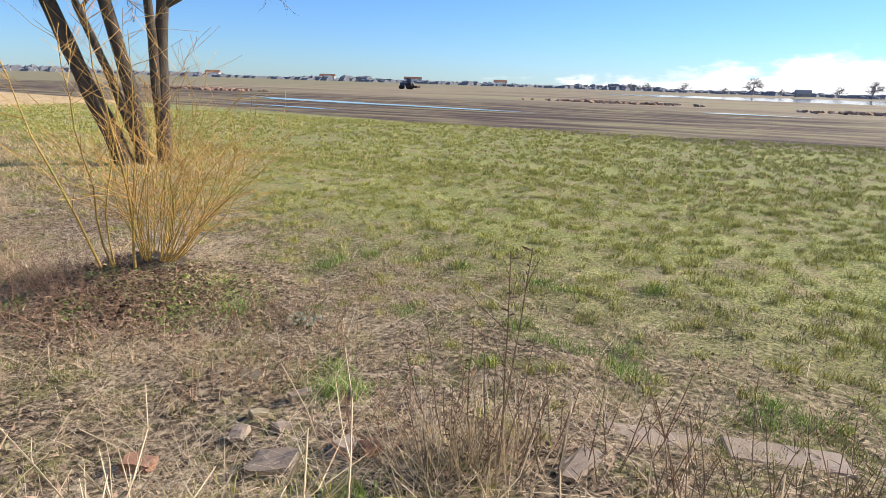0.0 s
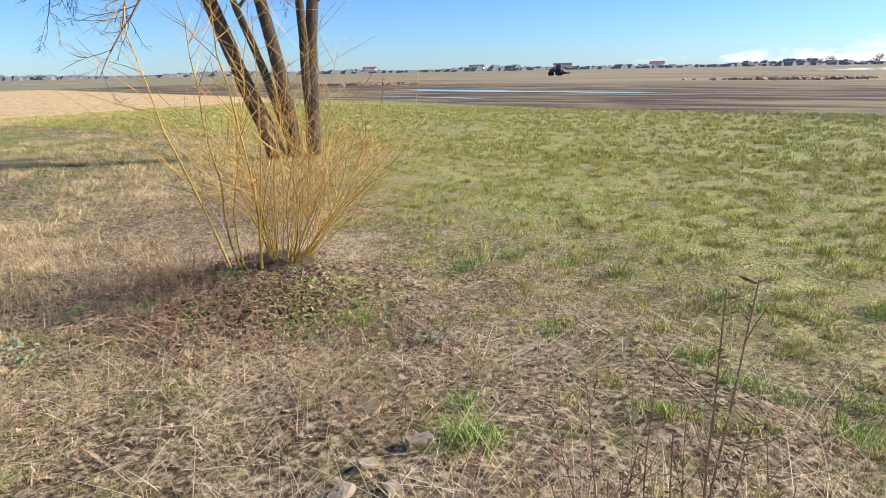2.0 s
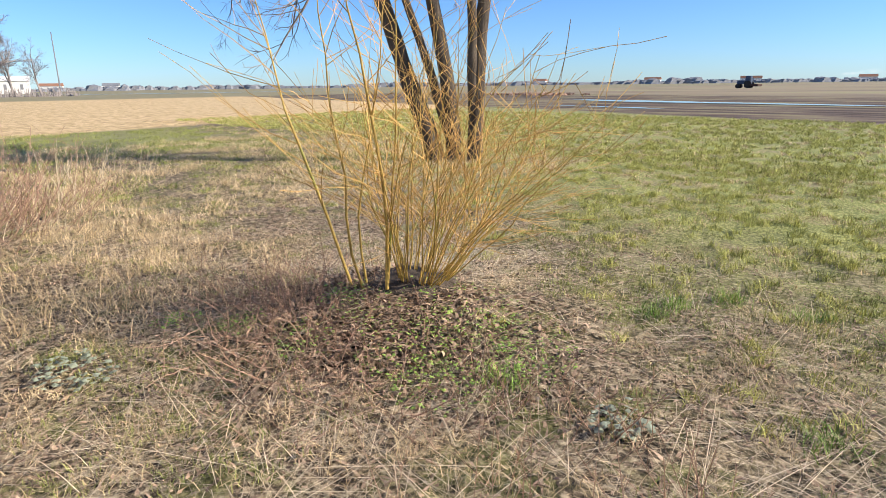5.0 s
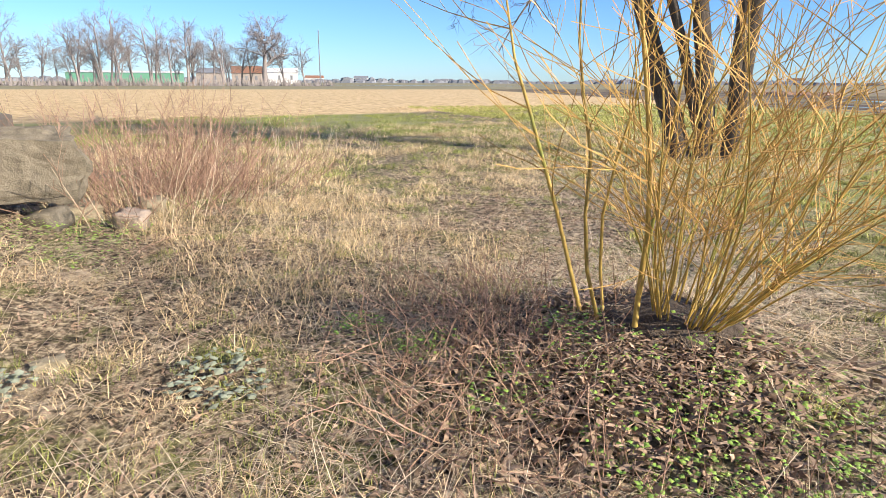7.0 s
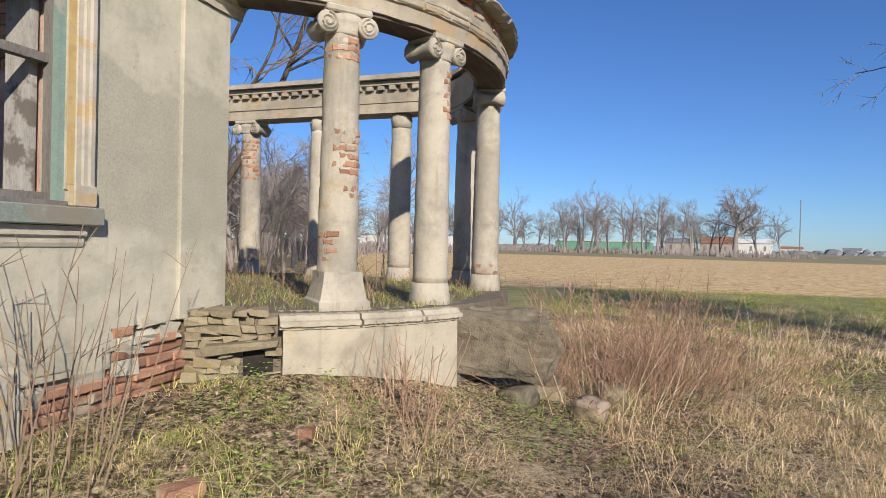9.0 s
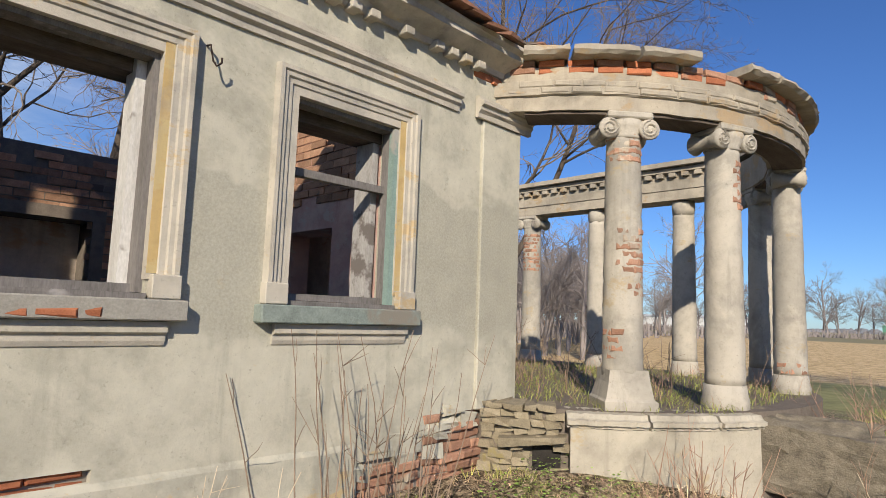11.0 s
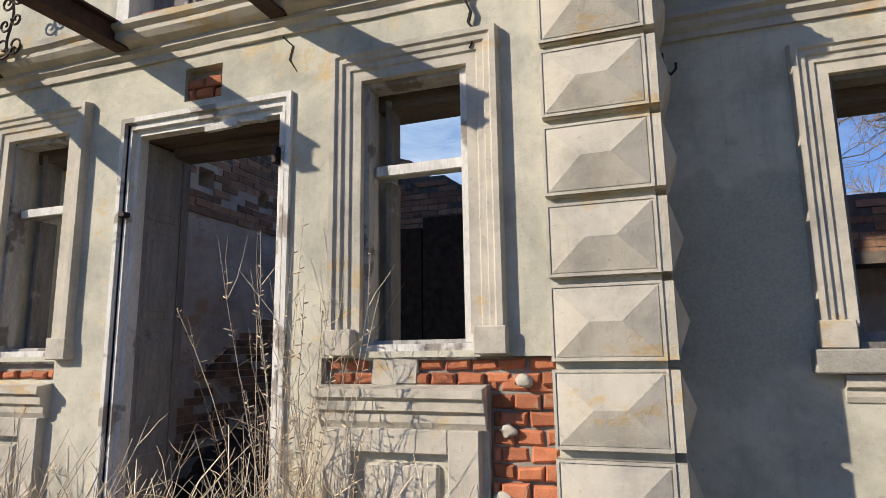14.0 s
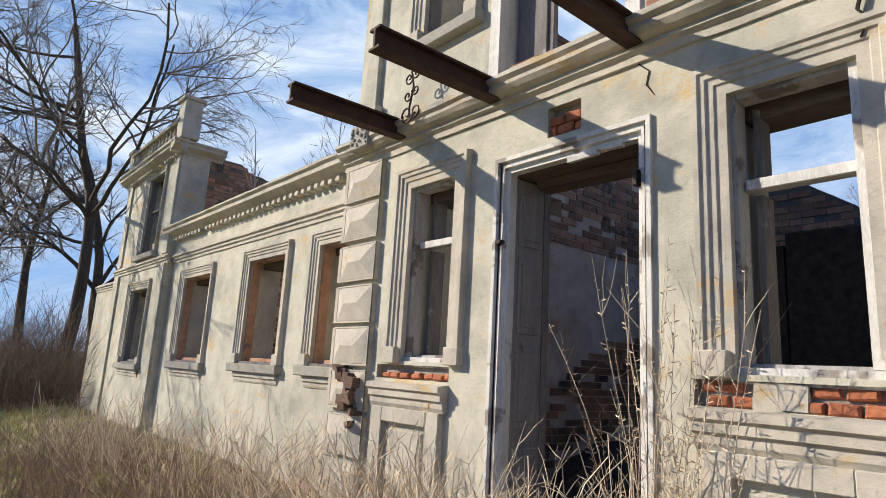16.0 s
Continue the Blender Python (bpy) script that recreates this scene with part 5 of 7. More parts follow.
for n, (a, lab, br) in enumerate(((47.8, "weathered porch column with bare brick patches and scrolled capital", ((1.98, 2.2, -20, 140), (1.02, 1.36, 30, 130), (0.82, 1.0, 60, 125), (0.30, 0.5, -20, 20))),
                                  (69.0, "rough grey porch column with scrolled capital", ((1.7, 2.15, 75, 120),)),
                                  (111.0, "smooth tall porch column with scrolled capital", ((0.17, 0.24, -20, 90),)),
                                  (132.5, "shaded porch column at the turn of the colonnade", ()))):
    x, y = on_ring(a)
    column(x, y, 0.50 if n == 0 else 0.44, a - 90, 40 + n, lab, True, br, n == 0)
for n, (y, cp) in enumerate(((-0.95, False), (-2.35, False), (-3.65, True), (-5.0, True))):
    column(XS, y, 0.44, 90, 60 + n, "slender rear column of the porch, partly bare brick", cp, ((1.5, 2.1, -60, 90),) if cp else ())

# porch floor and its plinth
bm = bmesh.new()
vs = [bm.verts.new((*on_ring(a, 3.02), 0.40)) for a in range(25, 157, 3)] + [bm.verts.new(p) for p in ((-12.0, -6.5, 0.40), (-7.22, -6.5, 0.40))]
f = bm.faces.new(vs)
ext = bmesh.ops.extrude_face_region(bm, geom=[f])
for g in ext["geom"]:
    if isinstance(g, bmesh.types.BMVert):
        g.co.z = -0.6
tagged(part("porch_floor", bm, "dark_mortar"), "raised earth floor of the porch, grown over", "floor", kind="structure")
pl = part("porch_plinth", ring([(2.9, -0.6), (3.16, -0.6), (3.14, 0.28), (2.9, 0.28)], 38, 68, 30, CX, CY, 0.006, 5), "plaster_plinth")
tagged(pl, "curved pale plaster plinth with a cracked cap", "plinth", kind="structure")
for a0, a1 in ((37.5, 49), (49.4, 60), (60.5, 68.6)):
    part("cap_slab", ring([(2.85, 0.285), (3.155, 0.285), (3.155, 0.305), (3.185, 0.312), (3.185, 0.345), (3.15, 0.355), (3.12, 0.392), (2.85, 0.40)], a0, a1, 22, CX, CY, 0.009, int(a0)), "plaster_plinth", pl, "moulded cap of the plinth")
# layered stones and the dark gap beside the wall
rng = random.Random(31)
rs = thing("stone_courses", "loose courses of pale split stone beside a dark hole", "masonry", kind="structure", at=(0, 0, 0))
for row in range(12):
    a, z = 24.5, -0.30 + row * 0.06
    while a < 36:
        w = rng.uniform(1.3, 3.6)
        if not (31.0 < a + w / 2 < 36.5 and row < 7) and rng.random() > 0.03:
            x, y = on_ring(a + w / 2, 3.02 + rng.uniform(-0.06, 0.05))
            bm = boxes((-w * 0.026, w * 0.026, -0.3, 0.05, -0.026, 0.026), jitter=0.016, seed=rng.randint(0, 999))
            ob = part("stone", bm, "stone", rs)
            ob.location, ob.rotation_euler = (x, y, z + 0.04), (0, rng.gauss(0, 0.02), radians(a + w / 2 - 90) + rng.gauss(0, 0.10))
        a += w
bm = boxes((-0.24, 0.28, -0.2, 0.10, -0.03, 0.03), jitter=0.015, seed=4)
ob = part("stone", bm, "stone", rs, "tilted lintel stone over the hole")
ob.location, ob.rotation_euler = (*on_ring(33, 3.06), 0.16), (0, radians(6), radians(-57))
# solid near-black block stands in for the shade inside the hole
part("void", ring([(2.9, -0.34), (3.04, -0.34), (3.04, 0.13), (2.9, 0.13)], 32.6, 36.8, 6, CX, CY), "crack", rs, "near-black block painted as the shade in the hollow under the porch")


def rock(name, size, at, turn, material, label, seed, rough=0.25, group="", flat=False):
    bm = bmesh.new()
    bmesh.ops.create_cube(bm, size=1.0)
    bmesh.ops.subdivide_edges(bm, edges=bm.edges[:], cuts=9 if size[0] > 0.6 else 3, use_grid_fill=True)
    rng = random.Random(seed)
    off = Vector((rng.uniform(0, 50), rng.uniform(0, 50), rng.uniform(0, 50)))
    for v in bm.verts:
        d = v.co.normalized() * 0.62
        v.co = v.co.lerp(d, 0.25)
        v.co += noise.noise_vector(v.co * 2.2 + off) * rough * 0.5 + noise.noise_vector(v.co * 7 + off) * rough * 0.14
        v.co = Vector((v.co.x * size[0], v.co.y * size[1], v.co.z * size[2]))
    ob = part(name, bm, material, None, "", not flat)
    ob.location = at
    ob.rotation_euler = [radians(a) for a in turn]
    return tagged(ob, label, "stone", group)


rock("fallen_slab", (1.15, 0.42, 0.62), (-8.85, 1.30, 0.02), (9, 4, 103), "boulder", "large mossy fallen stone slab leaning on the porch", 3, 0.26, flat=True)
rock("rubble_block", (0.45, 0.35, 0.18), (-9.45, 1.65, gz(-9.45, 1.65) + 0.05), (5, 4, 30), "stone", "flat block of rubble in the weeds", 4)
rock("rubble_block", (0.32, 0.26, 0.18), (-8.7, 1.55, gz(-8.7, 1.55) + 0.06), (8, -6, 60), "boulder", "dark block of rubble by the porch", 5)
rock("rubble_block", (0.35, 0.25, 0.2), (-9.6, 2.35, gz(-9.6, 2.35) + 0.07), (3, 5, 10), "stone", "pale stone lying among brambles", 6)
rock("rubble_block", (0.28, 0.2, 0.2), (-8.95, 2.2, gz(-8.95, 2.2) + 0.06), (12, 5, 70), "slab", "reddish rubble lump among dead weeds", 7)

# ---- rubble near the doorway ----
for k, (x, y, sx, sy, sz, mt, lab) in enumerate((
        (-2.48, 3.62, 0.17, 0.12, 0.05, "stone", "flat pale stone in the grass"),
        (-1.95, 3.42, 0.14, 0.11, 0.09, "slab", "broken brownish brick piece"),
        (-1.33, 2.88, 0.17, 0.10, 0.08, "slab", "broken brick with pale mortar on one face"),
        (-1.20, 2.92, 0.14, 0.10, 0.07, "pale_brick", "broken red brick half"),
        (-1.62, 2.62, 0.24, 0.18, 0.05, "slab", "flat weathered tile fragment"),
        (-2.05, 3.10, 0.10, 0.08, 0.06, "stone", "small pale stone among dry leaves"),
        (-2.00, 2.85, 0.12, 0.09, 0.06, "slab", "weathered brick fragment in the grass"),
        (-1.80, 2.98, 0.11, 0.08, 0.06, "slab", "weathered brick fragment in the grass"),
        (-2.35, 2.45, 0.18, 0.12, 0.08, "pale_brick", "old red brick in the grass"),
        (-0.10, 3.10, 0.26, 0.12, 0.06, "slab", "broken piece of stone edging"),
        (-5.75, 2.05, 0.15, 0.10, 0.07, "stone", "pale stone in dry grass"),
        (-5.5, 0.55, 0.20, 0.13, 0.09, "pale_brick", "fallen red brick near the wall"),
        (-6.4, 0.7, 0.14, 0.1, 0.07, "pale_brick", "fallen red brick near the wall"),
        (-4.8, 0.4, 0.18, 0.12, 0.08, "pale_brick", "fallen red brick near the wall"))):
    rock("rubble_piece", (sx, sy, sz), (x, y, gz(x, y) + sz * 0.12), (random.Random(k).uniform(-12, 12), random.Random(k + 50).uniform(-12, 12), k * 47), mt, lab, 70 + k, 0.30, "scattered rubble", True)
for k, (x, y, w, d, tz) in enumerate(((0.30, 3.68, 0.62, 0.20, 4), (0.98, 3.76, 0.64, 0.22, 7), (1.62, 3.86, 0.55, 0.22, 9))):
    bm = boxes((-w / 2, w / 2, -d / 2, d / 2, -0.06, 0.05), jitter=0.012, seed=k)
    bmesh.ops.bevel(bm, geom=bm.edges[:], offset=0.012, segments=1, affect="EDGES")
    ob = part("edging_slab", bm, "slab")
    ob.location, ob.rotation_euler = (x, y, gz(x, y) - 0.04), (0.03, 0.02, radians(tz))
    tagged(ob, "pinkish-grey stone edging slab sunk in grass", "slab", "edging slabs")

# ---- trees ----
def grow(rng, V, F, start, way, length, radius, level, spec, twigs=None, rmin=0.002):
    """Tapered limbs that fork; spec holds a row for each level: pieces, wild, lift, children, child length, child angle, sides."""
    n, wild, lift, kids, short, angle, sides = spec[level]
    pts = bent(start, way, length, n, rng, wild, lift)
    last = level == len(spec) - 1
    tip = radius * (0.12 if last else 0.35)
    rad = [radius + (tip - radius) * k / n for k in range(n + 1)]
    tgt = twigs if (twigs is not None and level >= 2) else (V, F)
    tube(tgt[0], tgt[1], pts, rad, sides)
    if last:
        return
    for k in range(kids):
        f = rng.uniform(0.28, 1.0) if level else rng.uniform(0.38, 1.0)
        i = min(n - 1, int(f * n))
        p = pts[i].lerp(pts[i + 1], f * n - i)
        d = (pts[i + 1] - pts[i]).normalized()
        s = d.cross(Vector((rng.gauss(0, 1), rng.gauss(0, 1), rng.gauss(0, 1)))).normalized()
        w = (d * math.cos(angle) + s * math.sin(angle)).normalized()
        grow(rng, V, F, p, w, length * short * rng.uniform(0.7, 1.2) * (1.1 - 0.4 * f), max(rad[i] * (0.6 if level else 0.5), rmin), level + 1, spec, twigs, rmin)


def tree(name, at, seed, trunks, spec, label, group="", crown="twig", bark="bark"):
    rng = random.Random(seed)
    t = thing(name, label, "tree", group, at=at)
    TV, TF = [], []
    for way, length, rad, off in trunks:
        V, F = [], []
        grow(rng, V, F, Vector(off), way, length, rad, 0, spec, (TV, TF), 0.016 if bark == "far_twig" else 0.006)
        from_lists("trunk", V, F, bark, t, "", True)
    from_lists("crown", TV, TF, crown, t, "bare branching twigs")
    return t


NEAR = [(10, 0.045, 0.02, 10, 0.45, 0.95, 10), (8, 0.14, -0.01, 8, 0.55, 0.8, 6), (7, 0.16, -0.02, 7, 0.5, 0.75, 4), (5, 0.16, -0.03, 5, 0.45, 0.7, 3), (4, 0.2, -0.04, 0, 0, 0, 3)]
tree("multi_trunk_tree", (-11.45, 11.8, gz(-11.45, 11.8) - 0.15), 5,
     [((-0.15, -0.16, 1), 9.5, 0.22, (-0.25, -0.26, 0)), ((-0.18, -0.20, 1), 7.5, 0.11, (-0.08, -0.08, 0.7)), ((-0.01, -0.01, 1), 10, 0.18, (0.0, 0.0, 0)), ((-0.03, -0.03, 1), 9, 0.12, (0.30, 0.32, 1.2)), ((0.03, 0.035, 1), 9.5, 0.185, (0.31, 0.33, 0))],
     NEAR, "bare multi-trunked tree with dark furrowed bark and drooping twigs")
BIG = [(9, 0.06, 0.02, 11, 0.55, 0.95, 9), (8, 0.15, 0.02, 9, 0.55, 0.8, 6), (6, 0.2, 0.0, 7, 0.5, 0.75, 4), (5, 0.2, 0.0, 5, 0.45, 0.7, 3), (3, 0.2, 0, 0, 0, 0, 3)]
BIG2 = [(9, 0.08, 0.02, 9, 0.62, 1.1, 9), (8, 0.18, 0.02, 10, 0.55, 0.85, 6), (6, 0.2, 0.0, 9, 0.5, 0.75, 4), (5, 0.2, 0.0, 8, 0.5, 0.7, 3), (3, 0.2, 0, 0, 0, 0, 3)]
tree("large_bare_tree", (19.0, -0.7, gz(19, -0.7) - 0.1), 11, [((-0.05, 0.0, 1), 11, 0.21, (0, 0, 0))], BIG2, "large bare tree with spreading dark limbs beside the house")
tree("bare_tree", (24.5, -2.5, gz(24, -2)), 12, [((-0.15, 0.0, 1), 9, 0.24, (0, 0, 0))], BIG, "bare tree behind the end of the house")
tree("bare_tree", (26.0, 1.6, gz(26, 1.6)), 17, [((-0.1, 0.0, 1), 7, 0.12, (0, 0, 0))], BIG, "bare tree in the thicket beyond the house")
tree("bare_tree", (27.0, -0.6, gz(27, -0.6)), 18, [((0.0, 0.05, 1), 10, 0.2, (0, 0, 0))], BIG, "bare tree in the thicket beyond the house")
tree("bare_tree", (-16.5, -9.0, gz(-16.5, -9)), 19, [((-0.12, 0.16, 1), 12, 0.16, (0, 0, 0)), ((-0.35, 0.4, 1), 10, 0.11, (0, 0.1, 2.0))], BIG, "leaning bare tree behind the porch")
tree("bare_tree", (-9.0, -9.5, gz(-9, -9.5)), 13, [((0.12, 0.12, 1), 9, 0.26, (0, 0, 0)), ((-0.25, 0.15, 1), 8.5, 0.22, (-0.3, 0, 0))], BIG, "bare tree spreading behind the porch")
tree("bare_tree", (-5.5, -13, gz(-5, -13)), 14, [((0.05, 0.0, 1), 10, 0.22, (0, 0, 0)), ((0.3, 0.0, 1), 9, 0.15, (0.2, 0, 0))], BIG, "bare tree standing behind the ruin")
tree("bare_tree", (-8.5, -17, gz(-8, -17)), 15, [((0.0, 0.0, 1), 11, 0.22, (0, 0, 0))], BIG, "bare tree standing behind the ruin")
SAP = [(8, 0.05, 0.05, 9, 0.3, 0.6, 5), (5, 0.12, 0.05, 5, 0.4, 0.6, 3), (3, 0.15, 0, 0, 0, 0, 3)]
for k, (x, y, z, h) in enumerate(((8.6, -1.6, 3.0, 2.6), (6.9, -2.2, 2.9, 2.9), (5.7, -3.0, 2.9, 2.2), (8.0, -2.5, 3.0, 2.0), (7.4, -3.2, 2.9, 2.4))):
    tree("birch_sapling", (x, y, z - 0.25), 80 + k, [((0.03, 0, 1), h, 0.022, (0, 0, 0))], SAP, "thin pale birch sapling growing from the wall top", "birch saplings", "twig", "birch")

# far trees, a few shapes repeated
FAR = [(6, 0.05, 0.03, 11, 0.5, 0.8, 5), (5, 0.15, 0.04, 9, 0.5, 0.7, 3), (4, 0.15, 0.04, 8, 0.5, 0.65, 3), (3, 0.2, 0.03, 0, 0, 0, 3)]
OAK = [(5, 0.05, 0.02, 14, 0.8, 0.98, 7), (6, 0.18, 0.05, 10, 0.5, 0.8, 4), (4, 0.2, 0.04, 8, 0.5, 0.75, 3), (3, 0.2, 0.03, 5, 0.5, 0.7, 3), (2, 0.2, 0, 0, 0, 0, 3)]
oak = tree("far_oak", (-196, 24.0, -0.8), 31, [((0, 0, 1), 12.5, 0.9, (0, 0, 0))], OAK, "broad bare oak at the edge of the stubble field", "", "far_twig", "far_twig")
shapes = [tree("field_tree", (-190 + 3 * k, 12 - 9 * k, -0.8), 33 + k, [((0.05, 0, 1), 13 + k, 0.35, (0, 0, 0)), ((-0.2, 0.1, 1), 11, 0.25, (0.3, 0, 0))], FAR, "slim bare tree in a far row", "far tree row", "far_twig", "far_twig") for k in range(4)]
rng = random.Random(34)
spots = [(-185 + rng.uniform(-25, 20), -130 + k * 5.2 + rng.uniform(-2, 2)) for k in range(30)]
spots += [(-130 + rng.uniform(-25, 15), -120 + k * 3.2 + rng.uniform(-2, 2)) for k in range(20)]
spots += [(-70 + rng.uniform(-22, 10), -75 + k * 3.4 + rng.uniform(-1.5, 1.5)) for k in range(14)]
spots += [(-20 + k * 7 + rng.uniform(-3, 3), -45 + rng.uniform(-12, 6)) for k in range(10)]
spots += [(-190 + rng.uniform(-12, 14), -95 + k * 4.1 + rng.uniform(-1.5, 1.5)) for k in range(27)]
spots += [(-200, 30), (-203, 18), (-198, 36)]
for x, y in spots:
    s = rng.uniform(0.55, 0.98)
    copy_thing(shapes[rng.randint(0, 3)], Matrix.Translation((x, y, -0.8)) @ Matrix.Rotation(rng.uniform(0, 6.28), 4, "Z") @ Matrix.Scale(s, 4))
for x, y, s in ((57, 470, 0.72), (14, 470, 0.45), (-12, 480, 0.4), (-22, 480, 0.35), (-17, 485, 0.3), (40, 470, 0.3), (75, 475, 0.3), (108, 470, 0.45), (125, 465, 0.7), (137, 470, 0.6)):
    copy_thing(oak, Matrix.Translation((x, y, -0.8)) @ Matrix.Rotation(x, 4, "Z") @ Matrix.Diagonal((s * 1.1, s * 1.1, s * 0.8, 1)))
# thicket of young trees behind the porch
for k in range(46):
    x = rng.uniform(-58, -24)
    y = -3.0 + (x + 8) * rng.uniform(0.42, 1.05)
    s = rng.uniform(0.28, 0.5)
    copy_thing(shapes[k % 4], Matrix.Translation((x, y, -0.8)) @ Matrix.Rotation(rng.uniform(0, 6.28), 4, "Z") @ Matrix.Scale(s, 4))
# woods along the skyline
V, F = [], []
rng = random.Random(35)
for k in range(4200):
    az = radians(rng.uniform(-75, 118))
    d = rng.uniform(520, 900)
    x, y = -math.sin(az) * d, math.cos(az) * d
    clump = 0.5 + 0.5 * math.sin(az * 23) * math.sin(az * 7 + 1)
    h = rng.uniform(0.3, 1.4) + 4.5 * clump * rng.random() ** 2
    b0 = len(V)
    w = rng.uniform(2, 7)
    for j in range(5):
        a = 2 * math.pi * j / 5
        V.append((x + w * math.cos(a), y + w * math.sin(a), -1))
    for j in range(5):
        a = 2 * math.pi * j / 5 + 0.4
        V.append((x + w * 0.7 * math.cos(a), y + w * 0.7 * math.sin(a), h * rng.uniform(0.5, 0.9)))
    V.append((x, y, h))
    for j in range(5):
        F.append((b0 + j, b0 + (j + 1) % 5, b0 + 5 + (j + 1) % 5, b0 + 5 + j))
        F.append((b0 + 5 + j, b0 + 5 + (j + 1) % 5, b0 + 10))
tagged(from_lists("far_woods", V, F, "far_hazed"), "low line of far woods and hedges on the skyline, haze in their colour", "woods", kind="stuff")
# scrub under the far tree row
V, F = [], []
for k in range(900):
    x, y = -178 + rng.uniform(-8, 8), rng.uniform(-150, 40)
    if k > 600:
        x, y = rng.uniform(-110, -40), rng.uniform(-90, -30)
    for j in range(5):
        h = rng.uniform(0.6, 2.2)
        p = Vector((x + rng.uniform(-1, 1), y + rng.uniform(-1, 1), -0.7))
        q = p + Vector((rng.uniform(-0.8, 0.8), rng.uniform(-0.8, 0.8), h))
        tube(V, F, [p, q], [0.14, 0.03], 3)
tagged(from_lists("field_scrub", V, F, "far_twig"), "brown scrub along the far field edge", "scrub", kind="stuff")

# far buildings
def building(name, x, y, w, d, h, turn, walls, roof, label, windows=3, roofh=1.5):
    b = thing(name, label, "building", at=(x, y, -0.7))
    b.rotation_euler = (0, 0, radians(turn))
    part("wall", boxes((-w / 2, w / 2, -d / 2, d / 2, 0, h)), walls, b)
    bm = bmesh.new()
    pts = [(-w / 2 - 0.4, -d / 2 - 0.4, h), (w / 2 + 0.4, -d / 2 - 0.4, h), (w / 2 + 0.4, d / 2 + 0.4, h), (-w / 2 - 0.4, d / 2 + 0.4, h), (-w / 2 - 0.4, 0, h + roofh), (w / 2 + 0.4, 0, h + roofh)]
    vs = [bm.verts.new(p) for p in pts]
    for q in ((0, 1, 5, 4), (2, 3, 4, 5), (1, 2, 5), (3, 0, 4), (3, 2, 1, 0)):
        bm.faces.new([vs[k] for k in q])
    part("roof", bm, roof, b)
    for k in range(windows):
        xw = -w / 2 + w * (k + 0.5) / windows
        part("window", boxes((xw - 0.5, xw + 0.5, -d / 2 - 0.06, -d / 2 - 0.01, h * 0.35, h * 0.75)), "far_hazed", b)
    return b


building("factory_hall", -420, -30, 60, 20, 5.5, 84, "far_green", "far_white", "long white and green industrial hall beyond the trees", 10, 1.2)
building("factory_hall", -330, -130, 60, 20, 6, 80, "far_white", "far_white", "pale industrial hall beyond the trees", 6, 1.2)
building("farm_house", -300, 42, 16, 10, 5, 80, "far_white", "far_white", "white low house beyond the oak", 3, 2)
building("farm_house", -290, 27, 12, 9, 4.5, 80, "far_wall", "tile", "small house with a red roof in the distance", 3, 3)
building("farm_house", -285, 12, 10, 8, 4.5, 75, "far_wall", "far_hazed", "small grey shed in the distance", 2, 2)
building("farm_house", -800, 150, 22, 10, 5, 70, "far_white", "tile", "far village house beyond the fields", 4, 3)
building("farm_house", -820, 215, 18, 10, 5, 70, "far_white", "far_hazed", "far village house beyond the fields", 4, 3)
building("field_barn", 88, 475, 9, 7, 2.2, 0, "far_wall", "far_hazed", "grey barn beside the flood water", 2, 2.5)
for x, y, w in ((-330, 820, 24), (-220, 880, 18), (-430, 760, 20), (-560, 690, 18)):
    building("farm_house", x, y, w, 10, 4.5, 20, "far_white", "tile", "far village house on the skyline", 4, 3)
ms = thing("radio_mast", "thin tall mast on the skyline", "mast", at=(-300, 60.5, -0.7))
V, F = [], []
tube(V, F, [Vector((0, 0, 0)), Vector((0, 0, 24))], [0.28, 0.2], 5)
from_lists("pole", V, F, "far_hazed", ms)

# tractor on the field
tr = thing("tractor", "small dark tractor working on the wet field", "tractor", at=(-62, 150, gz(-62, 150)))
part("body", boxes((-1.6, 0.4, -0.45, 0.45, 0.9, 1.6), bevel=0.1), "tractor_paint", tr)
part("cab", boxes((0.3, 1.5, -0.7, 0.7, 0.9, 2.7), bevel=0.12), "tractor_paint", tr)
for x, r in ((-1.2, 0.5), (1.0, 0.85)):
    for y in (-0.75, 0.75):
        bm = lathe([(r * 0.55, -0.2), (r * 0.95, -0.2), (r, -0.12), (r, 0.12), (r * 0.95, 0.2), (r * 0.55, 0.2)], 16)
        bm.transform(Matrix.Translation((x, y, r)) @ Matrix.Rotation(radians(90), 4, "X"))
        part("wheel", bm, "rubber", tr)
part("plough", boxes((1.6, 3.4, -1.2, 1.2, 0.4, 0.9), bevel=0.1), "rust", tr)
# low dead scrub on the ploughed land
V, F = [], []
rng = random.Random(91)
for cx, cy, L in ((-6, 92, 10), (31, 84, 14), (-62, 75, 8)):
    for k in range(420):
        x, y = cx + rng.gauss(0, L * 0.4), cy + rng.gauss(0, 1.4)
        h = rng.uniform(0.08, 0.35)
        p = Vector((x, y, -0.68))
        tube(V, F, [p, p + Vector((rng.uniform(-0.5, 0.5), rng.uniform(-0.5, 0.5), h))], [0.34, 0.10], 4)
tagged(from_lists("bank_scrub", V, F, "bramble"), "low brown banks of dead weeds on the field", "scrub", kind="stuff")


# ---- willow bush ----
wb_at = Vector((-4.70, 4.98, gz(-4.70, 4.98) - 0.03))
bush = thing("willow_bush", "leafless willow bush with yellow-orange shoots on a stump", "bush", at=wb_at)
rng = random.Random(41)
TV, TF = [], []


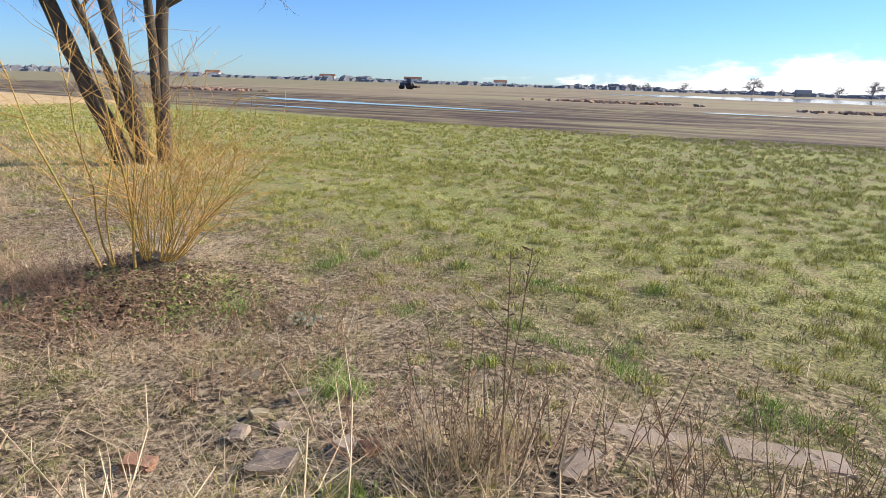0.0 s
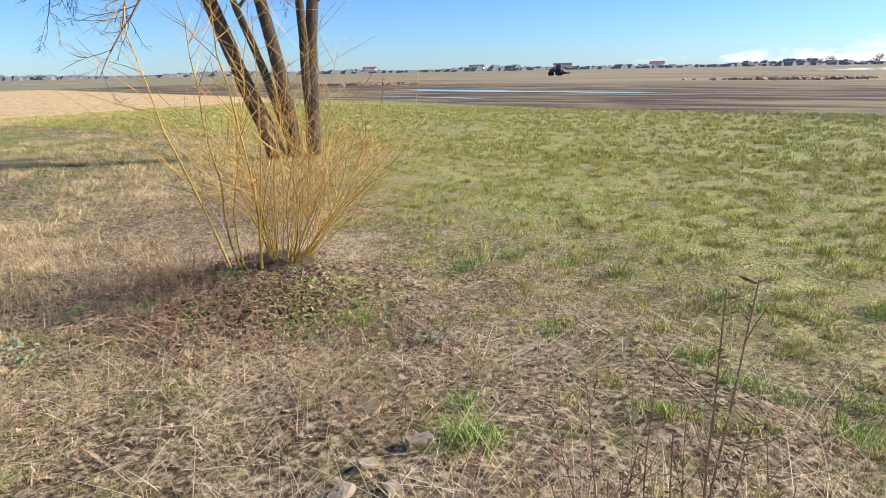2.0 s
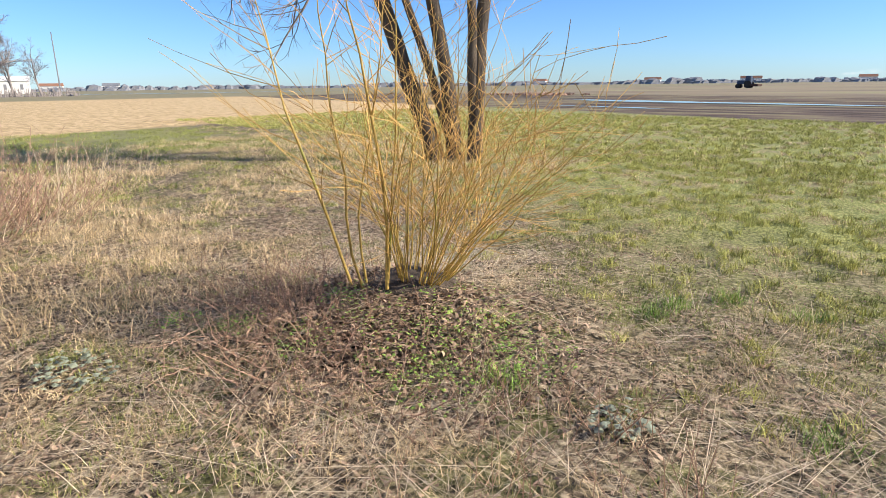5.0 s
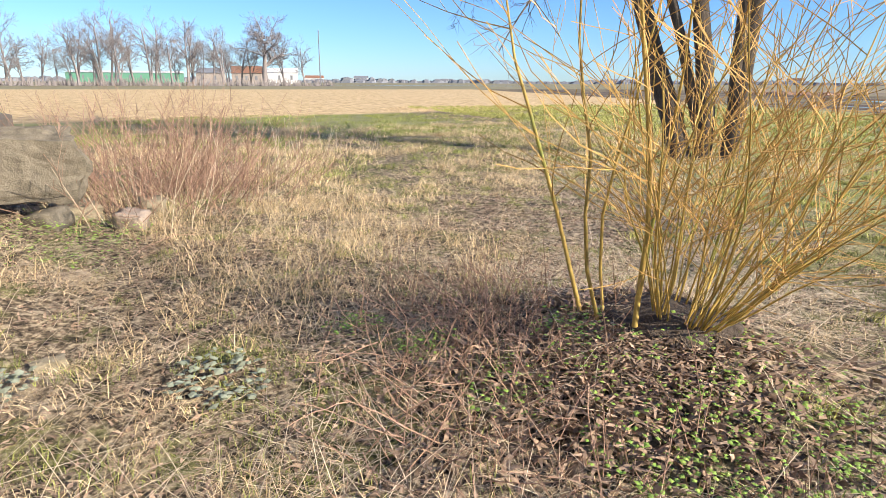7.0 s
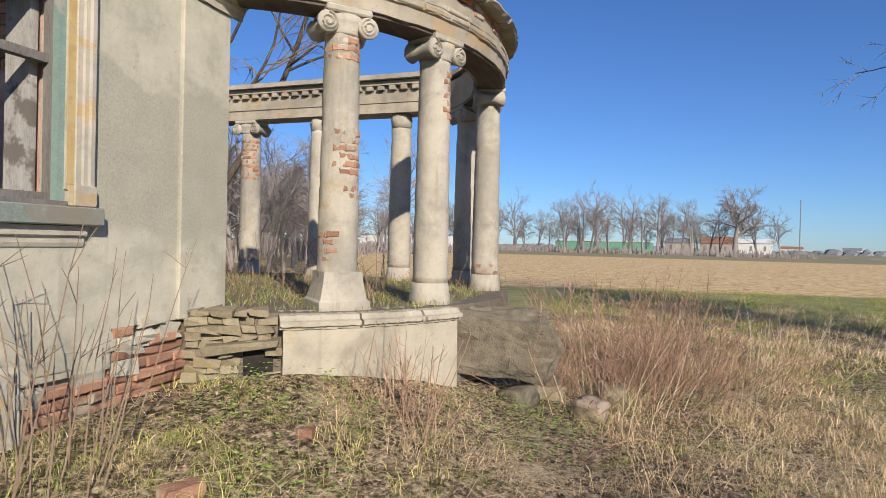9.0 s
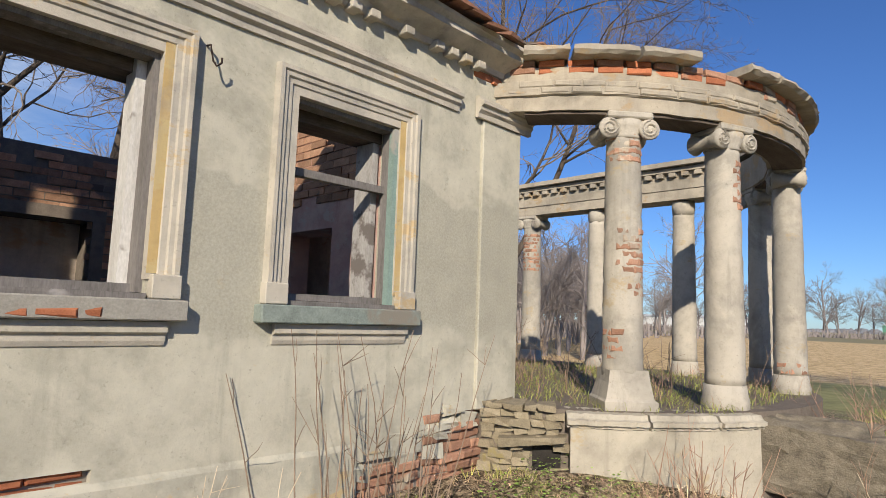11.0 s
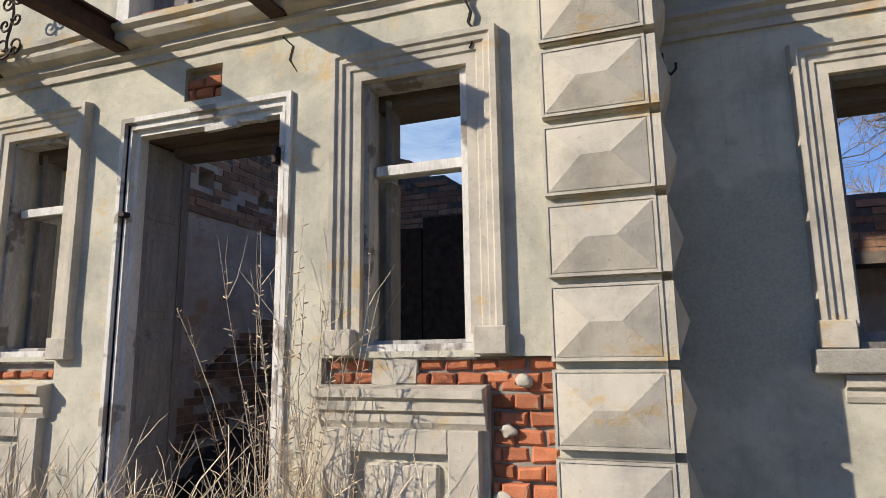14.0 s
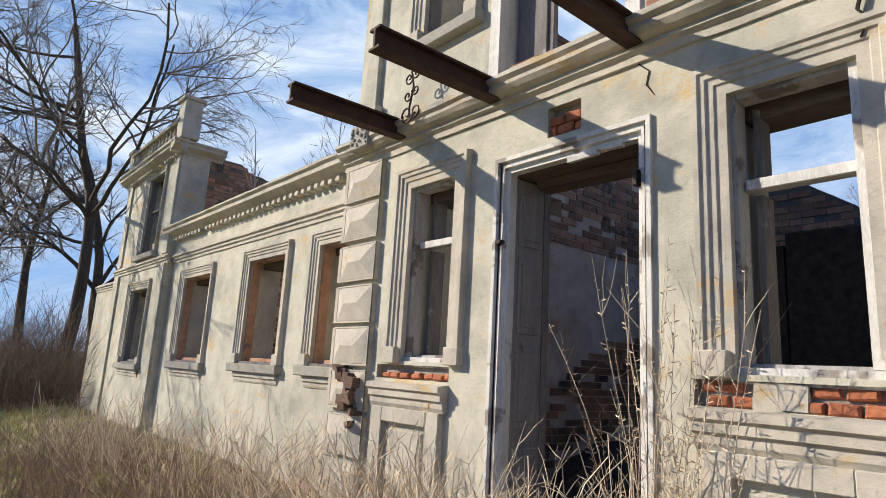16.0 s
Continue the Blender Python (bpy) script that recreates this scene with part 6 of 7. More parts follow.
def shoot(base, way, length, rad, sub):
    V, F = [], []
    pts = bent(base, way, length, 9, rng, 0.11, 0.05)
    tube(V, F, pts, [rad * (1 - 0.75 * k / 9) for k in range(10)], 6)
    for k in range(sub):
        f = rng.uniform(0.22, 0.97)
        i = min(8, int(f * 9))
        p = pts[i].lerp(pts[i + 1], f * 9 - i)
        d = (pts[i + 1] - pts[i]).normalized()
        s = d.cross(Vector((rng.gauss(0, 1), rng.gauss(0, 1), rng.gauss(0, 1)))).normalized()
        q = bent(p, d * 0.6 + s * 0.85, length * rng.uniform(0.12, 0.45), 5, rng, 0.12, 0.05)
        tube(TV, TF, q, [max(0.002, rad * 0.32 * (1 - 0.85 * j / 5)) for j in range(6)], 3)
        if rng.random() < 0.6:
            r = bent(q[2], (q[3] - q[2]).normalized() + Vector((rng.gauss(0, 0.5), rng.gauss(0, 0.5), 0.1)), length * rng.uniform(0.08, 0.2), 3, rng, 0.08, 0.05)
            tube(TV, TF, r, [max(0.0018, rad * 0.16 * (1 - 0.6 * j / 3)) for j in range(4)], 3)
    from_lists("shoot", V, F, "willow", bush, "", True)


view = Vector((3.2, -2.4, 0)).normalized()
acr = Vector((-view.y, view.x, 0))
for base, way, length, rad in (((0.10, -0.28, -0.06), (-0.02, 0.05, 1), 2.6, 0.021), ((-0.10, -0.34, 0.02), (-0.08, -0.03, 1), 2.5, 0.016), ((-0.28, -0.32, 0.0), (-0.46, -0.27, 1), 2.5, 0.019),
                               ((0.0, -0.2, 0), (0.05, 0.05, 1), 2.3, 0.014), ((-0.18, -0.25, 0), (-0.2, -0.2, 1), 2.5, 0.013)):
    shoot(Vector(base), way, length, rad * 0.74, 16)
for k in range(58):
    a = rng.uniform(0, 2 * math.pi)
    lean = rng.uniform(0.10, 0.85)
    base = Vector((0.15 * math.cos(a) + 0.10, 0.15 * math.sin(a) + 0.04, 0.02))
    way = Vector((math.cos(a) * lean + 0.22, math.sin(a) * lean + 0.20, 1))
    shoot(base, way, rng.uniform(1.3, 2.2) * (1.05 - 0.25 * lean), rng.uniform(0.0034, 0.0072), 8)
tagged(from_lists("twig_mass", TV, TF, "willow_tip", bush, "fine reddish side twigs"), kind="stuff")
st = bmesh.new()
bmesh.ops.create_icosphere(st, subdivisions=3, radius=0.3)
for v in st.verts:
    v.co = Vector((v.co.x * 1.25, v.co.y * 1.15, v.co.z * 0.30)) + noise.noise_vector(v.co * 6) * 0.05
part("stump", st, "bark", bush, "dark mouldering stump", True)


# ---- grass, litter and weeds ----
def blades(name, xs, ys, h, w, lean, material, label, seed, lift=0.0, category="grass"):
    """Bent blades, each a strip of its own, in one mesh."""
    g = np.random.default_rng(seed)
    n = len(xs)
    z = height(xs, ys) + lift
    a = g.uniform(0, 2 * np.pi, n)
    la = g.uniform(0, 2 * np.pi, n)
    hh = h * g.uniform(0.45, 1.35, n)
    ll = lean * g.uniform(0.3, 1.5, n)
    ww = w * g.uniform(0.6, 1.3, n)
    sx, sy = np.cos(a) * ww / 2, np.sin(a) * ww / 2
    dx, dy = np.cos(la) * ll * hh, np.sin(la) * ll * hh
    up = hh / np.sqrt(1 + ll ** 2)
    P = np.empty((n, 5, 3))
    P[:, 0] = np.stack([xs - sx, ys - sy, z - 0.01], 1)
    P[:, 1] = np.stack([xs + sx, ys + sy, z - 0.01], 1)
    P[:, 2] = np.stack([xs + dx * 0.35 + sx * 0.8, ys + dy * 0.35 + sy * 0.8, z + up * 0.6], 1)
    P[:, 3] = np.stack([xs + dx * 0.35 - sx * 0.8, ys + dy * 0.35 - sy * 0.8, z + up * 0.6], 1)
    P[:, 4] = np.stack([xs + dx, ys + dy, z + up * 0.95], 1)
    me = bpy.data.meshes.new(name)
    me.vertices.add(n * 5)
    me.vertices.foreach_set("co", P.ravel())
    k = np.arange(n)[:, None] * 5
    loops = np.concatenate([k + 0, k + 1, k + 2, k + 3, k + 3, k + 2, k + 4], 1)
    me.loops.add(n * 7)
    me.loops.foreach_set("vertex_index", loops.ravel().astype(np.int32))
    me.polygons.add(n * 2)
    starts = np.stack([np.arange(n) * 7, np.arange(n) * 7 + 4], 1).ravel()
    me.polygons.foreach_set("loop_start", starts.astype(np.int32))
    me.update(calc_edges=True)
    ob = link(name, me, material)
    return tagged(ob, label, category, kind="stuff")


LAT = np.random.default_rng(77).uniform(0, 1, (64, 64))


def value(x, y):
    xi, yi = np.floor(x).astype(int), np.floor(y).astype(int)
    fx, fy = sm(x - xi), sm(y - yi)
    g = lambda i, j: LAT[(xi + i) % 64, (yi + j) % 64]
    return (g(0, 0) * (1 - fx) + g(1, 0) * fx) * (1 - fy) + (g(0, 1) * (1 - fx) + g(1, 1) * fx) * fy


def field(x, y):
    """A random field between 0 and 1 in patches of a metre and a hand, for clumps."""
    v = 0.5 * value(x * 0.9 + 3.1, y * 0.9 + 7.7) + 0.3 * value(x * 2.3, y * 2.3) + 0.2 * value(x * 5.7, y * 5.7)
    return np.clip((v - 0.28) / 0.44, 0, 1)


def scatter(n, x0, x1, y0, y1, seed, keep=None, clump=0.0, tuft=0, size=0.05):
    g = np.random.default_rng(seed)
    if tuft:
        cx, cy = g.uniform(x0, x1, n // tuft), g.uniform(y0, y1, n // tuft)
        k = np.ones(len(cx), bool) if keep is None else keep(cx, cy) > g.uniform(0, 1, len(cx))
        cx, cy = cx[k], cy[k]
        x = np.repeat(cx, tuft) + g.normal(0, size, len(cx) * tuft)
        y = np.repeat(cy, tuft) + g.normal(0, size, len(cy) * tuft)
    else:
        x, y = g.uniform(x0, x1, n), g.uniform(y0, y1, n)
        if keep is not None:
            k = keep(x, y) > g.uniform(0, 1, n)
            x, y = x[k], y[k]
    clear = (y > YF + 0.08) | (x < XL - 0.06) & (y > YB + 0.04) | (x > XR + 0.06) & (y > YB + 0.04)
    clear &= ~((np.hypot(x - CX, y - CY) < 3.22) & (y > -3)) & ~((x < -7.2) & (y < -0.8) & (x > -12))
    return x[clear], y[clear]


def mead(x, y):
    return sm((y + 0.45 * x - 2.4) / 6.5)


near_dry = lambda x, y: (1 - mead(x, y)) * (0.05 + 0.95 * field(x * 1.6, y * 1.6) ** 2)
near_green = lambda x, y: (0.04 + 0.96 * field(y * 0.9 + 13, x * 0.8) ** 2.5) * (1 - 0.5 * mead(x, y)) * np.where(x < -6, 0.35, 1.0)
tuss = lambda x, y: 0.25 + 0.75 * field(x * 1.9 + 9, y * 1.9) ** 1.6
blades("dry_grass", *scatter(260000, -12, 5, -0.6, 9, 1, near_dry, tuft=34, size=0.07), 0.075, 0.0034, 1.6, "straw", "matted dry grass, straw-coloured and short", 2)
blades("short_grass", *scatter(330000, -12, 5, -0.6, 9, 3, near_green, tuft=34, size=0.055), 0.05, 0.004, 0.8, "meadow_blade", "short fresh green grass between litter", 4)
blades("flat_straw", *scatter(90000, -11, 5, -0.6, 8, 5, near_dry, tuft=4, size=0.1), 0.15, 0.0035, 6.0, "pale_stem", "flattened dead stems on the soil", 6)
blades("leaf_litter", *scatter(150000, -10, 5, -0.5, 8, 7, lambda x, y: (1 - mead(x, y)) * (0.1 + 0.9 * (1 - field(x, y)))), 0.028, 0.02, 3.0, "litter", "brown fallen leaves on the soil", 8, category="leaves")
blades("meadow_grass", *scatter(640000, -16, 14, 2.5, 16, 9, lambda x, y: mead(x, y) * tuss(x, y), tuft=46, size=0.042), 0.085, 0.006, 0.9, "green_blade", "green meadow grass in tussocks", 10)
blades("meadow_straw", *scatter(260000, -16, 13, 2.5, 16, 11, lambda x, y: mead(x, y) * tuss(x + 7, y + 3) * 0.8, tuft=40, size=0.07), 0.05, 0.006, 1.6, "straw", "dry tussocks in the meadow", 12)
blades("far_meadow_grass", *scatter(420000, -36, 26, 14, 31, 13, lambda x, y: tuss(x * 0.6, y * 0.6), tuft=26, size=0.055), 0.12, 0.015, 1.0, "green_blade", "green meadow tussocks further out", 14)
blades("far_meadow_straw", *scatter(130000, -36, 26, 12, 31, 33, lambda x, y: tuss(x * 0.6 + 5, y * 0.6), tuft=22, size=0.07), 0.09, 0.015, 1.5, "straw", "dry tussocks further out in the meadow", 34)
blades("west_grass", *scatter(120000, -22, -9, 1.0, 16, 15, lambda x, y: 0.05 + 0.95 * field(x * 1.5, y * 1.5) ** 2, tuft=24, size=0.12), 0.15, 0.008, 1.4, "straw", "dry grass west of the porch", 16)
blades("west_green", *scatter(110000, -29, -11, 0.0, 16, 17, lambda x, y: 0.05 + 0.95 * field(x * 1.5 + 5, y * 1.5) ** 2, tuft=24, size=0.13), 0.09, 0.012, 1.0, "meadow_blade", "green strip before the stubble", 18)
# taller standing dead grass
blades("tall_dry_grass", *scatter(15000, -12, -5.4, 0.6, 5.0, 19, lambda x, y: field(x * 0.8 + 4, y * 0.8) ** 2, tuft=22, size=0.10), 0.20, 0.004, 0.9, "straw", "tufts of tall dead grass", 20)
blades("wall_grass", *scatter(8000, -1.6, 9, YF + 0.1, 1.5, 21, None, tuft=16, size=0.12), 0.26, 0.0042, 1.1, "litter", "tall dead grass in front of the house", 22)
blades("wall_grass_green", *scatter(16000, -7, 9, YB + 0.1, 1.6, 23, lambda x, y: field(x * 1.2, y), tuft=18, size=0.07), 0.10, 0.006, 0.8, "green_blade", "green grass at the wall's foot", 24)
gp = np.random.default_rng(25)
px, py = gp.uniform(-11.8, -7.3, 9000), gp.uniform(-5, 0.9, 9000)
kk = np.hypot(px - CX, py - CY) < 3.06
kk |= (py < -1.9) & (px > -11.9)
bl2 = blades("porch_grass", px[kk], py[kk], 0.09, 0.006, 1.1, "meadow_blade", "green grass growing on the porch floor", 26)
co = np.empty(len(bl2.data.vertices) * 3)
bl2.data.vertices.foreach_get("co", co)
co = co.reshape(-1, 3)
low = np.repeat(height(px[kk], py[kk]), 5)
co[:, 2] += 0.40 - low
bl2.data.vertices.foreach_set("co", co.ravel())
px, py = gp.uniform(-11.8, -7.3, 1500), gp.uniform(-6, 0.9, 1500)
kk = (np.hypot(px - CX, py - CY) < 2.9) | (py < -1.9) & (px > -11.9)
bl3 = blades("porch_straw", px[kk], py[kk], 0.26, 0.005, 0.9, "bramble", "tall dead stems on the porch floor", 27)
co = np.empty(len(bl3.data.vertices) * 3)
bl3.data.vertices.foreach_get("co", co)
co = co.reshape(-1, 3)
co[:, 2] += 0.40 - np.repeat(height(px[kk], py[kk]), 5)
bl3.data.vertices.foreach_set("co", co.ravel())


def leafy(name, spots, count, spread_r, size, material, label, seed, tall=0.12):
    """Low herbs: small folded leaves on short stalks."""
    rng = random.Random(seed)
    V, F = [], []
    for sx, sy, sr in spots:
        for k in range(int(count * sr)):
            a, r = rng.uniform(0, 6.28), spread_r * sr * math.sqrt(rng.random())
            x, y = sx + r * math.cos(a), sy + r * math.sin(a)
            z = gz(x, y) + rng.uniform(0.01, tall)
            b = rng.uniform(0, 6.28)
            s = size * rng.uniform(0.6, 1.3)
            u, w = Vector((math.cos(b), math.sin(b), rng.uniform(-0.3, 0.5))).normalized() * s, Vector((-math.sin(b), math.cos(b), rng.uniform(-0.3, 0.3))) * s * 0.5
            c = Vector((x, y, z))
            k0 = len(V)
            V.extend([c, c + u * 0.45 + w, c + u + Vector((0, 0, -0.1 * s)), c + u * 0.45 - w, c + u * 0.5 + Vector((0, 0, 0.12 * s))])
            F.extend([(k0, k0 + 1, k0 + 4), (k0 + 1, k0 + 2, k0 + 4), (k0 + 2, k0 + 3, k0 + 4), (k0 + 3, k0, k0 + 4)])
    ob = from_lists(name, V, F, material)
    return tagged(ob, label, "plants", kind="stuff")


leafy("green_herbs", ((-4.15, 5.0, 1.0), (-3.75, 4.75, 0.9), (-4.55, 4.45, 0.45), (-4.85, 4.5, 0.4), (-4.55, 4.0, 0.4), (-3.6, 4.3, 0.6), (-5.15, 3.85, 0.35), (-5.7, 3.6, 0.35), (-4.0, 4.35, 0.6), (-3.4, 4.9, 0.6)), 300, 0.5, 0.022, "leaf", "fresh green ground herbs round the bush", 51, 0.09)
leafy("green_herbs_porch", ((-7.9, 1.7, 1.0), (-8.6, 1.9, 0.9), (-6.9, 0.6, 0.7), (-6.4, 0.2, 0.6), (-7.1, -0.2, 0.4), (-5.2, 1.2, 0.5), (-5.9, 0.9, 0.6), (-9.9, 2.6, 0.8), (-4.0, 0.6, 0.6)), 380, 0.6, 0.024, "leaf", "green herbs near the porch", 52)
leafy("grey_herbs", ((-5.25, 2.85, 0.8), (-2.7, 4.7, 0.5), (-4.6, 1.4, 0.6), (-5.5, 1.9, 0.5)), 120, 0.3, 0.045, "grey_leaf", "pale grey-green mullein-like leaves", 53, 0.08)
rngt = random.Random(54)
gs = [(rngt.uniform(-3.5, 3), rngt.uniform(2.4, 7)) for _ in range(26)]
tx, ty = [], []
for sx, sy in gs + [(-1.7, 3.6), (-1.72, 3.62), (-0.9, 5.3), (-0.3, 5.0), (1.2, 4.3), (2.0, 4.5), (0.9, 4.2)]:
    for k in range(130):
        tx.append(sx + rngt.gauss(0, 0.09))
        ty.append(sy + rngt.gauss(0, 0.07))
blades("bright_tufts", np.array(tx), np.array(ty), 0.11, 0.005, 0.8, "leaf", "bright green grass tufts", 55)


def stems(name, spots, label, material, seed, n, tall, thick, lean=0.12, sub=3, wild=0.05, category="weeds", radius=0.12, buds=False):
    """A clump of upright weed stems with a few side twigs."""
    rng = random.Random(seed)
    for sx, sy in spots:
        V, F = [], []
        split = n <= 24
        if split:
            top = thing(name, label, category, at=(sx, sy, gz(sx, sy)))
        for k in range(n):
            x, y = rng.gauss(0, radius), rng.gauss(0, radius)
            L = tall * rng.uniform(0.45, 1.1)
            pts = bent((x, y, -0.06), (rng.gauss(0, lean) + x, rng.gauss(0, lean) + y, 1), L, 6, rng, wild, 0.02)
            tube(V, F, pts, [thick * (1 - 0.6 * j / 6) for j in range(7)], 4)
            for j in range(sub):
                i = rng.randint(2, 5)
                q = bent(pts[i], Vector((rng.gauss(0, 0.6), rng.gauss(0, 0.6), 0.8)), L * rng.uniform(0.08, 0.25), 3, rng, 0.1)
                tube(V, F, q, [thick * 0.5, thick * 0.4, thick * 0.35, thick * 0.2], 3)
            if buds:
                for j in range(14):
                    i = rng.randint(2, 5)
                    p = pts[i].lerp(pts[i + 1], rng.random())
                    q = p + Vector((rng.gauss(0, 1), rng.gauss(0, 1), 0.6)) * 0.012
                    tube(V, F, [p, q, q + (q - p) * 0.6], [thick * 0.4, thick * 1.2, thick * 0.2], 3)
            if split:
                from_lists("stem", V, F, material, top)
                V, F = [], []
        if not split:
            ob = from_lists(name, V, F, material)
            ob.location = (sx, sy, gz(sx, sy))
            tagged(ob, label, category, kind="stuff")


stems("weed_clump", ((-0.66, 2.98),), "clump of upright dead weed stems with a tall budded stalk", "dark_stem", 61, 24, 0.72, 0.0042, 0.14, 3, radius=0.15, buds=True)
stems("weed_clump", ((-0.52, 2.98),), "tall single dead stalk", "dark_stem", 62, 2, 1.15, 0.0055, 0.05, 2, radius=0.02, buds=True)
stems("weed_clump", ((-0.75, 2.95), (-0.55, 2.9)), "pale dead grass stems round the weed clump", "pale_stem", 63, 110, 0.45, 0.0028, 0.30, 0, radius=0.16)
stems("weed_clump", ((-1.15, 2.95), (-0.95, 3.35)), "thin dead weed with fine branching", "bramble", 64, 18, 0.6, 0.0030, 0.35, 6, radius=0.14)
stems("weed_clump", ((0.9, 2.8), (1.35, 2.85), (0.6, 3.0), (1.0, 3.2), (0.3, 2.9), (1.5, 3.3), (0.0, 3.3), (-0.3, 3.1)), "dead brown stalks standing in the grass", "dark_stem", 65, 12, 0.55, 0.0036, 0.22, 5, radius=0.2)
stems("weed_clump", ((-2.45, 3.35), (-2.1, 4.2), (-2.3, 3.6), (-2.8, 4.6)), "reddish dead weed with fine branching", "bramble", 66, 16, 0.6, 0.0028, 0.4, 5, radius=0.14)
# dark switches at the west wall
stems("wall_switches", ((-5.15, 0.0), (-5.42, -0.05), (-5.0, -0.15)), "dark thin leafless switches in front of the wall", "dark_stem", 67, 9, 1.25, 0.0065, 0.10, 2, radius=0.12)
stems("wall_switches", ((-4.25, -0.2), (-4.0, -0.25)), "thin pale switches in front of the wall", "pale_stem", 68, 7, 0.75, 0.004, 0.2, 4, radius=0.14)
stems("wall_switches", ((-7.25, 0.95), (-7.15, 1.15)), "reddish leafless switches before the plinth", "bramble", 69, 16, 0.75, 0.005, 0.28, 3, radius=0.1)
stems("porch_switches", ((-8.3, -1.2), (-9.2, -1.6), (-10.2, -2.4), (-8.4, -2.6), (-9.4, -0.2)), "tangle of dark bushes on the porch", "dark_stem", 70, 16, 1.5, 0.006, 0.25, 6, radius=0.3)
# brambles beyond the porch
stems("bramble_thicket", ((-10.3, 2.3), (-10.0, 2.9), (-10.9, 2.6), (-9.8, 1.9), (-11.3, 3.2)), "reddish-brown bramble thicket among tall dead grass", "bramble", 71, 90, 1.45, 0.0045, 0.55, 6, 0.14, radius=0.45)
stems("tall_stalks", ((-9.4, 2.2), (-8.8, 2.5), (-10.6, 3.6), (-12.0, 4.2), (-13.5, 4.5), (-11.5, 2.0), (-12.8, 3.0), (-14.5, 5.5)), "pale upright dead stalks", "pale_stem", 72, 12, 0.95, 0.0042, 0.10, 1, radius=0.4)
stems("dead_undergrowth", ((-5.2, 4.2), (-5.6, 4.5), (-5.0, 4.0), (-5.9, 4.9), (-4.5, 4.1)), "fallen pale twigs round the stump", "bramble", 73, 60, 0.42, 0.0026, 1.3, 3, 0.16, radius=0.3)
stems("dead_undergrowth", ((-4.3, 4.25), (-3.9, 4.4), (-3.5, 4.6), (-4.7, 4.35), (-4.0, 4.0), (-3.2, 4.3)), "thin reddish dead stalks by the bush", "bramble", 74, 48, 0.28, 0.0030, 0.7, 4, radius=0.25)
# tangle before the doorway and along the wing
xs = [(-1.3, 0.55), (-0.6, 0.5), (-0.2, 0.6), (0.3, 0.55), (0.8, 0.6), (1.2, 0.45), (1.7, 0.5), (2.4, 0.5), (0.0, 0.9), (0.6, 0.95), (-0.9, 0.9)]
stems("bramble_tangle", xs, "pale dry bramble canes arching in front of the house", "pale_stem", 75, 75, 0.95, 0.0046, 0.75, 5, 0.19, radius=0.30)
stems("bramble_tangle", ((3.2, 0.2), (3.9, 0.4), (4.8, 0.3), (5.6, 0.6), (6.6, 0.5), (7.8, 0.7), (9.0, 0.6)), "dry weed stems along the wing wall", "pale_stem", 76, 60, 1.05, 0.0048, 0.35, 5, 0.1, radius=0.4)
stems("weed_stalks", ((1.6, 1.6), (2.3, 1.9), (3.2, 2.2), (4.4, 2.4), (5.6, 2.6), (1.0, 1.4), (2.9, 1.4), (4.0, 1.6)), "brown standing weeds before the house", "bramble", 77, 20, 0.95, 0.0046, 0.2, 6, radius=0.35)
stems("hedge_shrub", ((17.2, 0.6), (18.5, 1.2), (20, 0.2), (21, 1.5), (16.4, -0.2), (23, 0.8), (19.6, -1.6), (22, -1.0), (18.0, -0.4), (20.5, 1.0), (25, 1.4), (26, 0.0), (17.6, 1.3)), "dense leafless shrubs at the garden edge", "dark_stem", 78, 120, 3.0, 0.010, 0.5, 7, 0.14, radius=0.7)
stems("climber", ((-0.46, 0.02), (-0.52, 0.03)), "dry climbing vine on the wall", "dark_stem", 79, 4, 1.8, 0.003, 0.03, 6, 0.09, radius=0.08, buds=True)
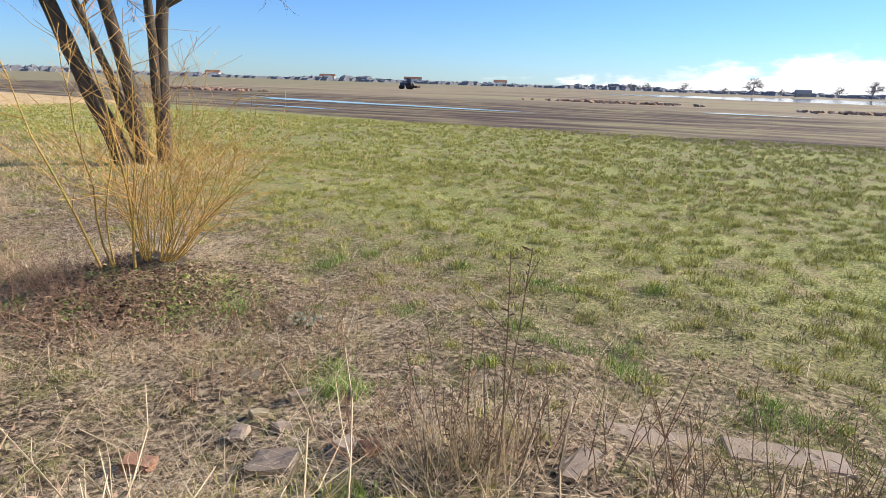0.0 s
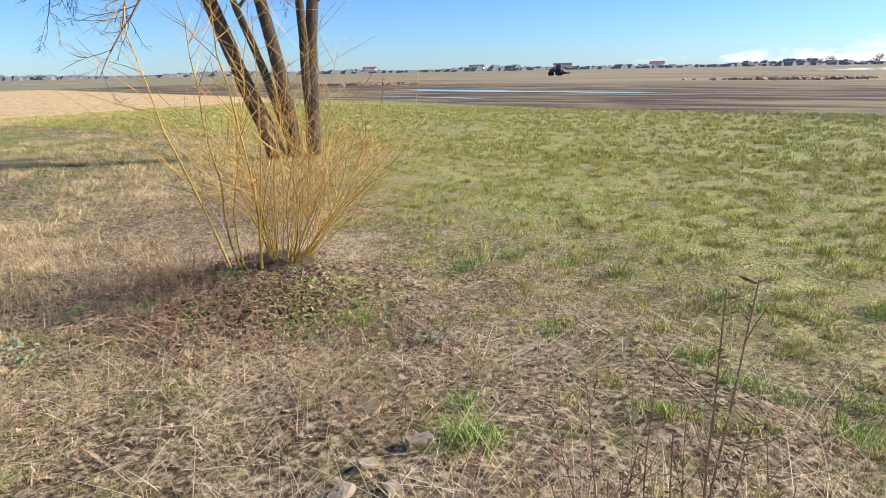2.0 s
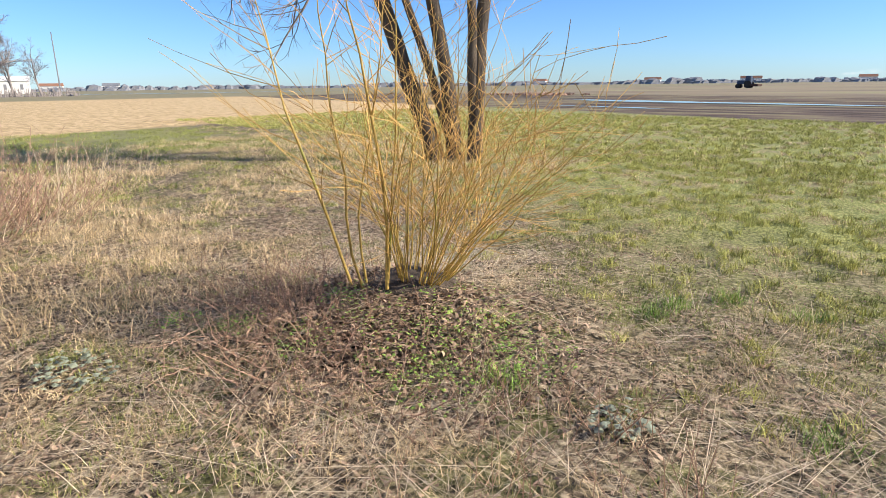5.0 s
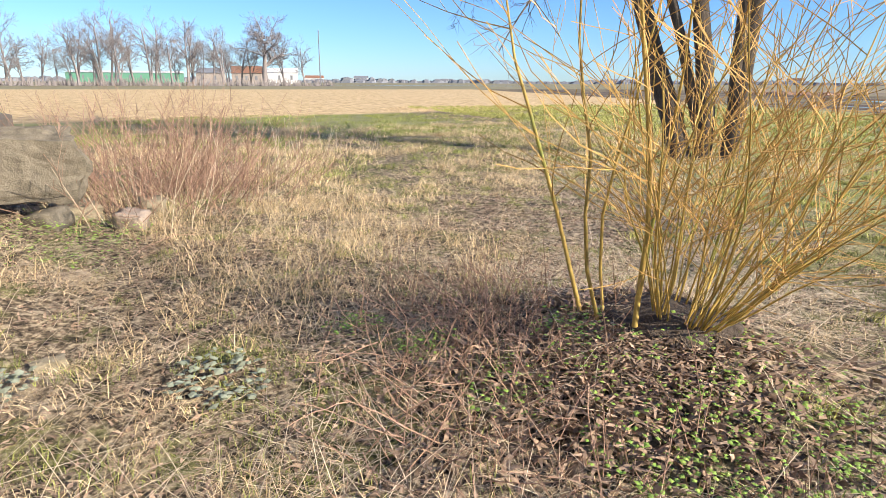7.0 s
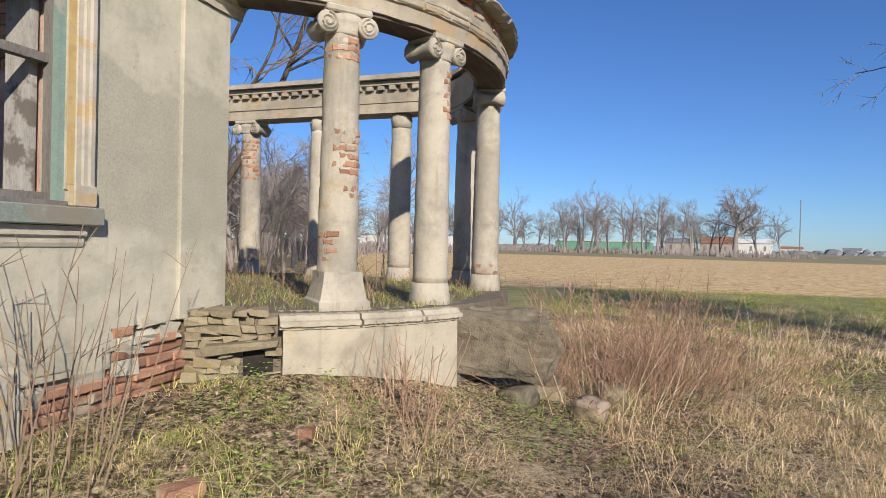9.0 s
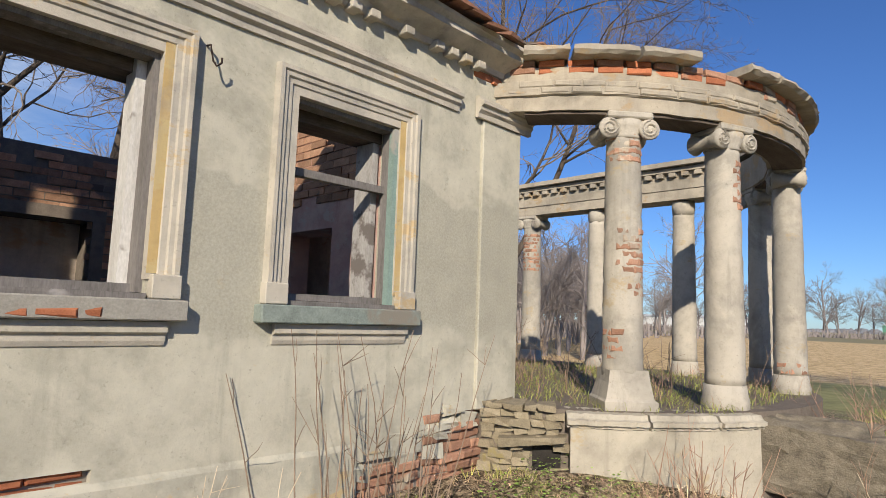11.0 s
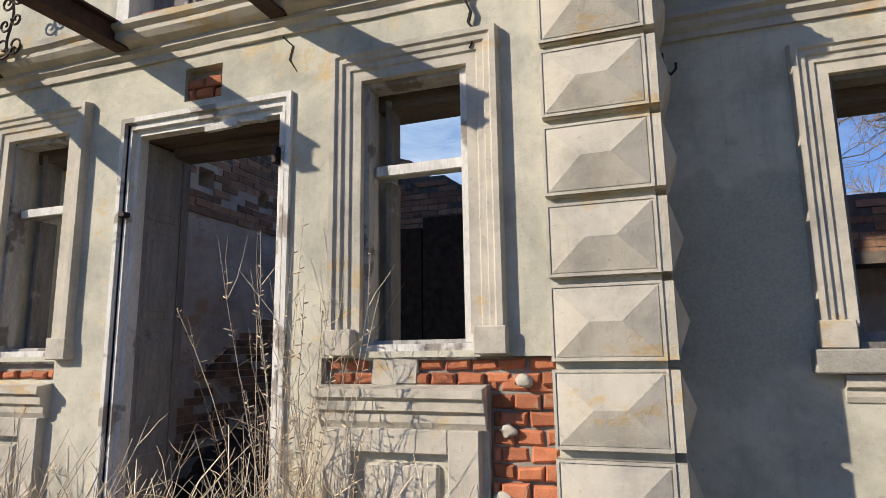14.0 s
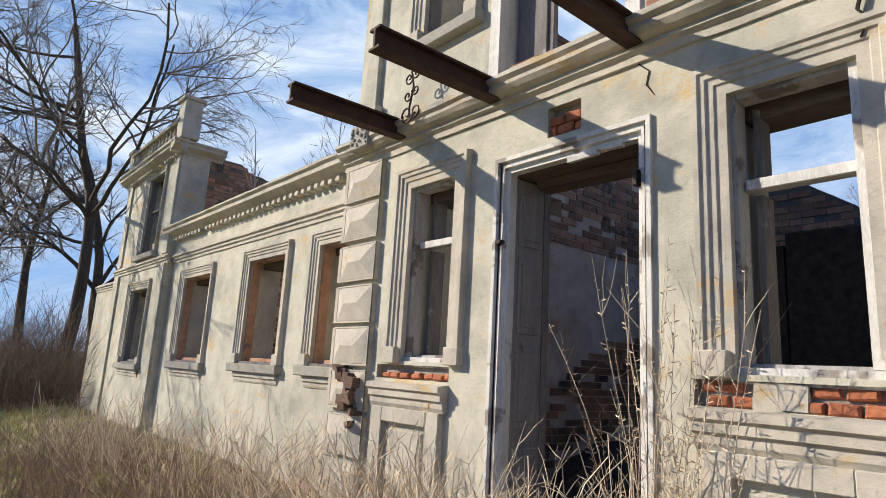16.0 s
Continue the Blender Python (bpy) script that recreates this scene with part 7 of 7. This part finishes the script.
stems("wall_climber", ((-0.52, 0.06), (-0.80, 0.10), (-0.66, 0.12)), "pale dry climbing stems with seed heads before the wall", "pale_stem", 81, 12, 1.75, 0.0034, 0.07, 4, 0.07, radius=0.07, buds=True)
blades("door_grass", *scatter(9000, -1.7, 3.2, YF + 0.12, 1.3, 83, None, tuft=26, size=0.10), 0.26, 0.0045, 1.3, "straw", "tangled dead grass before the doorway", 84)
blades("door_green", *scatter(9000, -2.2, 9.0, 0.6, 2.6, 85, lambda x, y: field(x * 1.5, y * 1.5), tuft=26, size=0.08), 0.12, 0.006, 0.9, "green_blade", "green grass coming through before the house", 86)
blades("yard_grass", *scatter(90000, 4.5, 20, -0.4, 6.0, 87, lambda x, y: 0.1 + 0.9 * field(x, y) ** 2, tuft=24, size=0.10), 0.10, 0.008, 0.9, "green_blade", "short green grass in the yard", 88)
blades("yard_straw", *scatter(60000, 4.5, 18, -0.4, 6.0, 89, lambda x, y: 0.1 + 0.9 * field(x + 6, y + 2) ** 2, tuft=24, size=0.12), 0.16, 0.006, 1.4, "litter", "brown withered grass in the yard", 90)
stems("yard_weeds", ((3.6, 1.2), (4.6, 1.6), (5.4, 1.3), (6.4, 1.8), (7.4, 1.4), (8.6, 1.9), (9.8, 1.5), (11, 1.8), (12.4, 1.6), (2.6, 1.2), (3.0, 2.0), (5.0, 2.3), (7.0, 2.6)), "brown withered weeds standing in the yard", "dark_stem", 92, 34, 0.95, 0.0044, 0.28, 6, radius=0.4)
def ring_of(n, cx, cy, rad, seed):
    g = np.random.default_rng(seed)
    a, q = g.uniform(0, 2 * np.pi, n), rad * 0.55 * np.abs(g.normal(0, 1, n))
    return cx + q * np.cos(a), cy + q * np.sin(a)


blades("bush_litter", *ring_of(4500, -4.45, 4.55, 1.0, 95), 0.042, 0.032, 2.2, "litter", "dark brown leaves heaped round the stump", 96, 0.015, "leaves")
stems("fallen_twigs", ((-4.9, 4.0), (-5.3, 4.3), (-4.1, 3.9), (-5.7, 4.0)), "dead twigs lying round the stump", "bramble", 97, 40, 0.62, 0.0034, 1.6, 2, 0.14, radius=0.35)
